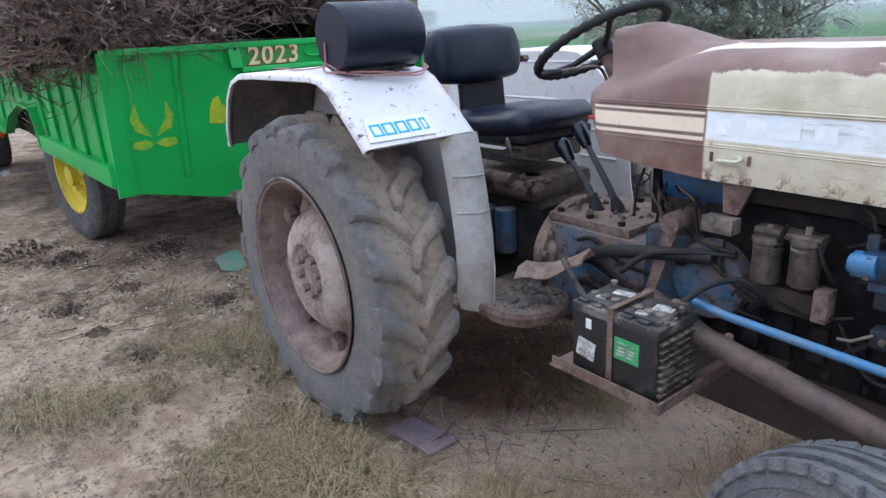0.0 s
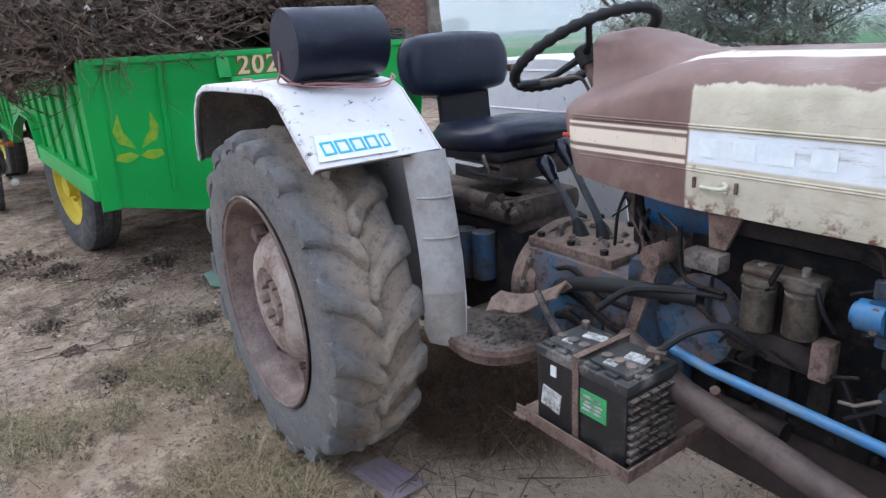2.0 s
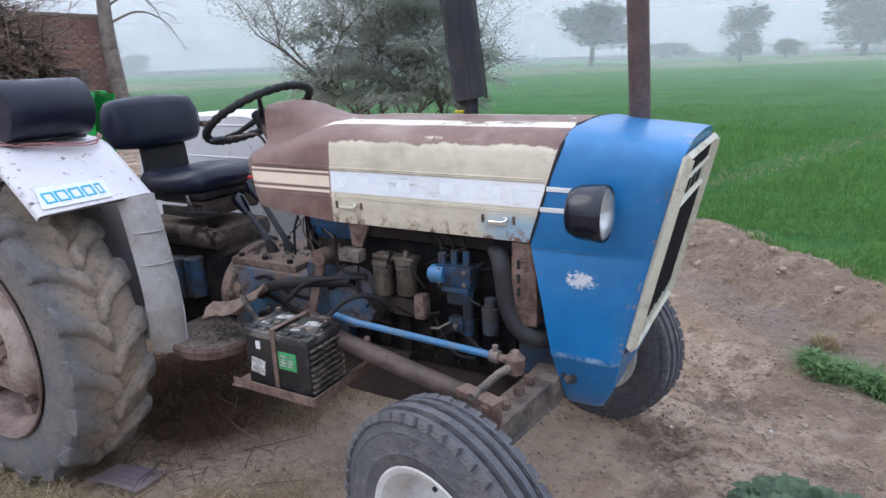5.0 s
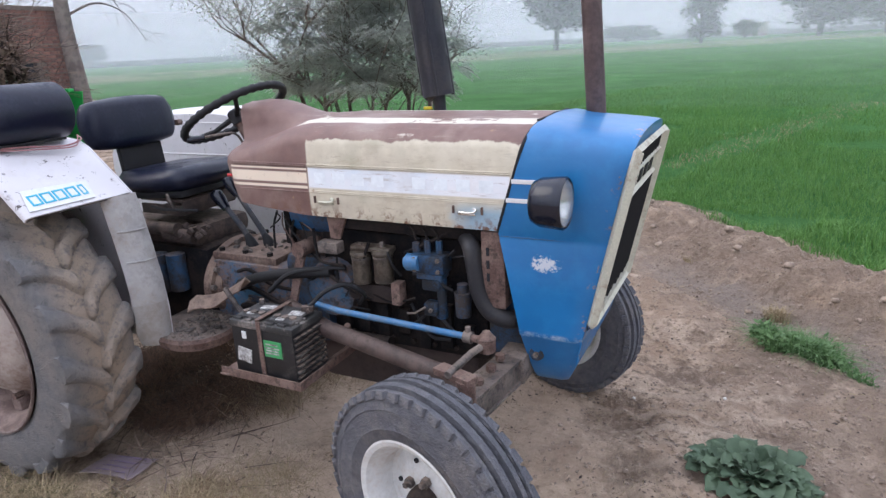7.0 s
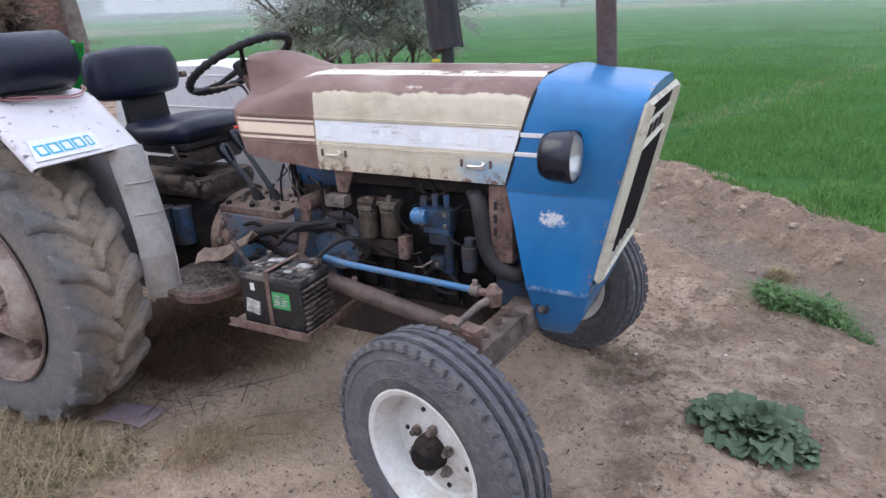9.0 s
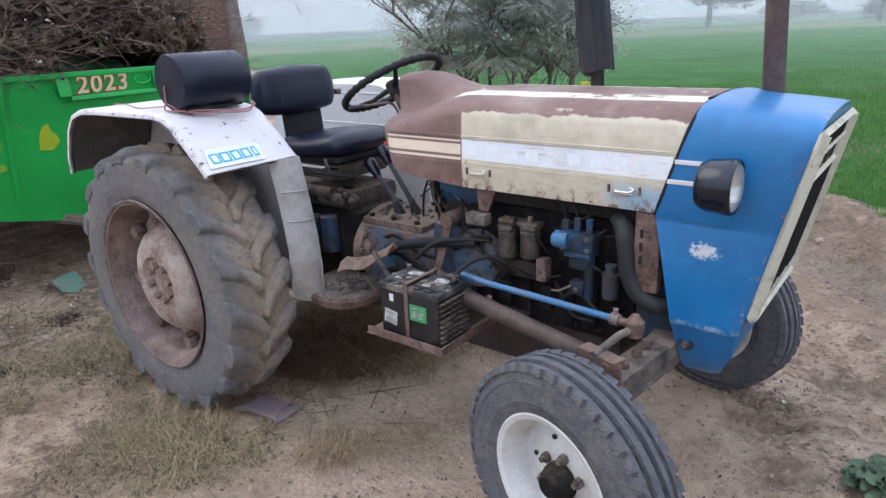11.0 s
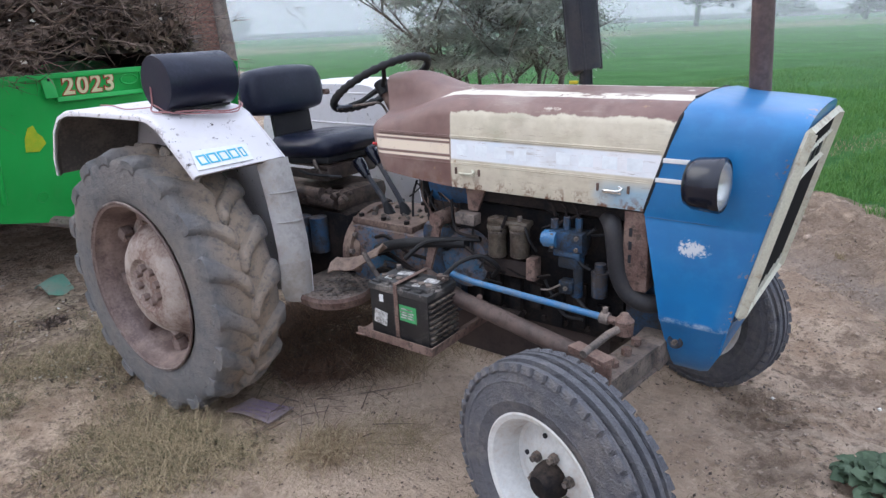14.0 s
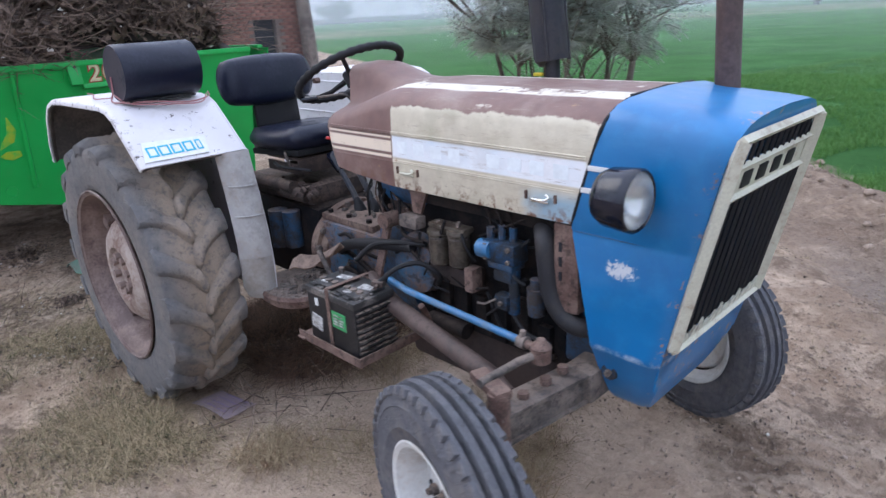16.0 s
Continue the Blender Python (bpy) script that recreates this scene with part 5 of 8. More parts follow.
rnd = random.Random(5)
for k in range(16):
    a = V(1.30 + 0.62 * rnd.random(), -0.22 - 0.05 * rnd.random(), 0.72 + 0.26 * rnd.random())
    b = a + V(rnd.uniform(-0.22, 0.22), rnd.uniform(-0.03, 0.03), rnd.uniform(-0.18, 0.12))
    mid = (a + b) / 2 + V(0, -0.01, -0.05 * rnd.random())
    tube_part("wire", curve([a, mid, b], 6), 0.0035 + 0.003 * rnd.random(), MATT_BLACK if k % 4 else GREASE, tractor, 6)
# tank and lower hood fittings
bm = bmesh.new()
add_box(bm, (1.70, 0, 1.03), (0.62, 0.50, 0.085), bevel=0.025)
part("fuel_tank", bm, GREASE, tractor)
bm = bmesh.new()
add_tube(bm, [(1.13, -0.10, 1.035), (1.15, -0.10, 1.035), (1.35, -0.10, 1.035), (1.37, -0.1, 1.035)], [0.08, 0.115, 0.115, 0.08], 24)
part("blue_tank", bm, TANK_BLUE, tractor, "bright blue rounded tank under the hood")
bm = bmesh.new()
add_plate(bm, [(1.365, -0.262, 1.05), (1.455, -0.262, 1.05), (1.415, -0.262, 0.955), (1.375, -0.262, 0.955)], 0.012, (0, -1, 0))
part("hood_bracket", bm, RUSTY, tractor, "rust-brown hood bracket")
box_part("regulator", (1.375, -0.268, 0.925), (0.09, 0.05, 0.045), IRON, tractor, bevel=0.006)
box_part("firewall", (1.12, 0, 0.99), (0.03, 0.40, 0.20), GREASE, tractor, bevel=0.01)

# Steering box and the tangle beside it
bm = bmesh.new()
add_box(bm, (1.20, -0.10, 0.90), (0.15, 0.14, 0.12), (0, 8, 0), 0.02)
add_tube(bm, [(1.10, -0.12, 0.97), (1.30, -0.12, 0.93)], [0.045, 0.055], 16)
add_tube(bm, [(1.17, -0.15, 0.96), (1.17, -0.15, 1.02)], 0.022, 12)
steering_box = part("steering_box", bm, CAKED, tractor, "dirt-caked steering box")
hexes("box_bolt", [(1.15 + 0.05 * k, -0.172, 0.92 - 0.03 * (k % 2)) for k in range(3)], (0, -1, 0), 0.010, 0.012, RUSTY, steering_box)
rnd = random.Random(9)
for k in range(9):
    p = V(1.07 + 0.22 * rnd.random(), -0.17 - 0.06 * rnd.random(), 0.99 + 0.04 * rnd.random())
    q = p + V(rnd.uniform(-0.05, 0.16), rnd.uniform(-0.05, 0.02), rnd.uniform(-0.17, -0.05))
    tube_part("cable", curve([p, (p + q) / 2 + V(rnd.uniform(-0.05, 0.05), -0.02, 0.02), q], 6), rnd.uniform(0.0025, 0.005), RUSTY if k % 3 == 0 else MATT_BLACK, steering_box, 6)
tube_part("return_pipe", curve([(1.28, -0.24, 0.98), (1.30, -0.26, 0.90), (1.33, -0.27, 0.86), (1.42, -0.26, 0.85)], 6), 0.006, GREASE, steering_box, 8)

# Bell housing, gearbox and rear centre
bm = bmesh.new()
add_box(bm, (1.18, 0, 0.66), (0.20, 0.40, 0.38), bevel=0.04)
add_tube(bm, [(1.26, 0, 0.66), (1.30, 0, 0.66)], 0.23, 30)
part("bell_housing", bm, BLUE_IRON, tractor, "oily blue clutch housing")
bm = bmesh.new()
add_box(bm, (0.87, 0, 0.63), (0.46, 0.38, 0.36), bevel=0.05)
gearbox = part("gearbox", bm, BOX_BLUE, tractor, "dusty blue gearbox")
gearbox.location.z = -0.030
bm = bmesh.new()
arch = [V(0.66, 0.215 * math.cos(a), 0.655 + 0.175 * math.sin(a)) for a in np.linspace(-0.5, math.pi + 0.5, 28)]
add_loft(bm, [arch, [p + V(0.035, 0, -0.002) for p in arch], [V(p.x + 0.05, p.y * 0.95, 0.655 + (p.z - 0.655) * 0.96) for p in arch]], close=True, caps=True)
part("rear_cover", bm, DUSTY_BROWN, gearbox, "dusty brown rounded rear cover")
hexes("flange_bolt", [(0.682, -0.232 * math.cos(a), 0.66 + 0.192 * math.sin(a)) for a in (0.15, 0.55, 0.95, 1.35)], (1, 0, 0), 0.013, 0.02, IRON, gearbox)
for k, (z, x1) in enumerate(((0.77, 1.02), (0.69, 1.05), (0.61, 1.04))):
    tube_part("pipe", curve([(0.82, -0.20, z), (0.90, -0.215, z + 0.02), (x1, -0.22, z - 0.03), (1.12, -0.20, z - 0.05)], 6), 0.008 + 0.003 * k, GREASE, gearbox, 8)
box_part("side_plate", (0.93, -0.194, 0.60), (0.15, 0.012, 0.13), BLUE_IRON, gearbox, bevel=0.004)
hexes("plate_bolt", [(0.93 + dx, -0.200, 0.60 + dz) for dx in (-0.06, 0.06) for dz in (-0.05, 0.05)], (0, -1, 0), 0.009, 0.01, IRON, gearbox)
bm = bmesh.new()
add_box(bm, (0.83, 0, 0.818), (0.36, 0.34, 0.035), bevel=0.012)
part("gearbox_cover", bm, DUSTY_BROWN, gearbox, "dusty brown gearbox cover")
hexes("cover_bolt", [(0.69 + 0.135 * k, s * 0.145, 0.834) for k in range(3) for s in (-1, 1)], (0, 0, 1), 0.013, 0.016, GREASE, gearbox)
rnd = random.Random(8)
bm = bmesh.new()
for k in range(22):
    add_box(bm, (0.72 + 0.26 * rnd.random(), -0.15 + 0.2 * rnd.random(), 0.838), [0.008 + 0.016 * rnd.random() for _ in range(3)], [90 * rnd.random() for _ in range(3)], 0.003)
part("dirt", bm, MUD, gearbox, kind="stuff")
bm = bmesh.new()
prof = [V(0.635, 0.235 * math.cos(a), 0.66 + 0.195 * math.sin(a) ** (1 if True else 1)) for a in np.linspace(-0.4, math.pi + 0.4, 26)]
add_sheet(bm, [prof, [p + V(0.045, 0, 0) for p in prof]], 0.05)
part("flange", bm, DUSTY_BROWN, tractor, "rusty brown housing flange").location.z = -0.028
bm = bmesh.new()
add_box(bm, (0.30, 0, 0.62), (0.66, 0.36, 0.40), bevel=0.06)
add_tube(bm, [(0.0, -0.6, 0.595), (0.0, 0.6, 0.595)], [0.13, 0.13], 24)
centre_housing = part("rear_housing", bm, GREASE, tractor, "greasy dark rear axle housing")
bm = bmesh.new()
add_box(bm, (0.30, 0, 0.86), (0.56, 0.34, 0.10), bevel=0.04)
add_tube(bm, [(0.12, -0.20, 0.90), (0.50, -0.20, 0.90)], [0.034, 0.030], 16)
add_tube(bm, [(0.42, -0.20, 0.88), (0.56, -0.17, 0.86)], [0.035, 0.03], 14)
add_tube(bm, [(0.50, -0.12, 0.86), (0.50, -0.12, 0.91)], 0.05, 14)
for k in range(24):
    add_box(bm, (0.28 + 0.36 * rnd.random(), -0.21 + 0.12 * rnd.random(), 0.86 + 0.05 * rnd.random()), [0.012 + 0.022 * rnd.random() for _ in range(3)], [60 * rnd.random() for _ in range(3)], 0.006)
part("lift_cover", bm, CAKED, tractor, "dirt-caked hydraulic lift cover")
bm = bmesh.new()
add_tube(bm, [(0.47, -0.215, 0.79), (0.47, -0.215, 0.62)], 0.042, 18)
add_tube(bm, [(0.36, -0.22, 0.78), (0.36, -0.22, 0.60)], 0.045, 16)
part("brake_housing", bm, BLUE_IRON, tractor)
bm = bmesh.new()
add_box(bm, (0.40, -0.02, 0.965), (0.26, 0.32, 0.012), bevel=0.003)
add_box(bm, (0.40, -0.02, 1.025), (0.26, 0.32, 0.012), bevel=0.003)
add_box(bm, (0.53, -0.02, 0.995), (0.012, 0.32, 0.06), bevel=0.003)
add_box(bm, (0.40, -0.175, 0.985), (0.26, 0.010, 0.04), bevel=0.003)
seat_mount = part("seat_mount", bm, CAKED, tractor, "rusty channel-iron seat mount")
tube_part("seat_spring", curve([(0.46, -0.19, 1.02), (0.48, -0.21, 1.06), (0.50, -0.21, 1.02), (0.49, -0.19, 0.99)], 6), 0.006, IRON, seat_mount, 8)
tube_part("hand_lever", curve([(0.36, -0.20, 1.0), (0.46, -0.22, 0.995), (0.60, -0.16, 0.985)], 6), 0.007, MATT_BLACK, tractor, 8)


# Seat
def cushion(name, centre, size, rot, bulge, material, parent, label):
    bm_ = bmesh.new()
    n = 10
    rows_ = []
    for side in (1, -1):
        for i in range(n + 1):
            for j in range(n + 1):
                u, v = 2 * i / n - 1, 2 * j / n - 1
                k = 1 - 0.16 * (u * v) ** 2
                edge = max(abs(u), abs(v))
                h = size[2] / 2 * (1 - max(0, (edge - 0.7) / 0.3) ** 3 * 0.75) + bulge * (1 - u * u) * (1 - v * v)
                rows_.append(bm_.verts.new((u * size[0] / 2 * k, v * size[1] / 2 * k, side * h)))
    m_ = (n + 1) ** 2
    for i in range(n):
        for j in range(n):
            a = [i * (n + 1) + j, i * (n + 1) + j + 1, (i + 1) * (n + 1) + j + 1, (i + 1) * (n + 1) + j]
            bm_.faces.new([rows_[q] for q in a])
            bm_.faces.new([rows_[m_ + q] for q in reversed(a)])
    rim_ = [(i, 0) for i in range(n + 1)] + [(n, j) for j in range(1, n + 1)] + [(i, n) for i in range(n - 1, -1, -1)] + [(0, j) for j in range(n - 1, 0, -1)]
    idx = [i * (n + 1) + j for i, j in rim_]
    for k in range(len(idx)):
        a, b = idx[k], idx[(k + 1) % len(idx)]
        bm_.faces.new((rows_[a], rows_[b], rows_[m_ + b], rows_[m_ + a]))
    bmesh.ops.transform(bm_, matrix=Matrix.Translation(centre) @ Euler([radians(a) for a in rot]).to_matrix().to_4x4(), verts=bm_.verts)
    return part(name, bm_, material, parent, label, angle=60)


seat = cushion("seat_cushion", (0.352, 0.0, 1.105), (0.48, 0.46, 0.10), (0, -4, 0), 0.004, VINYL, tractor, "black vinyl seat cushion")
box_part("seat_pan", (0.35, 0, 1.045), (0.40, 0.38, 0.03), MATT_BLACK, tractor, rot=(0, -4, 0), bevel=0.01)
back_rest = cushion("seat_back", (0.10, -0.03, 1.352), (0.235, 0.51, 0.10), (0, 82, 0), 0.012, VINYL, tractor, "black vinyl seat backrest")
bm = bmesh.new()
add_box(bm, (0.105, 0.0, 1.19), (0.03, 0.24, 0.20), (0, -6, 0), 0.010)
part("seat_back_bracket", bm, MATT_BLACK, tractor)
hexes("seat_knob", [(0.11, 0.235, 1.315)], (0, 1, 0), 0.016, 0.03, RUSTY, tractor)

# Steering wheel
tilt = Matrix.Translation((0.738, 0.0, 1.388)) @ Euler((0, radians(-30), 0)).to_matrix().to_4x4()
bm = bmesh.new()
R_ = 0.230
rows = []
for k in range(72):
    a = 2 * math.pi * k / 72
    rr = 0.0158 + 0.0026 * math.cos(a * 36)
    rows.append([tilt @ (V(math.cos(a), math.sin(a), 0) * (R_ + rr * math.cos(b)) + V(0, 0, rr * math.sin(b))) for b in [2 * math.pi * q / 10 for q in range(10)]])
add_loft(bm, rows + [rows[0]], close=True)
bmesh.ops.remove_doubles(bm, verts=bm.verts, dist=1e-5)
wheel = part("steering_wheel", bm, MATT_BLACK, tractor, "black steering wheel with a notched rim", angle=60)
for a in (80, 200, 320):
    bm = bmesh.new()
    a = radians(a)
    add_tube(bm, [tilt @ V(0.02 * math.cos(a), 0.02 * math.sin(a), -0.015), tilt @ V(0.12 * math.cos(a), 0.12 * math.sin(a), -0.02), tilt @ V(0.228 * math.cos(a), 0.228 * math.sin(a), 0)], [0.013, 0.010, 0.009], 8)
    part("spoke", bm, MATT_BLACK, wheel)
tube_part("hub", [tilt @ V(0, 0, -0.05), tilt @ V(0, 0, 0.005), tilt @ V(0, 0, 0.012)], [0.032, 0.034, 0.028], MATT_BLACK, wheel, 16)
tube_part("steering_column", [tilt @ V(0, 0, -0.04), tilt @ V(0, 0, -0.26)], 0.023, RUSTY, tractor, 14, "rusty brown steering column")
bm = bmesh.new()
add_tube(bm, curve([(0.80, -0.03, 1.25), (0.79, -0.07, 1.31), (0.745, -0.11, 1.312), (0.66, -0.16, 1.300)], 6), 0.0055, 8)
part("throttle_lever", bm, IRON, tractor)
tube_part("throttle_grip", [(0.69, -0.142, 1.304), (0.63, -0.178, 1.296)], [0.010, 0.014], BLACK, tractor, 10)
box_part("instrument_panel", (0.935, 0.0, 1.18), (0.03, 0.46, 0.17), IRON, tractor, rot=(0, -14, 0), bevel=0.012)
tube_part("red_light", [(0.945, -0.275, 1.180), (0.928, -0.286, 1.182)], 0.006, RED_PRINT, tractor, 10)

# Gear levers
for (x0, y0), (x1, y1, z1) in (((0.755, -0.04), (0.60, -0.03, 1.01)), ((0.83, -0.01), (0.655, 0.0, 1.07))):
    lever = tube_part("gear_lever", [(x0 + 0.015, y0, 0.80), (x0 - 0.022, y0, 0.875), (x1, y1, z1)], [0.016, 0.013, 0.011], LEVER, tractor, 10, "blue-grey gear lever with a black knob")
    bm = bmesh.new()
    d = V(x1 - x0, y1 - y0, z1 - 0.83).normalized()
    p = V(x1, y1, z1)
    add_tube(bm, [p - d * 0.06, p - d * 0.01, p + d * 0.02, p + d * 0.035, p + d * 0.04], [0.018, 0.028, 0.031, 0.025, 0.008], 14)
    part("knob", bm, BLACK, lever)
    tube_part("boot", [(x0 + 0.016, y0, 0.797), (x0 + 0.004, y0, 0.832), (x0 - 0.010, y0, 0.855)], [0.03, 0.022, 0.012], MATT_BLACK, lever, 12)

# Footplate, pedal and linkage
bm = bmesh.new()
plate_c, plate_rx, plate_ry = V(0.645, -0.315, 0.518), 0.195, 0.180
outline = [V(0.47, -0.16, 0.518), V(0.47, -0.46, 0.518), V(0.56, -0.478, 0.518), V(0.70, -0.488, 0.518), V(0.785, -0.455, 0.518), V(0.832, -0.385, 0.518), V(0.836, -0.30, 0.518), V(0.79, -0.215, 0.518), V(0.70, -0.165, 0.518)]
add_plate(bm, outline, 0.012, (0, 0, 1))
step_plate = part("footplate", bm, IRON, tractor, "worn iron footplate with raised studs")
lip = curve(outline[2:], 4)
bm = bmesh.new()
add_sheet(bm, [[p + V(0, 0, 0.004), p + (p - plate_c).normalized() * 0.008 + V(0, 0, -0.012), p + V(0, 0, -0.045)] for p in lip], 0.004)
part("rolled_edge", bm, RUSTY, step_plate, "rusty turned-down plate edge")
bm = bmesh.new()
for i in range(10):
    for j in range(9):
        x, y = 0.58 + 0.028 * i, -0.475 + 0.034 * j + 0.017 * (i % 2)
        if ((x - plate_c.x) / plate_rx) ** 2 + ((y - plate_c.y) / plate_ry) ** 2 < 0.9:
            add_tube(bm, [(x, y, 0.516), (x, y, 0.523), (x, y, 0.525)], [0.009, 0.008, 0.005], 8)
part("studs", bm, IRON, step_plate, kind="stuff")
rnd = random.Random(14)
bm = bmesh.new()
for k in range(14):
    add_box(bm, (rnd.uniform(0.60, 0.78), rnd.uniform(-0.43, -0.24), 0.524), (rnd.uniform(0.01, 0.05), rnd.uniform(0.008, 0.03), rnd.uniform(0.006, 0.014)), (rnd.uniform(-9, 9), rnd.uniform(-9, 9), rnd.uniform(0, 180)), 0.003)
part("dried_mud", bm, MUD, step_plate, "flakes of dried mud", kind="stuff")
bm = bmesh.new()
sec = []
for t in np.linspace(0, 1, 9):
    x = 0.70 + 0.26 * t
    curl = 0.03 * math.exp(-(t / 0.12) ** 2)
    sec.append([V(x, -0.40 + 0.05 * t, 0.632 - curl + 0.085 * t * t + 0.010 * math.cos(7 * t)), V(x - 0.012, -0.365 + 0.04 * t, 0.648 + 0.09 * t * t), V(x - 0.01, -0.325 + 0.03 * t, 0.662 + 0.10 * t * t), V(x, -0.28, 0.64 - 0.6 * curl + 0.10 * t * t)])
add_sheet(bm, sec, 0.006)
part("brake_pedal", bm, DUSTY_BROWN, tractor, "bent rusty brake pedal plate")
tube_part("pedal_arm", [(0.90, -0.365, 0.735), (0.95, -0.36, 0.655), (1.02, -0.34, 0.56)], 0.011, IRON, tractor, 8)
bm = bmesh.new()
add_plate(bm, [(1.205, -0.26, 0.895), (1.248, -0.262, 0.895), (1.195, -0.30, 0.66), (1.163, -0.30, 0.66)], 0.012, (0, -1, 0))
add_tube(bm, [(1.228, -0.16, 0.898), (1.228, -0.285, 0.898)], 0.030, 16)
part("steering_drop_arm", bm, RUSTY, tractor, "rust-brown steering drop arm")
tube_part("dark_hose", curve([(0.86, -0.235, 0.70), (1.0, -0.262, 0.755), (1.2, -0.272, 0.80), (1.36, -0.26, 0.82)], 6), 0.022, MATT_BLACK, tractor, 12)
tube_part("battery_cable", curve([(1.10, -0.33, 0.73), (1.18, -0.30, 0.80), (1.30, -0.28, 0.83), (1.42, -0.25, 0.84)], 6), 0.010, MATT_BLACK, tractor, 8)
bm = bmesh.new()
add_lathe(bm, [(0.0, -0.24), (0.06, -0.245), (0.11, -0.235), (0.115, -0.2), (0.12, -0.19)], Matrix.Translation((1.33, 0, 0.735)), 30)
part("flywheel_cover", bm, BOX_BLUE, tractor, "dusty pale blue round cover")

# Battery tray
tray = box_part("battery_tray", (1.245, -0.49, 0.510), (0.35, 0.21, 0.006), RUSTY, tractor, bevel=0.002, label="rusty angle-iron battery tray")
for c, d in (((1.250, -0.598, 0.515), (0.36, 0.006, 0.034)), ((1.433, -0.40, 0.515), (0.006, 0.40, 0.034)), ((1.41, -0.40, 0.505), (0.045, 0.40, 0.006)), ((1.09, -0.44, 0.505), (0.045, 0.34, 0.006))):
    box_part("angle_iron", c, d, RUSTY, tray, bevel=0.002)
tube_part("tray_stay", [(1.42, -0.25, 0.53), (1.46, -0.33, 0.64)], 0.012, RUSTY, tray, 8)

# ---- battery on its tray ----
battery = thing("battery", "black battery with green label strapped on a rusty tray", "battery")
B0, B1 = V(1.135, -0.585, 0.514), V(1.412, -0.415, 0.735)
mid = (B0 + B1) / 2
case = box_part("case", (mid.x, mid.y, (B0.z + 0.70) / 2), (B1.x - B0.x, B1.y - B0.y, 0.70 - B0.z), DUSTY_BLACK, battery, bevel=0.006)
for k in range(8):
    for j in range(5):
        box_part("rib", (B1.x + 0.006, B0.y + 0.02 + 0.033 * j, B0.z + 0.022 + 0.021 * k), (0.014, 0.029, 0.009), RIB_PLASTIC, case, bevel=0.0008)
lid = box_part("lid", (mid.x, mid.y, 0.712), (B1.x - B0.x + 0.008, B1.y - B0.y + 0.008, 0.026), LID, battery, bevel=0.006)
for x in (mid.x - 0.07, mid.x + 0.07):
    box_part("lid_panel", (x, mid.y, 0.730), (0.11, 0.13, 0.014), LID, lid, bevel=0.005)
    for k in range(3):
        tube_part("cap", [(x - 0.035 + 0.035 * k, mid.y - 0.03, 0.735), (x - 0.035 + 0.035 * k, mid.y - 0.03, 0.744)], 0.013, IRON, lid, 10)
for x, y in ((1.17, -0.45), (1.385, -0.45)):
    tube_part("terminal", [(x, y, 0.72), (x, y, 0.755)], [0.013, 0.010], IRON, battery, 10)
for x, y, a, b in ((1.195, -0.535, 0.030, 0.022), (1.225, -0.475, 0.058, 0.030), (1.335, -0.545, 0.030, 0.024), (1.36, -0.485, 0.052, 0.036)):
    box_part("lid_label", (x, y, 0.7385), (a, b, 0.003), SCUFFED, lid, rot=(0, 0, 12), bevel=0.0, label="scuffed white label")
for k, (x, y, w_) in enumerate(((1.16, -0.57, 0.035), (1.21, -0.575, 0.03), (1.305, -0.575, 0.04), (1.36, -0.573, 0.035), (1.40, -0.54, 0.02), (1.40, -0.50, 0.02))):
    box_part("lid_notch", (x, y, 0.727), (w_, 0.014, 0.012), LID, lid, bevel=0.003)
bm = bmesh.new()
add_box(bm, (1.385, -0.452, 0.748), (0.045, 0.030, 0.020), (0, 0, 25), 0.005)
add_tube(bm, [(1.40, -0.47, 0.75), (1.415, -0.49, 0.752)], 0.007, 8)
part("lead_clamp", bm, CAKED, battery, "fouled terminal clamp")
bm = bmesh.new()
add_box(bm, (1.268, -0.5895, 0.62), (0.018, 0.004, 0.235), bevel=0.001)
add_box(bm, (1.268, mid.y, 0.742), (0.018, 0.185, 0.004), bevel=0.001)
add_box(bm, (1.268, -0.41, 0.62), (0.018, 0.004, 0.235), bevel=0.001)
part("strap", bm, RUSTY, battery, "rusty hold-down strap")
green = box_part("green_label", (1.320, -0.5865, 0.635), (0.078, 0.003, 0.062), LABEL_GREEN, battery, bevel=0.0, label="green battery label with illegible print")
for dz, w in ((0.018, 0.05), (0.004, 0.062), (-0.006, 0.055), (-0.016, 0.06)):
    box_part("print_bar", (1.318, -0.5885, 0.635 + dz), (w, 0.002, 0.005), SCUFFED, green, bevel=0.0)
box_part("white_label", (1.185, -0.5865, 0.592), (0.062, 0.003, 0.055), SCUFFED, battery, rot=(0, 8, 0), bevel=0.0, label="torn white label")
box_part("small_label", (1.193, -0.5865, 0.672), (0.018, 0.003, 0.028), PLATE_WHITE, battery, bevel=0.0)
tube_part("lead", curve([(1.385, -0.45, 0.75), (1.43, -0.40, 0.80), (1.48, -0.34, 0.81), (1.52, -0.29, 0.76), (1.47, -0.25, 0.70)], 6), 0.009, MATT_BLACK, battery, 8)

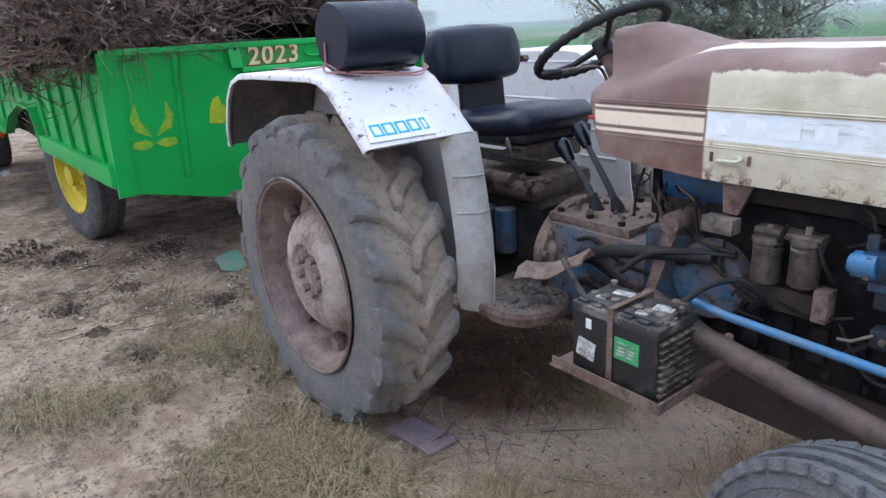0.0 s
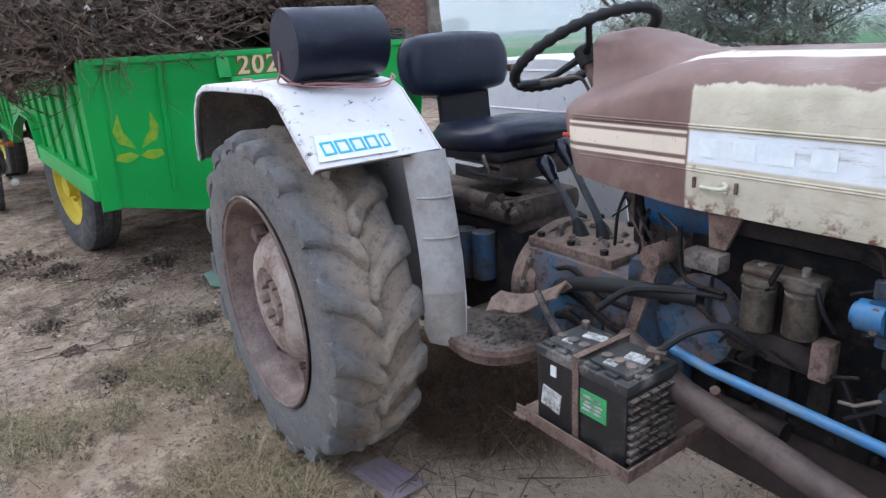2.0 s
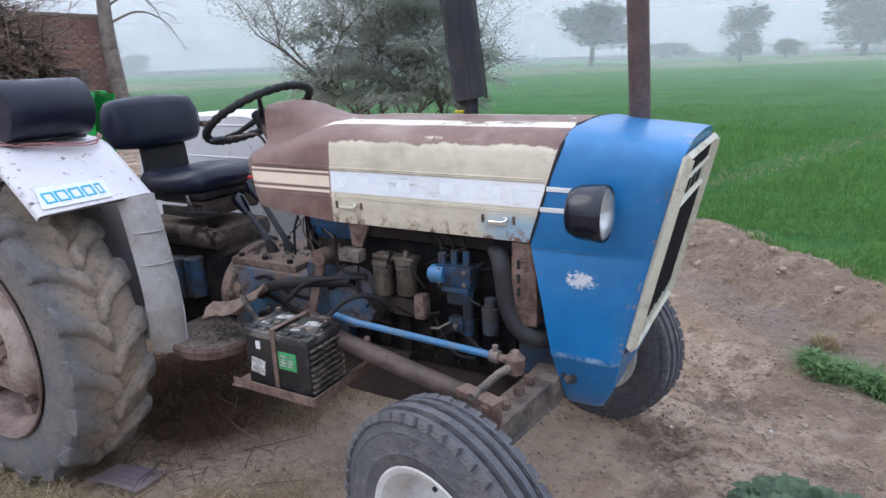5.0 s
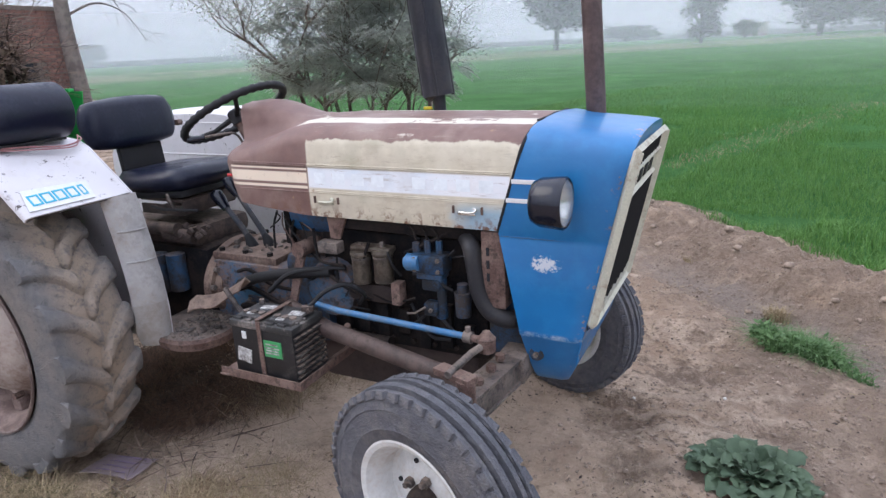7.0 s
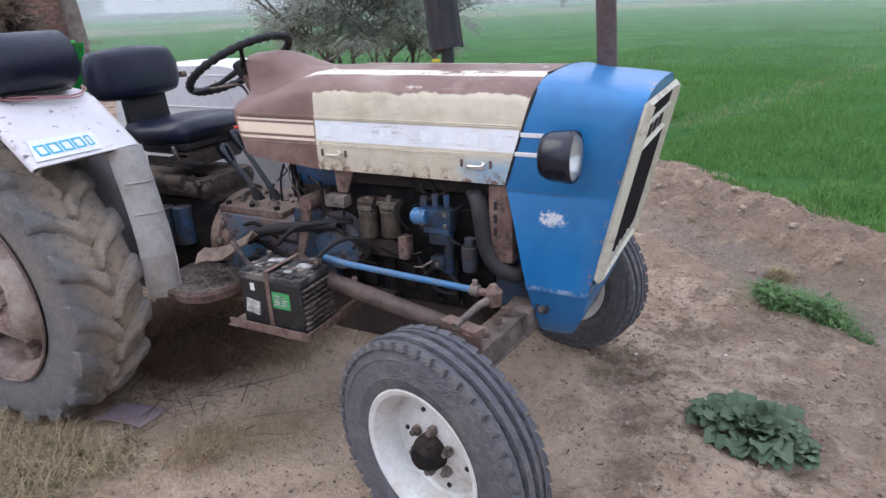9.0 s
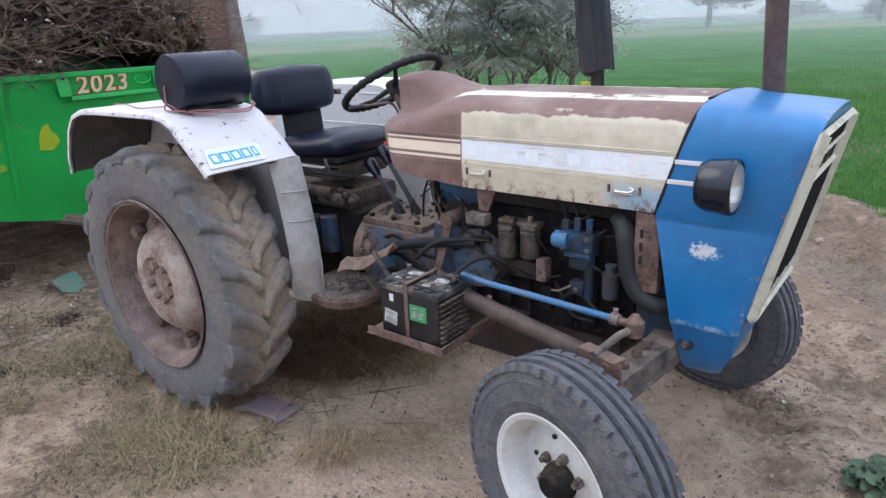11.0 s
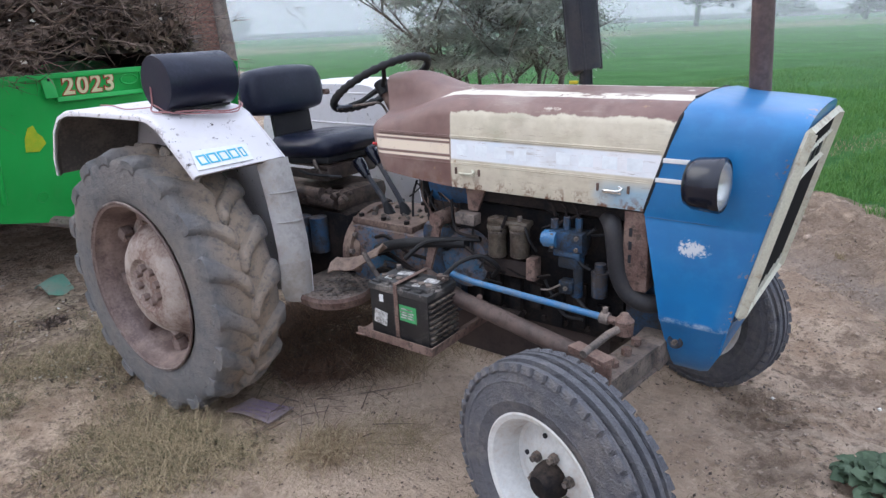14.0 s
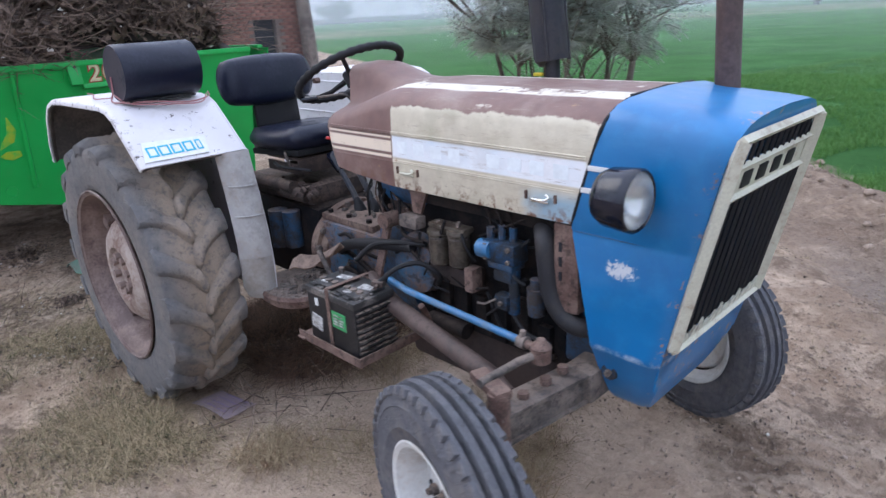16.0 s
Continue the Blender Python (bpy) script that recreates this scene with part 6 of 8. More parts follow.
# ---- cylindrical speaker on the near fender ----
speaker = thing("speaker_box", "black cylindrical speaker box lying on the white fender", "speaker")
DC = V(0.25, 0, 1.453)
bm = bmesh.new()
add_lathe(bm, [(0.0, -0.78), (0.106, -0.78), (0.110, -0.774), (0.110, -0.472), (0.106, -0.466), (0.0, -0.466)], Matrix.Translation(DC), 48)
part("shell", bm, VINYL, speaker, angle=40)
bm = bmesh.new()
add_tube(bm, [(0.30, -0.76, 1.345), (0.30, -0.49, 1.345)], 0.006, 6)
add_tube(bm, [(0.20, -0.76, 1.345), (0.20, -0.49, 1.345)], 0.006, 6)
part("foot", bm, MATT_BLACK, speaker)
bm = bmesh.new()
add_tube(bm, curve([(0.21, -0.783, 1.44), (0.21, -0.787, 1.38), (0.22, -0.80, 1.347), (0.28, -0.78, 1.342), (0.33, -0.68, 1.338), (0.35, -0.54, 1.322), (0.33, -0.45, 1.333), (0.27, -0.42, 1.346)], 6), 0.0035, 6)
add_tube(bm, curve([(0.215, -0.787, 1.37), (0.30, -0.76, 1.338), (0.35, -0.62, 1.322), (0.36, -0.5, 1.316), (0.30, -0.44, 1.342)], 6), 0.003, 6)
add_tube(bm, curve([(0.21, -0.79, 1.36), (0.02, -0.80, 1.347), (-0.25, -0.72, 1.343), (-0.40, -0.70, 1.338)], 6), 0.0028, 6)
part("cable", bm, CABLE_RED, speaker, "thin faded red cable")

# ---- trailer behind the tractor ----
trailer = thing("farm_trailer", "bright green steel farm trailer loaded with dry cotton stalks", "trailer")


def front_x(z):
    return -1.77 - 0.20 * (1.42 - z)


TL, TW, Z0, Z1 = 7.0, 1.09, 0.60, 1.425


def low(y):
    return 0.62 - 0.235 * (min(y, 0.0) + 1.07)


bm = bmesh.new()
ysl = [-TW, -0.8, -0.5, -0.2, 0.1, 0.4, 0.7, 0.93]
add_sheet(bm, [[V(front_x(low(y)), y, low(y)) for y in ysl], [V(front_x(1.0), y, 1.0) for y in ysl], [V(front_x(Z1), y, Z1) for y in ysl]], 0.006)
front = part("front_panel", bm, GREEN, trailer, "green front panel with painted marks")
bm = bmesh.new()
add_box(bm, (front_x(Z1) - 0.005, -0.08, Z1), (0.05, 2.02, 0.035), bevel=0.005)
part("top_rail", bm, GREEN, front)
for y in (-0.70,):
    bm = bmesh.new()
    add_tube(bm, [(front_x(Z1) + 0.012, y, Z1 - 0.02), (front_x(0.66) + 0.012, y, 0.66)], 0.016, 6)
    part("rib", bm, GREEN, front)
bm = bmesh.new()
a, b = V(front_x(Z1) + 0.02, -TW + 0.03, Z1), V(front_x(0.60) + 0.02, -TW + 0.03, 0.60)
add_plate(bm, [a + V(0, -0.05, 0), a + V(0, 0.05, 0), b + V(0, 0.05, 0), b + V(0, -0.05, 0)], 0.04, (1, 0, 0.3))
part("corner_post", bm, GREEN, trailer)
for y in (-0.345, 0.30):
    bm = bmesh.new()
    add_box(bm, (front_x(1.35) + 0.02, y, 1.365), (0.03, 0.075, 0.15), (0, -11, 0), 0.004)
    bracket = part("bracket", bm, GREEN, front)
    for dz in (0.04, -0.045):
        hexes("bolt_hole", [(front_x(1.365 + dz) + 0.034, y, 1.365 + dz)], (1, 0, 0), 0.010, 0.004, DARK, bracket)
bm = bmesh.new()
add_box(bm, (front_x(1.27) + 0.022, -0.02, 1.275), (0.05, 0.58, 0.03), (0, -11, 0), 0.004)
part("cross_bar", bm, GREEN, front)
bm = bmesh.new()
add_tube(bm, [(front_x(1.36) + 0.015 + 0.002, 0.185 + 0.06 * math.cos(a), 1.365 + 0.032 * math.sin(a)) for a in np.linspace(0, 2 * math.pi, 20)], 0.006, 6)
part("ring", bm, GREEN, front)


MAP_YELLOW = worn("yellow_mark", (0.50, 0.56, 0.02), (0.30, 0.48, 0.03), 0.5, 0.0, 0.4, 30)


def painted(name, outline, material, y, z, out=0.010):
    bm_ = bmesh.new()
    nrm = V(1, 0, -0.20).normalized()
    add_plate(bm_, [V(front_x(z + v), y + u, z + v) + nrm * out for u, v in outline], 0.002, nrm)
    return part(name, bm_, material, front)


painted("painted_mark", [(-0.056, -0.085), (0.025, -0.093), (0.072, -0.045), (0.056, 0.0), (0.028, 0.026), (0.010, 0.078), (-0.025, 0.063), (-0.05, 0.0)], MAP_YELLOW, -0.475, 1.06)
for s in (-1, 1):
    painted("painted_mark", [(s * 0.015, -0.06), (s * 0.10, -0.02), (s * 0.125, 0.05), (s * 0.085, 0.145), (s * 0.07, 0.04), (s * 0.03, -0.02)], STENCIL, -0.865, 1.0)
    painted("painted_mark", [(s * 0.005, -0.10), (s * 0.05, -0.075), (s * 0.12, -0.08), (s * 0.13, -0.115), (s * 0.07, -0.135), (s * 0.03, -0.12)], STENCIL, -0.865, 1.0)
for y, z in ((-0.84, 0.66), (-0.47, 0.66)):
    bm = bmesh.new()
    add_tube(bm, [(front_x(z + 0.035 * math.sin(a)) + 0.006, y + 0.035 * math.cos(a), z + 0.035 * math.sin(a)) for a in np.linspace(0, 2 * math.pi, 20)], 0.004, 6)
    part("plugged_hole", bm, GREEN, front)


def lettering(text, size, material, m, parent, extrude=0.002, grow=0.0):
    cu = bpy.data.curves.new("year_number", "FONT")
    cu.body, cu.size, cu.extrude, cu.offset = text, size, extrude, grow
    cu.align_x, cu.align_y = "CENTER", "CENTER"
    cu.space_character = 1.15
    tmp = new("year_number", cu)
    me = bpy.data.meshes.new_from_object(tmp.evaluated_get(bpy.context.evaluated_depsgraph_get()))
    bpy.data.objects.remove(tmp)
    me.materials.clear()
    me.materials.append(material)
    ob = new("year_number", me)
    ob.parent = parent
    ob.matrix_local = m
    return ob


turn = Matrix(((0, 0.20, 1, 0), (1, 0, 0, 0), (0, 1, -0.20, 0), (0, 0, 0, 1)))
for text, size, material, out, grow in (("2023", 0.155, RED_PRINT, 0.008, 0.009), ("2023", 0.155, CREAM_PRINT, 0.012, 0.0025)):
    lettering(text, size, material, Matrix.Translation((front_x(1.35) + out, -0.085, 1.352)) @ turn, front, 0.002, grow)
# side panels with ribs
XB = -1.80 - TL
for s in (-1, 1):
    bm = bmesh.new()
    arch = [(-3.76, 0.72), (-3.78, 0.90), (-3.87, 1.03), (-4.3, 1.05), (-4.9, 0.92), (-5.35, 0.72)]
    add_plate(bm, [(front_x(Z1), s * TW, Z1), (front_x(0.64), s * TW, 0.64), (-2.2, s * TW, 0.70), *((x, s * TW, z) for x, z in arch), (XB, s * TW, 0.70), (XB, s * TW, Z1)], 0.006, (0, s, 0))
    side = part("side_panel", bm, GREEN, trailer)
    bm = bmesh.new()
    add_sheet(bm, [[V(x, s * (TW + 0.06), z), V(x, s * (TW - 0.02), z)] for x, z in arch], 0.02)
    part("wheel_arch", bm, GREEN, side, "pale green wheel arch trim")
    # added black panel stands for the shadowy dark inside the arch
    box_part("arch_dark_panel", (-4.55, s * (TW - 0.10), 0.90), (1.66, 0.04, 0.34), MATT_BLACK, side, bevel=0.01, label="black panel put in for the dark inside the arch")
    for k in range(18):
        x = -2.12 - 0.37 * k
        foot = 1.08 if -5.35 < x < -3.76 else 0.76
        bm = bmesh.new()
        add_box(bm, (x, s * (TW + 0.012), (foot + 1.42) / 2), (0.024, 0.022, 1.42 - foot), bevel=0.005)
        part("rib", bm, GREEN, side)
    bm = bmesh.new()
    add_box(bm, (-2.84, s * (TW + 0.02), 0.745), (1.84, 0.06, 0.125), (0, 1.2, 0), bevel=0.006)
    add_box(bm, ((XB - 5.35) / 2, s * (TW + 0.02), 0.76), (abs(XB + 5.35), 0.06, 0.12), bevel=0.006)
    add_box(bm, ((XB - 1.9) / 2, s * (TW + 0.012), Z1), (TL - 0.1, 0.05, 0.04), bevel=0.006)
    part("side_rail", bm, GREEN, side, "lighter green side rail")
    # the body stands a little askew behind the tractor
    pivot = V(-1.9, s * TW, 0)
    side.matrix_world = Matrix.Translation(pivot) @ Matrix.Rotation(radians(3.5), 4, "Z") @ Matrix.Translation(-pivot)
bm = bmesh.new()
add_box(bm, ((XB - 2.0) / 2, 0, 0.60), (TL - 0.3, 2.12, 0.05), bevel=0.01)
part("bed", bm, IRON, trailer)
bm = bmesh.new()
add_box(bm, (XB, 0, 1.02), (0.02, 2 * TW, 0.8), bevel=0.005)
part("tailboard", bm, GREEN, trailer)
bm = bmesh.new()
for s in (-1, 1):
    add_tube(bm, [(-2.3, s * 0.55, 0.48), (-1.1, s * 0.10, 0.46), (-0.75, 0.0, 0.46)], 0.04, 8)
add_box(bm, (-5.4, -0.4, 0.52), (6.3, 0.10, 0.14), bevel=0.01)
add_box(bm, (-5.4, 0.4, 0.52), (6.3, 0.10, 0.14), bevel=0.01)
add_tube(bm, [(-8.2, -1.30, 0.515), (-8.2, 0.5, 0.515)], 0.05, 12)
add_tube(bm, [(-3.50, -1.0, 0.515), (-3.2, 0.93, 0.515)], 0.05, 12)
part("chassis", bm, IRON, trailer, "dark iron chassis and drawbar")
for s, wx, wy, steer in ((-1, -3.50, 1.045, 10), (1, -3.2, 0.93, 10), (-1, -8.2, 1.30, 3.5), (1, -8.2, 0.5, 3.5)):
    bm = bmesh.new()
    at = Matrix.Translation((wx, s * wy, 0.515)) @ Matrix.Rotation(radians(steer), 4, "Z") @ Matrix.Diagonal((1.1, 1.0, 1.1, 1.0))
    e = 0.115
    half = [(0.265, e * 0.8), (0.31, e * 0.95), (0.38, e), (0.44, e * 0.93), (0.465, e * 0.75), (0.469, e * 0.4), (0.460, e * 0.37), (0.460, e * 0.32), (0.471, e * 0.28), (0.473, 0.05 * e)]
    add_lathe(bm, half + [(r, -a) for r, a in reversed(half)], at, 56, closed=True)
    tyre = part("tyre", bm, TRAILER_RUBBER, trailer, "black trailer tyre")
    bm = bmesh.new()
    add_lathe(bm, [(r, s * a) for r, a in ((0.268, e * 0.8), (0.272, e * 0.88), (0.255, e * 0.86), (0.235, e * 0.3), (0.20, e * 0.1), (0.12, e * 0.35), (0.075, e * 0.5), (0.07, e * 0.95), (0.0, e * 1.0))], at, 40)
    rim = part("rim", bm, YELLOW, tyre, "yellow painted wheel rim")
    hexes("wheel_nut", [at @ V(0.10 * math.cos(a), s * e * 0.4, 0.10 * math.sin(a)) for a in [2 * math.pi * k / 8 for k in range(8)]], at.to_3x3() @ V(0, s, 0), 0.014, 0.03, YELLOW, rim)

# ---- heap of cotton stalks on the trailer ----
def heap(x, y):
    """Height of the heap's top."""
    u = min(max((-1.75 - x) / 0.9, 0), 1)
    v = 1 - min(abs(y) / (1.25 + 0.2 * u * (y < 0)), 1) ** 3
    return 1.44 + (0.10 + 1.25 * u ** 0.6) * v * (0.85 + 0.2 * noise.noise((x * 1.2, y * 1.2, 7))) - 0.6 * max(0, y - 0.25) * u


rnd = random.Random(21)
# near-black sheet under the stalks; its colour is the shade in the gaps
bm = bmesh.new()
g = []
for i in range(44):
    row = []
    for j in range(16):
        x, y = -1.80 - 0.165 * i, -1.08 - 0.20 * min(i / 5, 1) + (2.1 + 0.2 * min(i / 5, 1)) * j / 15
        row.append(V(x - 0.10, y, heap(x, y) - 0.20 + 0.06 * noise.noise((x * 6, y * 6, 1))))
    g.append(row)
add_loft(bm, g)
load = part("stalk_heap", bm, HEAP_GAP_SHADE, None, kind="stuff")
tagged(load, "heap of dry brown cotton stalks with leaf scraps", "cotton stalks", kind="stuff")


def twigs(name, n, rnd, where, length, radius, material, parent, bend=0.25, branch=2, label=""):
    vs, fs = [], []

    def stick(p, d, ln, r, sub):
        pts = [p]
        dd = d.copy()
        for q in range(3):
            dd = (dd + V(rnd.uniform(-1, 1), rnd.uniform(-1, 1), rnd.uniform(-1, 1)) * bend).normalized()
            pts.append(pts[-1] + dd * ln / 3)
        a, b = frame_of(d)
        base = len(vs)
        for q, pt in enumerate(pts):
            rr = r * (1 - 0.27 * q)
            for k in range(3):
                c, s_ = math.cos(2.094 * k), math.sin(2.094 * k)
                vs.append(pt + a * rr * c + b * rr * s_)
        for q in range(3):
            for k in range(3):
                fs.append((base + q * 3 + k, base + q * 3 + (k + 1) % 3, base + q * 3 + 3 + (k + 1) % 3, base + q * 3 + 3 + k))
        if sub:
            for _ in range(branch):
                t = rnd.choice(pts[1:])
                side_ = (dd + V(rnd.uniform(-1, 1), rnd.uniform(-1, 1), rnd.uniform(-0.6, 1)) * 0.9).normalized()
                stick(t, side_, ln * rnd.uniform(0.3, 0.6), r * 0.6, sub - 1)

    for _ in range(n):
        p, d = where(rnd)
        stick(p, d, length * rnd.uniform(0.5, 1.3), radius * rnd.uniform(0.6, 1.4), 1)
    me = bpy.data.meshes.new(name)
    me.from_pydata([tuple(v) for v in vs], [], fs)
    me.materials.append(material)
    ob = new(name, me)
    ob.parent = parent
    ob["kind"] = "stuff"
    if label:
        ob["label"] = label
    return ob


def on_heap(r):
    x = -1.84 - (0.75 * r.random() if r.random() < 0.45 else 6.8 * r.random())
    y = r.uniform(-1.12 - (0.28 if x < -2.3 else 0) - 0.05 * max(0, -2.3 - x), 0.75)
    p = V(x, y, heap(x, y) - 0.24 + 0.28 * r.random())
    d = V(r.uniform(-1, 0.5), r.uniform(-0.6, 1) * 1.2, r.uniform(-0.25, 0.30)).normalized()
    if x > -2.3:
        p.z = max(1.44 + 0.10 * r.random(), p.z - 0.06)
        d.z = abs(d.z) * 0.6
    return p, d


def heap_edge(r):
    y = -1.12 + 0.75 * r.random() ** 1.7
    if r.random() < 0.5:
        p = V(-1.78 - 0.2 * r.random(), y, 1.45 + 0.2 * r.random())
        d = V(r.uniform(-0.3, 0.8), r.uniform(-1, 1), r.uniform(-0.5, 0.25)).normalized()
    else:
        p = V(-1.85 - 5.5 * r.random() ** 1.5, -1.06 - 0.22 * r.random(), 1.36 + 0.30 * r.random())
        p.y += 0.061 * (p.x + 1.9)
        d = V(r.uniform(-1, 1), r.uniform(-0.8, 0.3), r.uniform(-0.7, 0.3)).normalized()
    return p, d


twigs("stalks", 4400, rnd, on_heap, 0.42, 0.0062, TWIG, load, 0.42, 3, "tangled dry stalks")
twigs("edge_stalks", 900, rnd, heap_edge, 0.26, 0.0040, TWIG, load, 0.3, 2, "stalks hanging over the edge")


def scatter(name, n, rnd, where, size, material, parent, label="", curl=0.4, slim=0.55, category=""):
    """Many small bent leaves in one mesh."""
    vs, fs = [], []
    for _ in range(n):
        p, up = where(rnd)
        s_ = size * rnd.uniform(0.5, 1.4)
        a = V(rnd.uniform(-1, 1), rnd.uniform(-1, 1), rnd.uniform(-1, 1)).normalized()
        a = (a - up * a.dot(up) * 0.6).normalized()
        b = a.cross(up)
        b = b.normalized() if b.length > 1e-3 else V(0, 0, 1)
        c = a.cross(b)
        base = len(vs)
        vs += [p - a * s_ * 0.5, p + b * s_ * slim * 0.5 + c * s_ * curl * 0.2, p + a * s_ * 0.5 + c * s_ * curl * 0.1, p - b * s_ * slim * 0.5 + c * s_ * curl * 0.2]
        fs.append((base, base + 1, base + 2, base + 3))
    me = bpy.data.meshes.new(name)
    me.from_pydata([tuple(v) for v in vs], [], fs)
    me.materials.append(material)
    ob = new(name, me)
    ob.parent = parent
    ob["kind"] = "stuff"
    if label:
        ob["label"] = label
    if category:
        ob["category"] = category
    return ob


def heap_leaf(r):
    p, d = on_heap(r) if r.random() < 0.75 else heap_edge(r)
    return p + V(0.03 * r.random(), 0, r.uniform(-0.02, 0.07)), V(r.uniform(-1, 1), r.uniform(-1, 1), r.uniform(-1, 1)).normalized()


scatter("leaf_scraps", 26000, rnd, heap_leaf, 0.075, HUSK, load, "dry brown leaf scraps", 1.2, 0.6)
scatter("cotton_tufts", 700, rnd, heap_leaf, 0.035, COTTON, load, "white cotton tufts", 1.5, 0.9)

# ---- plants and litter on the ground ----
def blades(name, n, rnd, where, height, width, material, label, category, lean=0.5):
    vs, fs = [], []
    for _ in range(n):
        x, y, k = where(rnd)
        h = height * k * rnd.uniform(0.5, 1.3)
        a = rnd.uniform(0, 2 * math.pi)
        d = V(math.cos(a), math.sin(a), 0)
        w = V(-d.y, d.x, 0) * width * 0.5
        p = V(x, y, bund(x, y) - 0.004)
        l = lean * rnd.uniform(0.2, 1.4)
        base = len(vs)
        vs += [p - w, p + w, p + d * h * l * 0.4 + V(0, 0, h * 0.6) + w * 0.7, p + d * h * l * 0.4 + V(0, 0, h * 0.6) - w * 0.7, p + d * h * l + V(0, 0, h * (1 - 0.3 * l))]
        fs += [(base, base + 1, base + 2, base + 3), (base + 3, base + 2, base + 4)]
    me = bpy.data.meshes.new(name)
    me.from_pydata([tuple(v) for v in vs], [], fs)
    me.materials.append(material)
    return tagged(new(name, me), label, category, kind="stuff")


rnd = random.Random(33)


def patch(r, spots):
    while True:
        x0, y0, rad, k = r.choice(spots)
        a, d = r.uniform(0, 6.283), rad * math.sqrt(r.random())
        x, y = x0 + d * math.cos(a), y0 + d * math.sin(a)
        if noise.noise((x * 2.2, y * 2.2, 9)) + 0.7 * noise.noise((x * 7, y * 7, 3)) + 0.5 * noise.noise((x * 21, y * 21, 5)) + r.uniform(-0.35, 0.35) > -0.1 + 0.6 * (d / rad) - 0.08:
            return x, y, k


SHORT = [(-0.1, -1.0, 0.38, 1), (0.3, -1.08, 0.36, 1), (0.55, -1.0, 0.30, 0.9), (-0.9, -1.85, 0.45, 0.9), (-0.55, -1.65, 0.35, 0.9), (-0.95, -1.2, 0.35, 0.9), (-0.55, -1.05, 0.35, 1), (-1.1, -0.85, 0.35, 0.8), (0.25, -0.95, 0.28, 1.2), (0.3, -1.35, 0.3, 0.9)]
WIDE = [(0.95, -0.95, 0.32, 0.8), (-0.9, -0.8, 0.5, 0.8), (0.6, -1.35, 0.5, 0.8), (-1.6, -1.0, 0.6, 0.8), (1.15, -0.6, 0.25, 0.6), (-0.3, -1.3, 0.8, 0.7)]
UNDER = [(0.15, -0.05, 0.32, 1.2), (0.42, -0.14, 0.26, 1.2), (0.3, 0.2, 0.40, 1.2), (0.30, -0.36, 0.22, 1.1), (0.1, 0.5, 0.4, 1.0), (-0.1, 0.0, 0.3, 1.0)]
LOOSE = [(0.72, 0.05, 0.28, 1.0), (1.08, 0.42, 0.35, 1.0), (1.45, 0.1, 0.4, 0.8), (1.75, -0.15, 0.25, 0.7), (1.02, -0.78, 0.18, 0.8)]
blades("short_grass", 3600, rnd, lambda r: patch(r, SHORT), 0.070, 0.0028, GRASS, "sparse trodden green grass on bare earth", "grass", 2.3)
blades("dry_grass", 5600, rnd, lambda r: patch(r, SHORT + WIDE), 0.105, 0.0022, STRAW, "dry straw-coloured grass in patches", "grass", 2.6)
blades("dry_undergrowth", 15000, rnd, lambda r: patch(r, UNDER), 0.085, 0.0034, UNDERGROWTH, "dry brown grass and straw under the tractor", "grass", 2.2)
blades("brown_straw", 2400, rnd, lambda r: patch(r, LOOSE), 0.075, 0.0030, BROWN_STRAW, "brown trampled grass behind the battery tray", "grass", 2.4)
blades("loose_straw", 2600, rnd, lambda r: patch(r, LOOSE), 0.10, 0.0026, STRAW, "pale straw stems among the dark undergrowth", "straw", 2.4)


def litter(r):
    x, y, _ = patch(r, UNDER if r.random() < 0.6 else SHORT + [(-1.9, -0.9, 0.7, 1), (-1.6, -0.4, 0.6, 1), (-2.4, -1.4, 0.8, 1), (-3.6, -1.55, 0.6, 1), (-2.9, -0.75, 0.6, 1)])
    return V(x, y, bund(x, y) + 0.008), V(0, 0, 1)


scatter("leaf_litter", 9000, rnd, litter, 0.028, HUSK, None, "scattered dry leaves and straw on earth", 0.6, 0.5, "leaf litter")


def ground_twig(r):
    x, y, _ = patch(r, [(-1.6, -0.7, 0.9, 1), (-2.2, -1.3, 0.8, 1), (-1.2, -1.1, 0.5, 1), (0.6, -0.5, 0.5, 1), (-2.9, -1.3, 0.5, 1)])
    return V(x, y, bund(x, y) + 0.012), V(r.uniform(-1, 1), r.uniform(-1, 1), r.uniform(-0.02, 0.12)).normalized()


CLUMPS = [(-0.98, -1.32, 0.07), (-0.66, -0.99, 0.05), (-1.92, -1.52, 0.09), (-1.39, -0.78, 0.08), (-2.05, -1.15, 0.07), (-1.45, -1.45, 0.05), (-2.7, -0.75, 0.16), (-3.4, -1.6, 0.25), (-3.0, -1.35, 0.15)]


def clump_leaf(r):
    x0, y0, w = r.choice(CLUMPS)
    x, y = x0 + r.gauss(0, 0.5 * w), y0 + r.gauss(0, 0.5 * w)
    lift = 0.5 * w * math.exp(-((x - x0) ** 2 + (y - y0) ** 2) / (0.4 * w * w)) * r.random()
    return V(x, y, bund(x, y) + 0.006 + lift), V(r.uniform(-1, 1), r.uniform(-1, 1), 1).normalized()


scatter("leaf_clumps", 1900, rnd, clump_leaf, 0.034, HUSK, None, "dark clumps of dead leaves on the earth", 1.4, 0.6, "leaf litter")


def near_trailer(r):
    x, y, _ = patch(r, [(-1.3, -0.8, 0.5, 1), (-2.2, -1.1, 0.8, 1), (-2.9, -1.2, 0.6, 1), (-0.6, -0.95, 0.3, 1)])
    return V(x, y, bund(x, y) + 0.008), V(0, 0, 1)


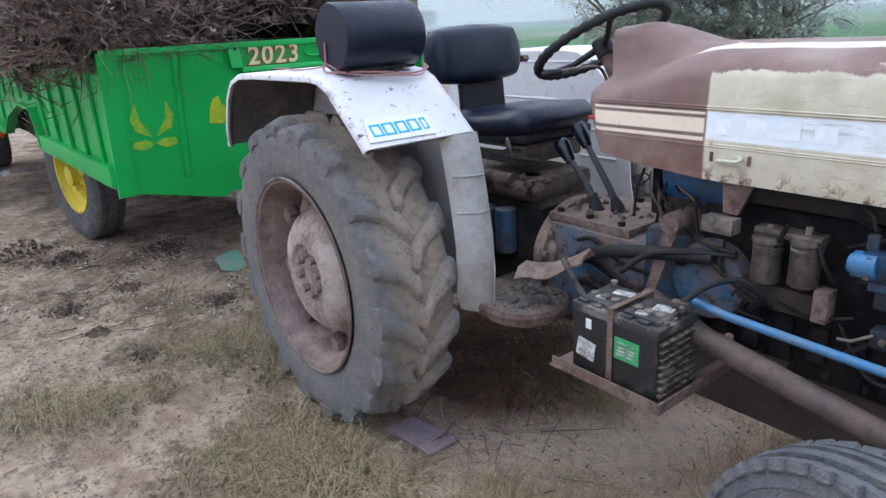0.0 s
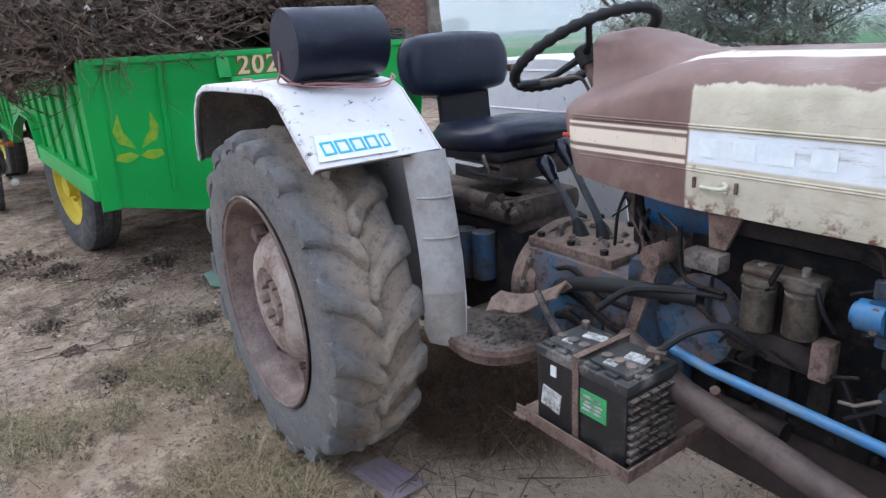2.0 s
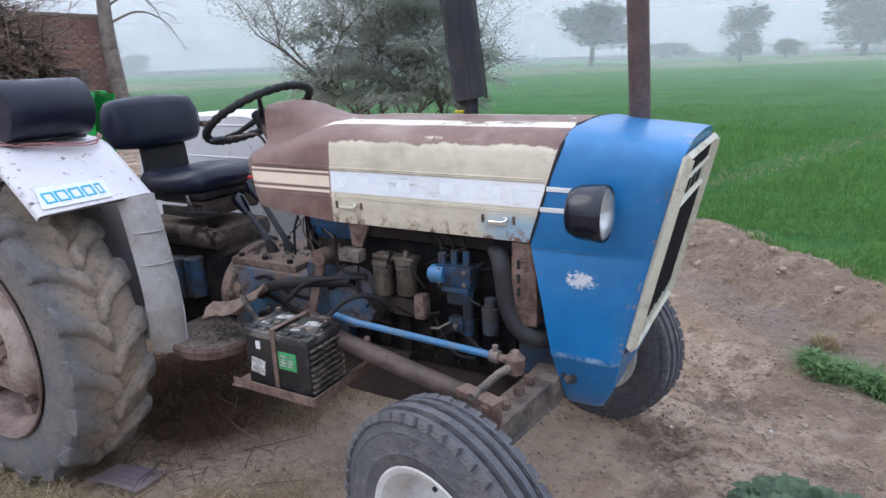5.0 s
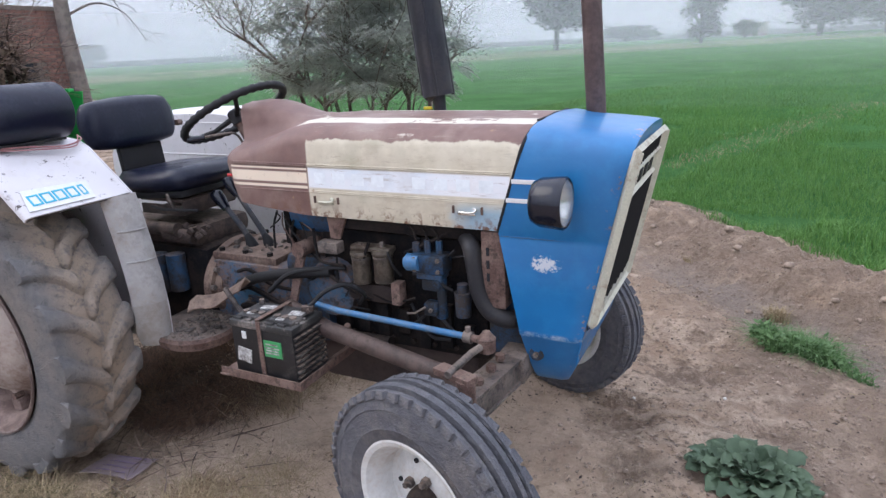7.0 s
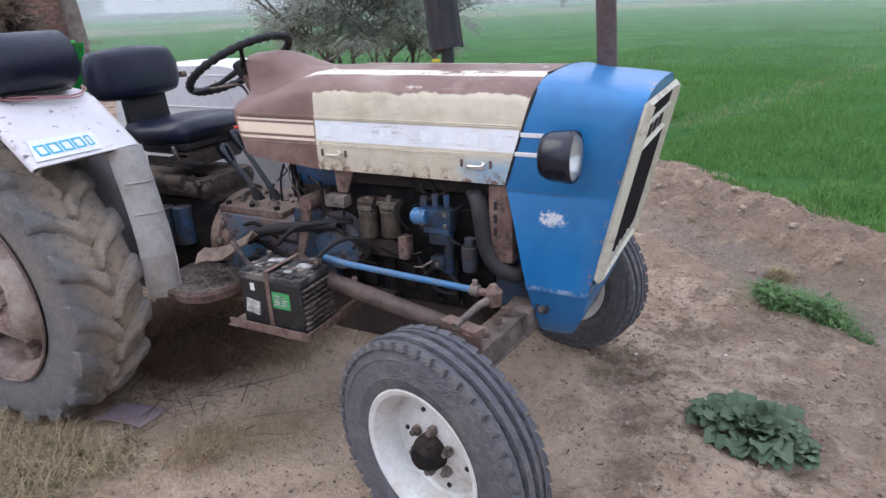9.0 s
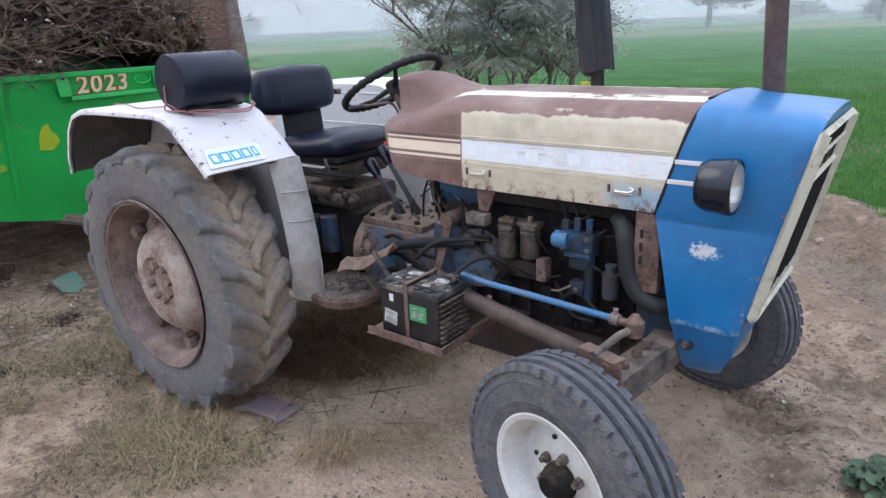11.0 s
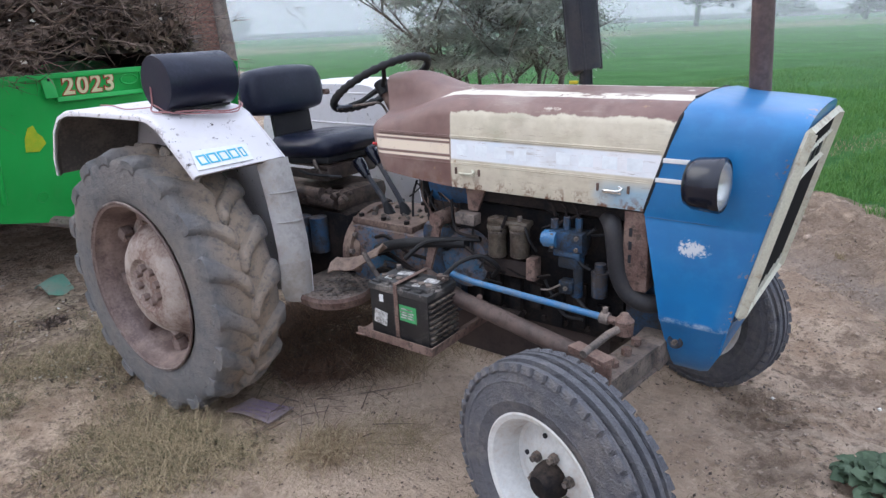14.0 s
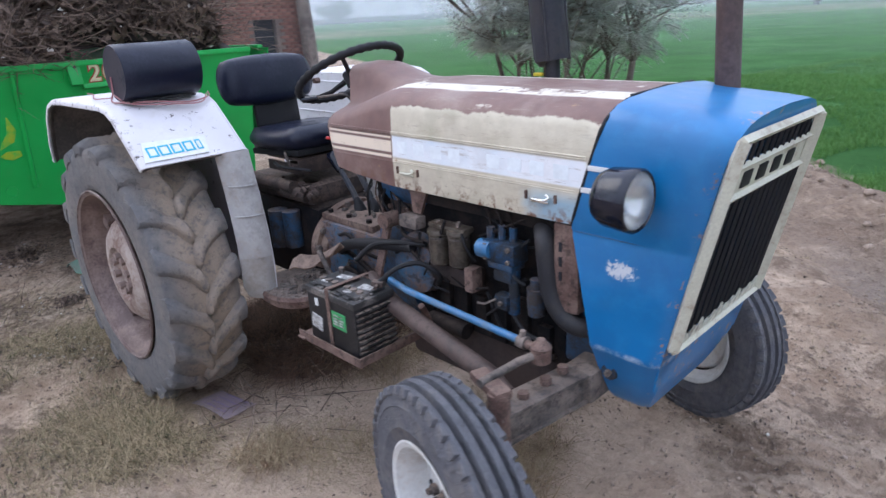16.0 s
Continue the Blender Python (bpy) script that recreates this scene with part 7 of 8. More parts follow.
scatter("cotton_scraps", 170, rnd, near_trailer, 0.022, COTTON, None, "white cotton scraps lying among dry leaves", 1.4, 0.8, "litter")
t = twigs("fallen_twigs", 220, rnd, ground_twig, 0.26, 0.0032, TWIG, None, 0.22, 1)
tagged(t, "fallen dry twigs scattered on the earth", "twigs")


def bits(r):
    while True:
        x, y = r.uniform(-3.2, 4.0), r.uniform(-1.9, 3.4)
        if noise.noise((x * 2.6, y * 2.6, 4)) + 0.6 * noise.noise((x * 9, y * 9, 1)) + r.uniform(-0.3, 0.3) > 0.1:
            return V(x, y, bund(x, y) + 0.004), V(0, 0, 1)


scatter("straw_bits", 12000, rnd, bits, 0.04, STRAW, None, "bits of pale straw strewn on the earth", 0.2, 0.07, "straw")
scatter("leaf_crumbs", 8500, rnd, bits, 0.016, HUSK, None, "dark crumbs of dry leaf on the earth", 0.5, 0.6, "leaf litter")


def wheat(r):
    while True:
        d = -0.10 - 5.0 * math.log(1 - 0.997 * r.random())
        along = r.uniform(-9.5, 6.5) * (1 + d * 0.06)
        x, y = 3.15 + (d + along) / 1.414, 3.15 + (d - along) / 1.414
        lane = abs(((x - 1.7) * 0.94 - (y - 6.4) * 0.34))
        if (lane > 0.35 or r.random() < 0.12) and noise.noise((x * 1.1, y * 1.1, 2)) > -0.45 + (0.15 if d < 0.3 else 0):
            return x, y, 0.75 + 0.5 * noise.noise((x * 0.8, y * 0.8, 4))


blades("young_wheat", 170000, rnd, wheat, 0.12, 0.0075, CROP, "young green wheat growing in the field", "crop", 0.7)


def lane_straw(r):
    u, w = r.uniform(0, 9), r.gauss(0, 0.2)
    return 1.7 + 0.34 * u + 0.94 * w, 6.4 + 0.94 * u - 0.34 * w, 0.8


blades("path_straw", 900, rnd, lane_straw, 0.08, 0.006, STRAW, "dry straw on a path through the wheat", "straw", 2.0)


# low broad-leaved weeds
def weed(at, spread, n, leaf, label, seed):
    r = random.Random(seed)
    plant = thing("weed", label, "weed", "weeds on the earth", (at[0], at[1], bund(at[0], at[1]) - 0.005))
    stem = bmesh.new()
    for k in range(n):
        bm_ = bmesh.new()
        a = 2.4 * k + r.uniform(-0.3, 0.3)
        out = math.sqrt(r.uniform(0.03, 1.0))
        rise = (1 - out) * 1.0 + r.uniform(0.0, 0.5)
        flat = V(math.cos(a), math.sin(a), 0)
        d = (flat * math.cos(rise) + V(0, 0, math.sin(rise))).normalized()
        side_ = V(-flat.y, flat.x, r.uniform(-0.35, 0.35)).normalized()
        up_ = side_.cross(d) * -1
        ln = leaf * (0.65 + 0.5 * out) * r.uniform(0.75, 1.25)
        start = flat * max(spread * out - ln * math.cos(rise), 0.006) + V(0, 0, 0.012 + 0.30 * spread * (1 - out) * r.random() + 0.03 * r.random())
        twist = r.uniform(-0.3, 0.3)
        rows_ = []
        for t_ in np.linspace(0, 1, 8):
            c = start + d * ln * t_ + V(0, 0, -0.35 * ln * t_ ** 3) + side_ * twist * ln * t_ * t_
            w = ln * 0.40 * math.sin(math.pi * min(0.10 + 0.90 * t_, 0.97)) ** 0.6 * (1 + 0.18 * math.sin(11 * t_ + k))
            wave = 0.06 * ln * math.sin(13 * t_ + 2 * k)
            rows_.append([c - side_ * w + up_ * (0.28 * w + wave), c - side_ * w * 0.5 + up_ * (0.16 * w - 0.4 * wave), c, c + side_ * w * 0.5 + up_ * (0.16 * w + 0.4 * wave), c + side_ * w + up_ * (0.28 * w - wave)])
        add_loft(bm_, rows_)
        part("leaf", bm_, WEED, plant, angle=60)
        add_tube(stem, [V(0, 0, 0), start * 0.6 + V(0, 0, 0.01), start], 0.003, 4, caps=False)
    part("stem", stem, WEED, plant)
    return plant


weed((2.88, 0.15), 0.235, 105, 0.078, "broad-leaved green weed growing on bare earth", 3)
weed((3.02, 0.10), 0.14, 42, 0.062, "broad-leaved green weed growing on bare earth", 4)
weed((2.75, 0.18), 0.12, 36, 0.060, "broad-leaved green weed growing on bare earth", 5)
GREENS = 3 * [(2.98, 1.42, 0.15, 1.0), (3.10, 1.42, 0.16, 1.2), (3.20, 1.36, 0.13, 1.0)] + [(2.86, 1.46, 0.08, 0.7), (3.32, 1.27, 0.12, 0.6)]


def low_leaf(r):
    x, y, k = patch(r, GREENS)
    return V(x, y, bund(x, y) + 0.11 * k * r.random() ** 1.5), V(r.uniform(-0.4, 0.4), r.uniform(-0.4, 0.4), 1).normalized()


scatter("weed_patch", 1500, rnd, low_leaf, 0.034, LOW_WEED, None, "low green weeds on the earth bank", 0.6, 0.55, "weed")
blades("weed_tuft", 1500, rnd, lambda r: patch(r, GREENS), 0.12, 0.005, LOW_WEED, "low green grass among weeds on the bank", "weed", 1.4)
DRYTUFT = [(2.98, 1.98, 0.08, 1), (2.95, 2.03, 0.06, 0.9), (2.35, 2.75, 0.05, 0.5)]
blades("dry_tuft", 420, rnd, lambda r: patch(r, DRYTUFT), 0.10, 0.004, STRAW, "small dry grass tuft on the earth bank", "grass", 0.8)


# clods and crumbs of earth
def crumbs(name, n, rnd, where, size, material, label, category):
    vs, fs = [], []
    for _ in range(n):
        x, y, k = where(rnd)
        s_ = size * k * rnd.uniform(0.3, 1.0) ** 1.5
        p = V(x, y, bund(x, y) + s_ * 0.15)
        base = len(vs)
        q = [V(1, 0, 0), V(-0.5, 0.87, 0), V(-0.5, -0.87, 0), V(0.3, 0.5, 0.75), V(-0.6, 0, 0.7), V(0.3, -0.5, 0.7), V(0, 0, -0.5)]
        a = rnd.uniform(0, 6.28)
        for w in q:
            w = w * rnd.uniform(0.7, 1.2)
            vs.append(p + V(w.x * math.cos(a) - w.y * math.sin(a), w.x * math.sin(a) + w.y * math.cos(a), w.z * 0.8) * s_)
        for f in ((0, 1, 3), (1, 4, 3), (1, 2, 4), (2, 5, 4), (2, 0, 5), (0, 3, 5), (3, 4, 5), (0, 6, 1), (1, 6, 2), (2, 6, 0)):
            fs.append(tuple(base + i for i in f))
    me = bpy.data.meshes.new(name)
    me.from_pydata([tuple(v) for v in vs], [], fs)
    me.materials.append(material)
    me.shade_smooth()
    return tagged(new(name, me), label, category, kind="stuff")


def anywhere(r):
    return r.uniform(-3, 4.2), r.uniform(-1.9, 3.2), 0.6


def on_bank(r):
    along, d = r.uniform(-4, 4.0), r.gauss(-0.25, 0.28)
    return 3.0 + (d + along) / 1.414, 3.0 + (d - along) / 1.414, 0.25 + r.random() ** 3


crumbs("earth_crumbs", 5200, rnd, anywhere, 0.018, CLOD, "small crumbs of dry earth", "earth")
crumbs("loose_crumbs", 3600, rnd, lambda r: (r.uniform(2.1, 3.9), r.uniform(-0.8, 3.0), 0.4 + 0.6 * r.random() ** 2), 0.020, CLOD, "loose crumbs of dry earth before the tractor", "earth")
crumbs("earth_clods", 420, rnd, on_bank, 0.055, CLOD, "clods of dry earth along the bank", "earth")
bits = crumbs("paper_scraps", 9, rnd, lambda r: (r.uniform(1.9, 2.9), r.uniform(-0.6, 0.9), 1.0), 0.016, COTTON, "white scraps and cotton on the earth", "litter")

# faded card beneath the rear tyre
bm = bmesh.new()
rows = []
for t in np.linspace(0, 1, 6):
    rows.append([V(0.35 + 0.27 * t, -0.79 + u * 0.15 + 0.03 * t, bund(0.35 + 0.27 * t, -0.79 + u * 0.15) + 0.022 + 0.004 * math.sin(4 * t + 3 * u)) for u in np.linspace(0, 1, 4)])
add_sheet(bm, rows, 0.003)
card = tagged(part("printed_card", bm, PAPER, None, "", angle=60), "faded purple printed card lying under the rear tyre", "card")
for k in range(4):
    y = -0.76 + 0.035 * k
    bm = bmesh.new()
    add_sheet(bm, [[V(x, y + 0.11 * (x - 0.42) + w, bund(x, y) + 0.029) for w in (0, 0.008)] for x in (0.42, 0.46, 0.50, 0.54, 0.58)], 0.001)
    part("print_line", bm, plain("purple_print", (0.20, 0.14, 0.22), 0.8) if k == 0 else bpy.data.materials["purple_print"], card)
# green cloth scrap behind the rear wheel
bm = bmesh.new()
add_sheet(bm, [[V(-2.05 + 0.22 * u, -0.62 + 0.2 * v, bund(-2, -0.5) + 0.03 + 0.05 * math.sin(3 * u + 2 * v)) for v in np.linspace(0, 1, 5)] for u in np.linspace(0, 1, 6)], 0.004)
tagged(part("plastic_scrap", bm, worn("faded_green_plastic", (0.12, 0.30, 0.22), (0.2, 0.25, 0.2), 0.6), None, "", angle=60), "crumpled faded green plastic scrap on earth", "litter")


# ---- tree beside the field ----
tree = thing("tree", "bushy grey-green tree with several thin stems", "tree")
rnd = random.Random(11)
bm = bmesh.new()
tips = []


def limb(p, d, ln, r, depth):
    pts, rad, dd = [p], [r], d.copy()
    n_ = 4
    for q in range(n_):
        dd = (dd + V(rnd.uniform(-1, 1), rnd.uniform(-1, 1), rnd.uniform(-0.5, 0.7)) * 0.22).normalized()
        pts.append(pts[-1] + dd * ln / n_)
        rad.append(r * (1 - 0.16 * (q + 1)))
    add_tube(bm, pts, rad, 7 if depth > 1 else 4, caps=False)
    if depth <= 1:
        tips.extend((pts[2], pts[3], pts[4]))
    if depth == 0:
        return
    for q in range(4 if depth > 1 else 3):
        t_ = rnd.choice(pts[1 + (depth > 2):])
        a = rnd.uniform(0, 6.283)
        out = (dd * 0.55 + V(math.cos(a), math.sin(a), rnd.uniform(-0.1, 0.8)) * 0.75).normalized()
        limb(t_, out, ln * rnd.uniform(0.55, 0.8), r * 0.52, depth - 1)


for k in range(9):
    x = -3.5 + 0.17 * k
    limb(V(x, 6.3 + 0.5 * rnd.random(), -0.05), V(rnd.uniform(-0.2, 0.2), rnd.uniform(-0.15, 0.15), 1).normalized(), 1.7, 0.022, 1)
for (x, y), lean, r in (((-2.1, 7.0), (0.25, 0.1), 0.065), ((-2.25, 6.95), (-0.15, 0.0), 0.045), ((-3.55, 6.3), (-0.25, 0.0), 0.05), ((-3.4, 6.2), (0.1, -0.1), 0.045), ((-3.0, 6.6), (0.0, 0.1), 0.04), ((-2.7, 6.7), (0.1, 0.1), 0.04)):
    limb(V(x, y, -0.05), V(lean[0], lean[1], 1).normalized(), 1.75, r, 3)
part("trunk", bm, BARK, tree, "grey-brown branching stems", angle=60)


def leaf_at(r):
    p = r.choice(tips)
    return p + V(r.gauss(0, 0.12), r.gauss(0, 0.12), r.gauss(0, 0.10)), V(r.uniform(-0.6, 0.6), r.uniform(-0.6, 0.6), 1).normalized()


def fronds(name, n, rnd, where, length, material, parent, label):
    """Feathery leaves: a drooping midrib with small leaflets on both sides."""
    vs, fs = [], []
    for _ in range(n):
        p, d = where(rnd)
        ln = length * rnd.uniform(0.6, 1.3)
        side_ = d.cross(V(0, 0, 1)).normalized()
        side_ = (side_ + V(0, 0, rnd.uniform(-0.5, 0.5))).normalized()
        for q in range(1, 9):
            t_ = q / 8
            c = p + d * ln * t_ + V(0, 0, -0.45 * ln * t_ * t_)
            for s_ in (-1, 1):
                tip = c + (side_ * s_ + d * 0.5).normalized() * ln * 0.26 * (1.1 - 0.6 * t_) + V(0, 0, -0.02 * rnd.random())
                w_ = d * ln * 0.055
                base = len(vs)
                vs += [c - w_, c + w_, tip]
                fs.append((base, base + 1, base + 2))
    me = bpy.data.meshes.new(name)
    me.from_pydata([tuple(v) for v in vs], [], fs)
    me.materials.append(material)
    ob = new(name, me)
    ob.parent = parent
    ob["kind"], ob["label"] = "stuff", label
    return ob


# flat tufts of foliage, densest in the middle of the bush
tufts = []
while len(tufts) < 120:
    a, d, z = rnd.uniform(0, 6.283), 1.5 * math.sqrt(rnd.random()), rnd.uniform(0.75, 3.6)
    if rnd.random() < (1.15 - 0.75 * d / 1.5) * (0.5 if z < 1.0 else 1.0):
        tufts.append((V(-2.85 + 1.1 * d * math.cos(a), 6.5 + 0.8 * d * math.sin(a), z), rnd.uniform(0.16, 0.34)))


def tuft_frond(r):
    c, w_ = r.choice(tufts)
    a = r.uniform(0, 6.283)
    d = V(math.cos(a), math.sin(a), r.uniform(-0.25, 0.3)).normalized()
    return c + d * w_ * r.random() ** 0.7 + V(0, 0, r.gauss(0, 0.045)), d


scatter("crown", 42000, rnd, leaf_at, 0.044, LEAF, tree, "sparse small grey-green leaves", 0.5, 0.4)
fronds("crown", 12500, rnd, tuft_frond, 0.17, LEAF, tree, "dense feathery grey-green leaves")


# ---- bare tree at the building's corner ----
bare_tree = thing("bare_tree", "leafless tree with drooping twigs beside the brick building", "tree")
bm = bmesh.new()
add_tube(bm, curve([(-10.95, 7.62, -0.1), (-10.95, 7.60, 1.2), (-10.97, 7.56, 2.4), (-10.95, 7.62, 3.8), (-10.8, 7.7, 5.2)], 4), [0.20 - 0.006 * k for k in range(17)], 12)
part("trunk", bm, BARK, bare_tree)
rnd = random.Random(17)
for k in range(7):
    z = 2.6 + 0.35 * k
    a = rnd.uniform(0.2, 1.5)
    d = V(math.cos(a) * 0.6, math.sin(a), 0)
    p = V(-10.95, 7.62, z)
    ln = rnd.uniform(1.0, 2.0)
    pts = curve([p, p + d * ln * 0.4 + V(0, 0, 0.25), p + d * ln * 0.75 + V(0, 0, 0.05), p + d * ln + V(0, 0, -0.55)], 5)
    bm = bmesh.new()
    add_tube(bm, pts, [max(0.035 - 0.0022 * q, 0.005) for q in range(len(pts))], 6)
    for q in range(7):
        s_ = pts[rnd.randrange(5, len(pts))]
        e = s_ + V(rnd.uniform(-0.3, 0.5), rnd.uniform(-0.2, 0.6), rnd.uniform(-0.5, 0.1))
        add_tube(bm, curve([s_, (s_ + e) / 2 + V(0, 0, 0.08), e], 4), 0.005, 4)
    part("branch", bm, BARK, bare_tree)


# ---- brick building ----
def brick_building():
    house = thing("brick_building", "old brown brick farm building with a dark window", "building")
    x0, ya, yb, h = -11.25, 2.2, 7.75, 2.72
    wy0, wy1, wz0, wz1 = 6.36, 6.95, 0.72, 1.66
    bm_ = bmesh.new()
    for y_a, y_b, z_a, z_b in ((ya, wy0, 0, h), (wy1, yb, 0, h), (wy0, wy1, 0, wz0), (wy0, wy1, wz1, h)):
        add_box(bm_, (x0 - 0.13, (y_a + y_b) / 2, (z_a + z_b) / 2), (0.23, y_b - y_a, z_b - z_a))
    add_box(bm_, (x0 - 2.0, yb - 0.115, h / 2), (3.6, 0.23, h))
    add_box(bm_, (x0 - 2.0, ya + 0.115, h / 2), (3.6, 0.23, h))
    add_box(bm_, (x0 - 3.9, (ya + yb) / 2, h / 2), (0.23, yb - ya, h))
    part("wall", bm_, MORTAR, house)
    bm_ = bmesh.new()
    add_box(bm_, (x0 - 2.0, (ya + yb) / 2, h + 0.04), (4.1, yb - ya + 0.1, 0.08), bevel=0.01)
    part("roof", bm_, MORTAR, house)
    bm_ = bmesh.new()
    add_box(bm_, (x0 - 0.16, (wy0 + wy1) / 2, (wz0 + wz1) / 2), (0.03, wy1 - wy0, wz1 - wz0))
    win = part("window", bm_, DARK, house, "dark unglazed window with a rail")
    for z in (1.0, 1.28):
        tube_part("window_bar", [(x0 - 0.05, wy0, z), (x0 - 0.05, wy1, z)], 0.012, IRON, win, 6)
    # courses of bricks on the front, each its own piece near the visible corner
    bm_ = bmesh.new()
    add_box(bm_, (0, 0, 0), (0.03, 0.225, 0.066), bevel=0.005)
    b0 = part("brick", bm_, BRICK, house)
    k = 0
    r = random.Random(2)
    rest = bmesh.new()
    for row in range(36):
        z = 0.04 + 0.0755 * row
        y = yb - 0.12 - (0.118 if row % 2 else 0)
        while y > ya + 0.1:
            if not (wy0 - 0.1 < y < wy1 + 0.1 and wz0 - 0.03 < z < wz1 + 0.03):
                px = x0 + r.uniform(-0.010, 0.002)
                if y > 5.2 and k < 280:
                    o = b0 if k == 0 else b0.copy()
                    if k:
                        scene.collection.objects.link(o)
                    o.location = (px, y, z)
                    k += 1
                else:
                    add_box(rest, (px, y, z), (0.03, 0.225, 0.066))
            y -= 0.236
    part("brickwork", rest, BRICK, house, kind="stuff")


brick_building()

# ---- motorcycle parked beyond the trailer ----
ORANGE = plain("orange_plastic", (0.55, 0.12, 0.02), 0.3)


def motorcycle(at, yaw):
    bike = thing("motorcycle", "dark parked motorcycle with a chrome exhaust", "motorcycle")
    m_ = Matrix.Translation(at) @ Euler((radians(6), 0, radians(yaw))).to_matrix().to_4x4()
    for x in (-0.62, 0.62):
        bm_ = bmesh.new()
        add_lathe(bm_, [(0.235, 0.03), (0.265, 0.042), (0.29, 0.03), (0.297, 0.0), (0.29, -0.03), (0.265, -0.042), (0.235, -0.03)], m_ @ Matrix.Translation((x, 0, 0.297)), 36, closed=True)
        ty = part("tyre", bm_, TRAILER_RUBBER, bike)
        bm_ = bmesh.new()
        add_lathe(bm_, [(0.236, 0.02), (0.222, 0.0), (0.236, -0.02)], m_ @ Matrix.Translation((x, 0, 0.297)), 36)
        for k in range(14):
            a = 2 * math.pi * k / 14
            add_tube(bm_, [m_ @ V(x + 0.03 * math.cos(a + 0.5), 0.0, 0.297 + 0.03 * math.sin(a + 0.5)), m_ @ V(x + 0.225 * math.cos(a), 0, 0.297 + 0.225 * math.sin(a))], 0.003, 4)
        add_tube(bm_, [m_ @ V(x, -0.05, 0.297), m_ @ V(x, 0.05, 0.297)], 0.05, 14)
        part("spoked_rim", bm_, CHROME, ty)
        bm_ = bmesh.new()
        add_sheet(bm_, [[m_ @ V(x + 0.33 * math.cos(a), y, 0.297 + 0.33 * math.sin(a)) for y in (-0.05, 0, 0.05)] for a in np.linspace(0.5, 2.6, 10)], 0.004)
        part("mudguard", bm_, BLACK, bike)
    bm_ = bmesh.new()
    for s in (-1, 1):
        add_tube(bm_, [m_ @ V(0.62, s * 0.08, 0.297), m_ @ V(0.42, s * 0.08, 0.85)], 0.02, 10)
    part("fork", bm_, CHROME, bike)
    bm_ = bmesh.new()
    add_tube(bm_, [m_ @ V(0.42, 0, 0.80), m_ @ V(0.10, 0, 0.35), m_ @ V(-0.3, 0, 0.38), m_ @ V(-0.35, 0, 0.72), m_ @ V(0.42, 0, 0.76)], 0.018, 8)
    add_tube(bm_, [m_ @ V(-0.3, 0.06, 0.38), m_ @ V(-0.62, 0.07, 0.297)], 0.016, 8)
    part("frame_tubes", bm_, MATT_BLACK, bike)
    bm_ = bmesh.new()
    add_box(bm_, (0.02, 0, 0.42), (0.30, 0.22, 0.26), bevel=0.04)
    bmesh.ops.transform(bm_, matrix=m_, verts=bm_.verts)
    part("engine", bm_, IRON, bike)
    bm_ = bmesh.new()
    add_tube(bm_, [m_ @ V(0.36, 0, 0.80), m_ @ V(0.30, 0, 0.82), m_ @ V(0.10, 0, 0.80), m_ @ V(-0.06, 0, 0.74)], [0.06, 0.12, 0.13, 0.07], 16)
    part("fuel_tank", bm_, BLACK, bike)
    bm_ = bmesh.new()
    add_box(bm_, (-0.38, 0, 0.77), (0.66, 0.22, 0.09), bevel=0.03)
    bmesh.ops.transform(bm_, matrix=m_, verts=bm_.verts)
    part("saddle", bm_, VINYL, bike)
    tube_part("handlebar", [m_ @ p for p in curve([(0.28, -0.33, 0.90), (0.38, -0.15, 0.93), (0.42, 0, 0.88), (0.38, 0.15, 0.93), (0.28, 0.33, 0.90)], 5)], 0.012, CHROME, bike, 8)
    bm_ = bmesh.new()
    add_tube(bm_, [m_ @ V(0.44, 0, 0.88), m_ @ V(0.55, 0, 0.87)], [0.05, 0.085], 18)
    part("headlight", bm_, CHROME, bike)
    tube_part("exhaust", [m_ @ V(*p) for p in ((0.10, -0.11, 0.40), (0.14, -0.13, 0.24), (-0.2, -0.14, 0.24), (-0.75, -0.15, 0.30))], [0.018, 0.018, 0.03, 0.035], CHROME, bike, 10)
    tube_part("kickstand", [m_ @ V(-0.05, 0.10, 0.25), m_ @ V(-0.12, 0.26, 0.01)], 0.012, MATT_BLACK, bike, 8)
    for s in (-1, 1):
        tube_part("footrest", [m_ @ V(0.0, s * 0.1, 0.27), m_ @ V(0.0, s * 0.24, 0.28)], 0.014, MATT_BLACK, bike, 8)
        bm_ = bmesh.new()
        add_tube(bm_, [m_ @ V(0.44, s * 0.10, 0.80), m_ @ V(0.44, s * 0.19, 0.80)], [0.03, 0.025], 10)
        part("indicator", bm_, ORANGE, bike)
        bm_ = bmesh.new()
        add_tube(bm_, [m_ @ V(-0.66, s * 0.06, 0.68), m_ @ V(-0.66, s * 0.13, 0.68), m_ @ V(-0.66, s * 0.135, 0.68), m_ @ V(-0.66, s * 0.19, 0.68)], [0.010, 0.010, 0.032, 0.028], 10)
        part("indicator", bm_, ORANGE, bike)


motorcycle((-6.4, -1.60, 0.0), 180)


# ---- morning mist over the fields ----
for k, (radius, density) in enumerate(((14, 0.035), (20, 0.045), (28, 0.06), (38, 0.075), (52, 0.095), (70, 0.125), (95, 0.17), (130, 0.24), (190, 0.4))):
    bm = bmesh.new()
    arc = [radians(a) for a in range(-10, 241, 5)]
    add_loft(bm, [[V(2 + radius * math.cos(a), radius * math.sin(a), z) for a in arc] for z in (-0.5, 6.0, 14.0, 28.0)])
    veil = part("mist", bm, mist_veil("mist_%d" % radius, density), None)
    tagged(veil, "thin pale morning mist over the far fields", "mist", kind="structure")

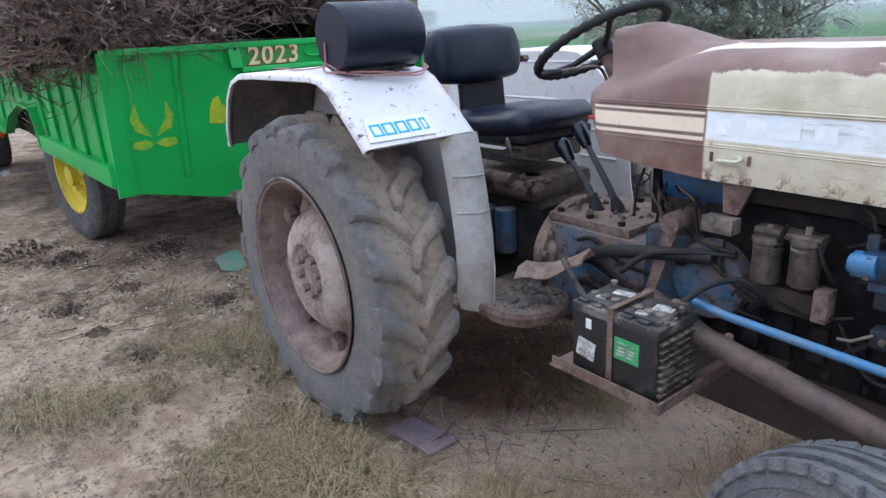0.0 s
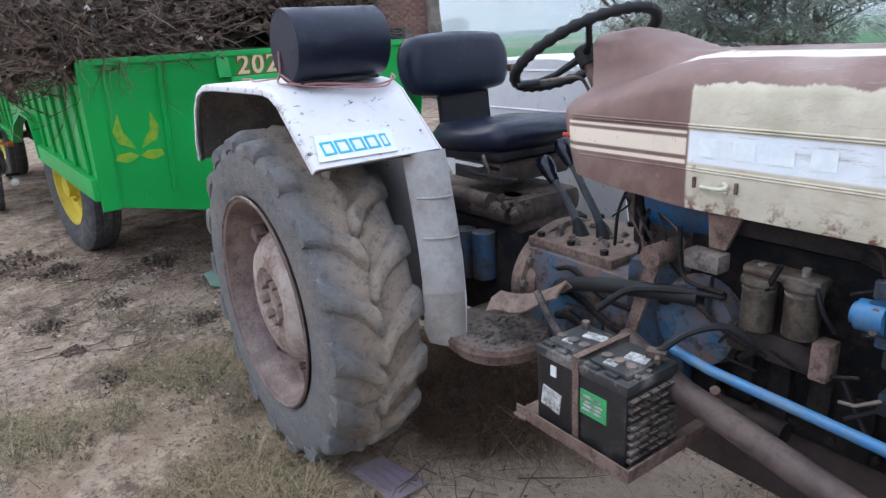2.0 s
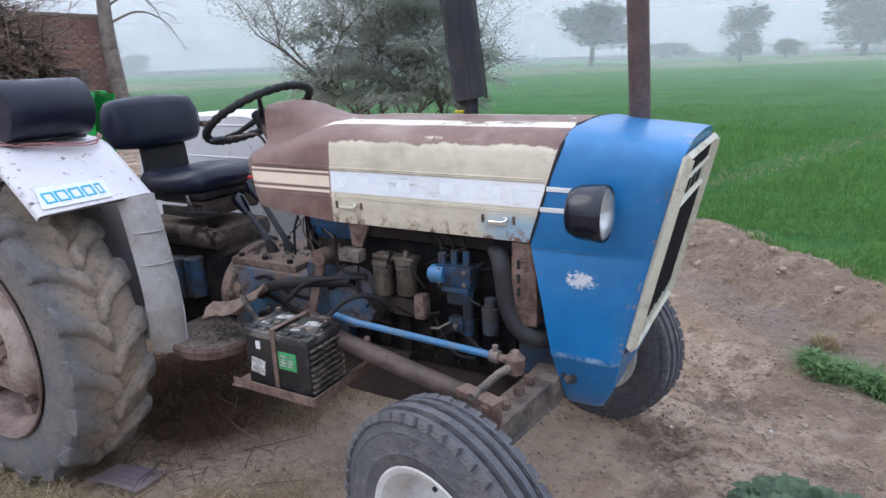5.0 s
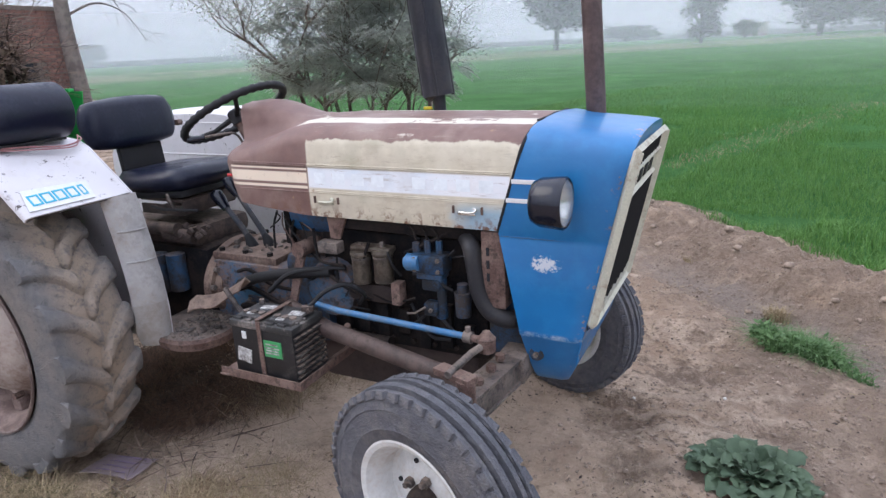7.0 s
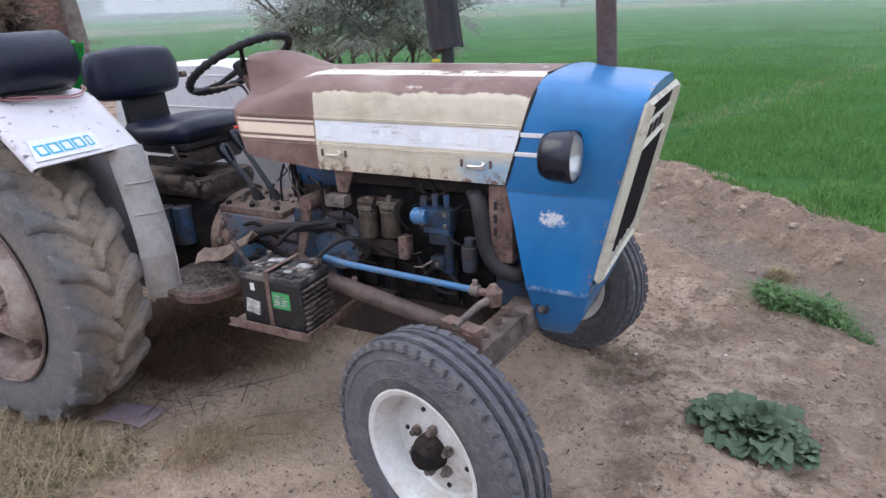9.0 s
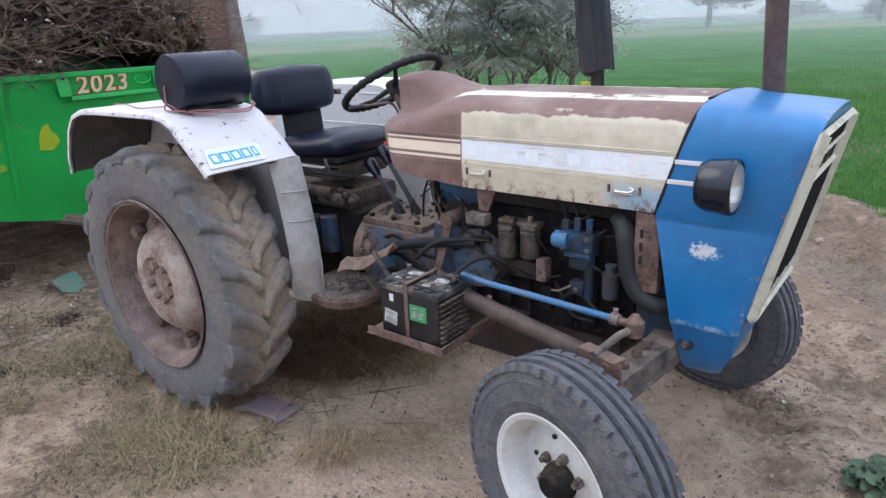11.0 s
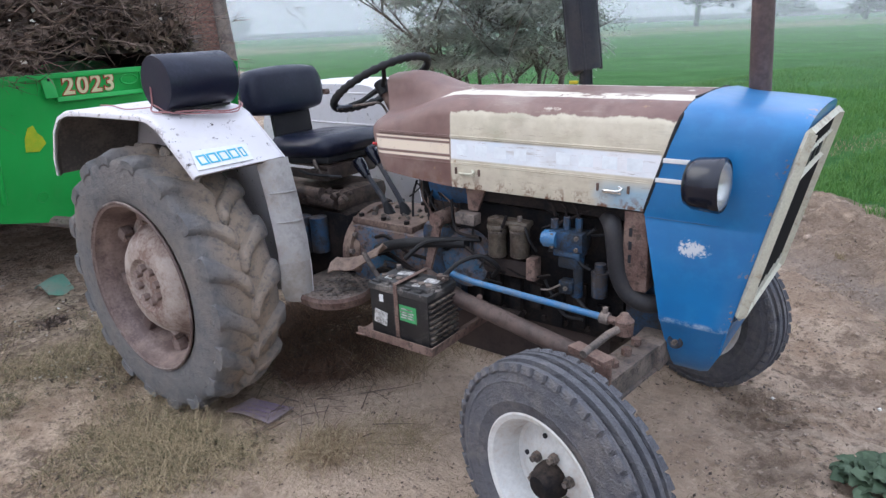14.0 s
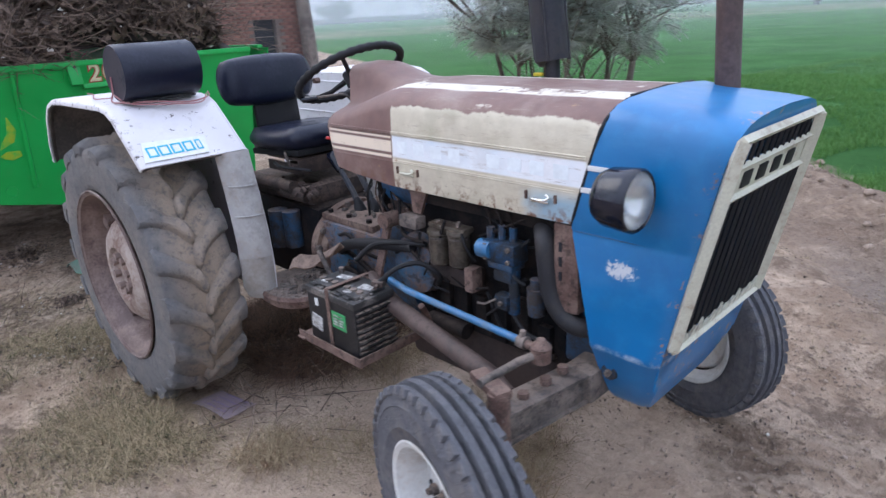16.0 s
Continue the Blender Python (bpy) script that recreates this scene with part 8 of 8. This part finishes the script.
# ---- distance: trees and a farm house in the mist ----
def far_tree(x, y, h, w, seed, lean=0.0, foot=0.35):
    r = random.Random(seed)
    t_ = thing("far_tree", "distant tree pale in the mist", "tree", "distant trees in the mist")
    bm_ = bmesh.new()
    add_tube(bm_, [(x, y, -0.2), (x + 0.1, y, h * 0.3), (x + lean * 0.5, y, h * 0.6)], [w * 0.05, w * 0.04, w * 0.02], 7)
    for k in range(5):
        a = r.uniform(0, 6.28)
        add_tube(bm_, [(x, y, h * 0.3), (x + w * 0.35 * math.cos(a), y + w * 0.35 * math.sin(a), h * r.uniform(0.5, 0.8))], [w * 0.025, w * 0.008], 5)
    part("trunk", bm_, FAR_TREE, t_)
    lumps = [V(x + r.gauss(0, w * 0.22), y + r.gauss(0, w * 0.22), h * r.uniform(foot, 0.90)) for _ in range(22)]

    def at(q):
        c = q.choice(lumps)
        return c + V(q.gauss(0, w * 0.12), q.gauss(0, w * 0.12), q.gauss(0, h * 0.07)), V(0, 0, 1)

    scatter("crown", 3600, r, at, w * 0.085, FAR_TREE, t_, "", 0.5, 0.9)


def by_bearing(deg, dist):
    a = radians(deg)
    return 2.8 + dist * math.cos(a), -2.1 + dist * math.sin(a)


for k, (deg, dist, h, w, lean, foot) in enumerate(((106.6, 100, 8.6, 8.5, 0, 0.35), (95.3, 105, 7.6, 6.0, 0, 0.16), (92.2, 125, 3.0, 4.0, 0, 0.3), (87.2, 130, 10.0, 12, 0, 0.25), (83, 130, 10, 14, 0, 0.25), (78, 128, 9, 14, 0, 0.25), (101, 180, 4, 12, 0, 0.3), (71, 130, 10, 16, 0, 0.3), (143.6, 210, 6.5, 9, 0, 0.3), (63, 130, 10, 18, 0, 0.3))):
    x, y = by_bearing(deg, dist)
    far_tree(x, y, h, w, 40 + k, lean, foot)
fx, fy = by_bearing(91.5, 170)
house = thing("far_house", "small pale house far across the field", "house")
bm = bmesh.new()
add_box(bm, (fx, fy, 1.3), (5, 5, 2.8))
part("wall", bm, FAR_WALL, house)
bm = bmesh.new()
add_box(bm, (fx, fy, 2.8), (5.6, 5.6, 0.3))
part("roof", bm, FAR_WALL, house)
bm = bmesh.new()
add_box(bm, (fx, fy - 2.52, 1.2), (1.2, 0.1, 2.2))
part("door", bm, FAR_TREE, house)
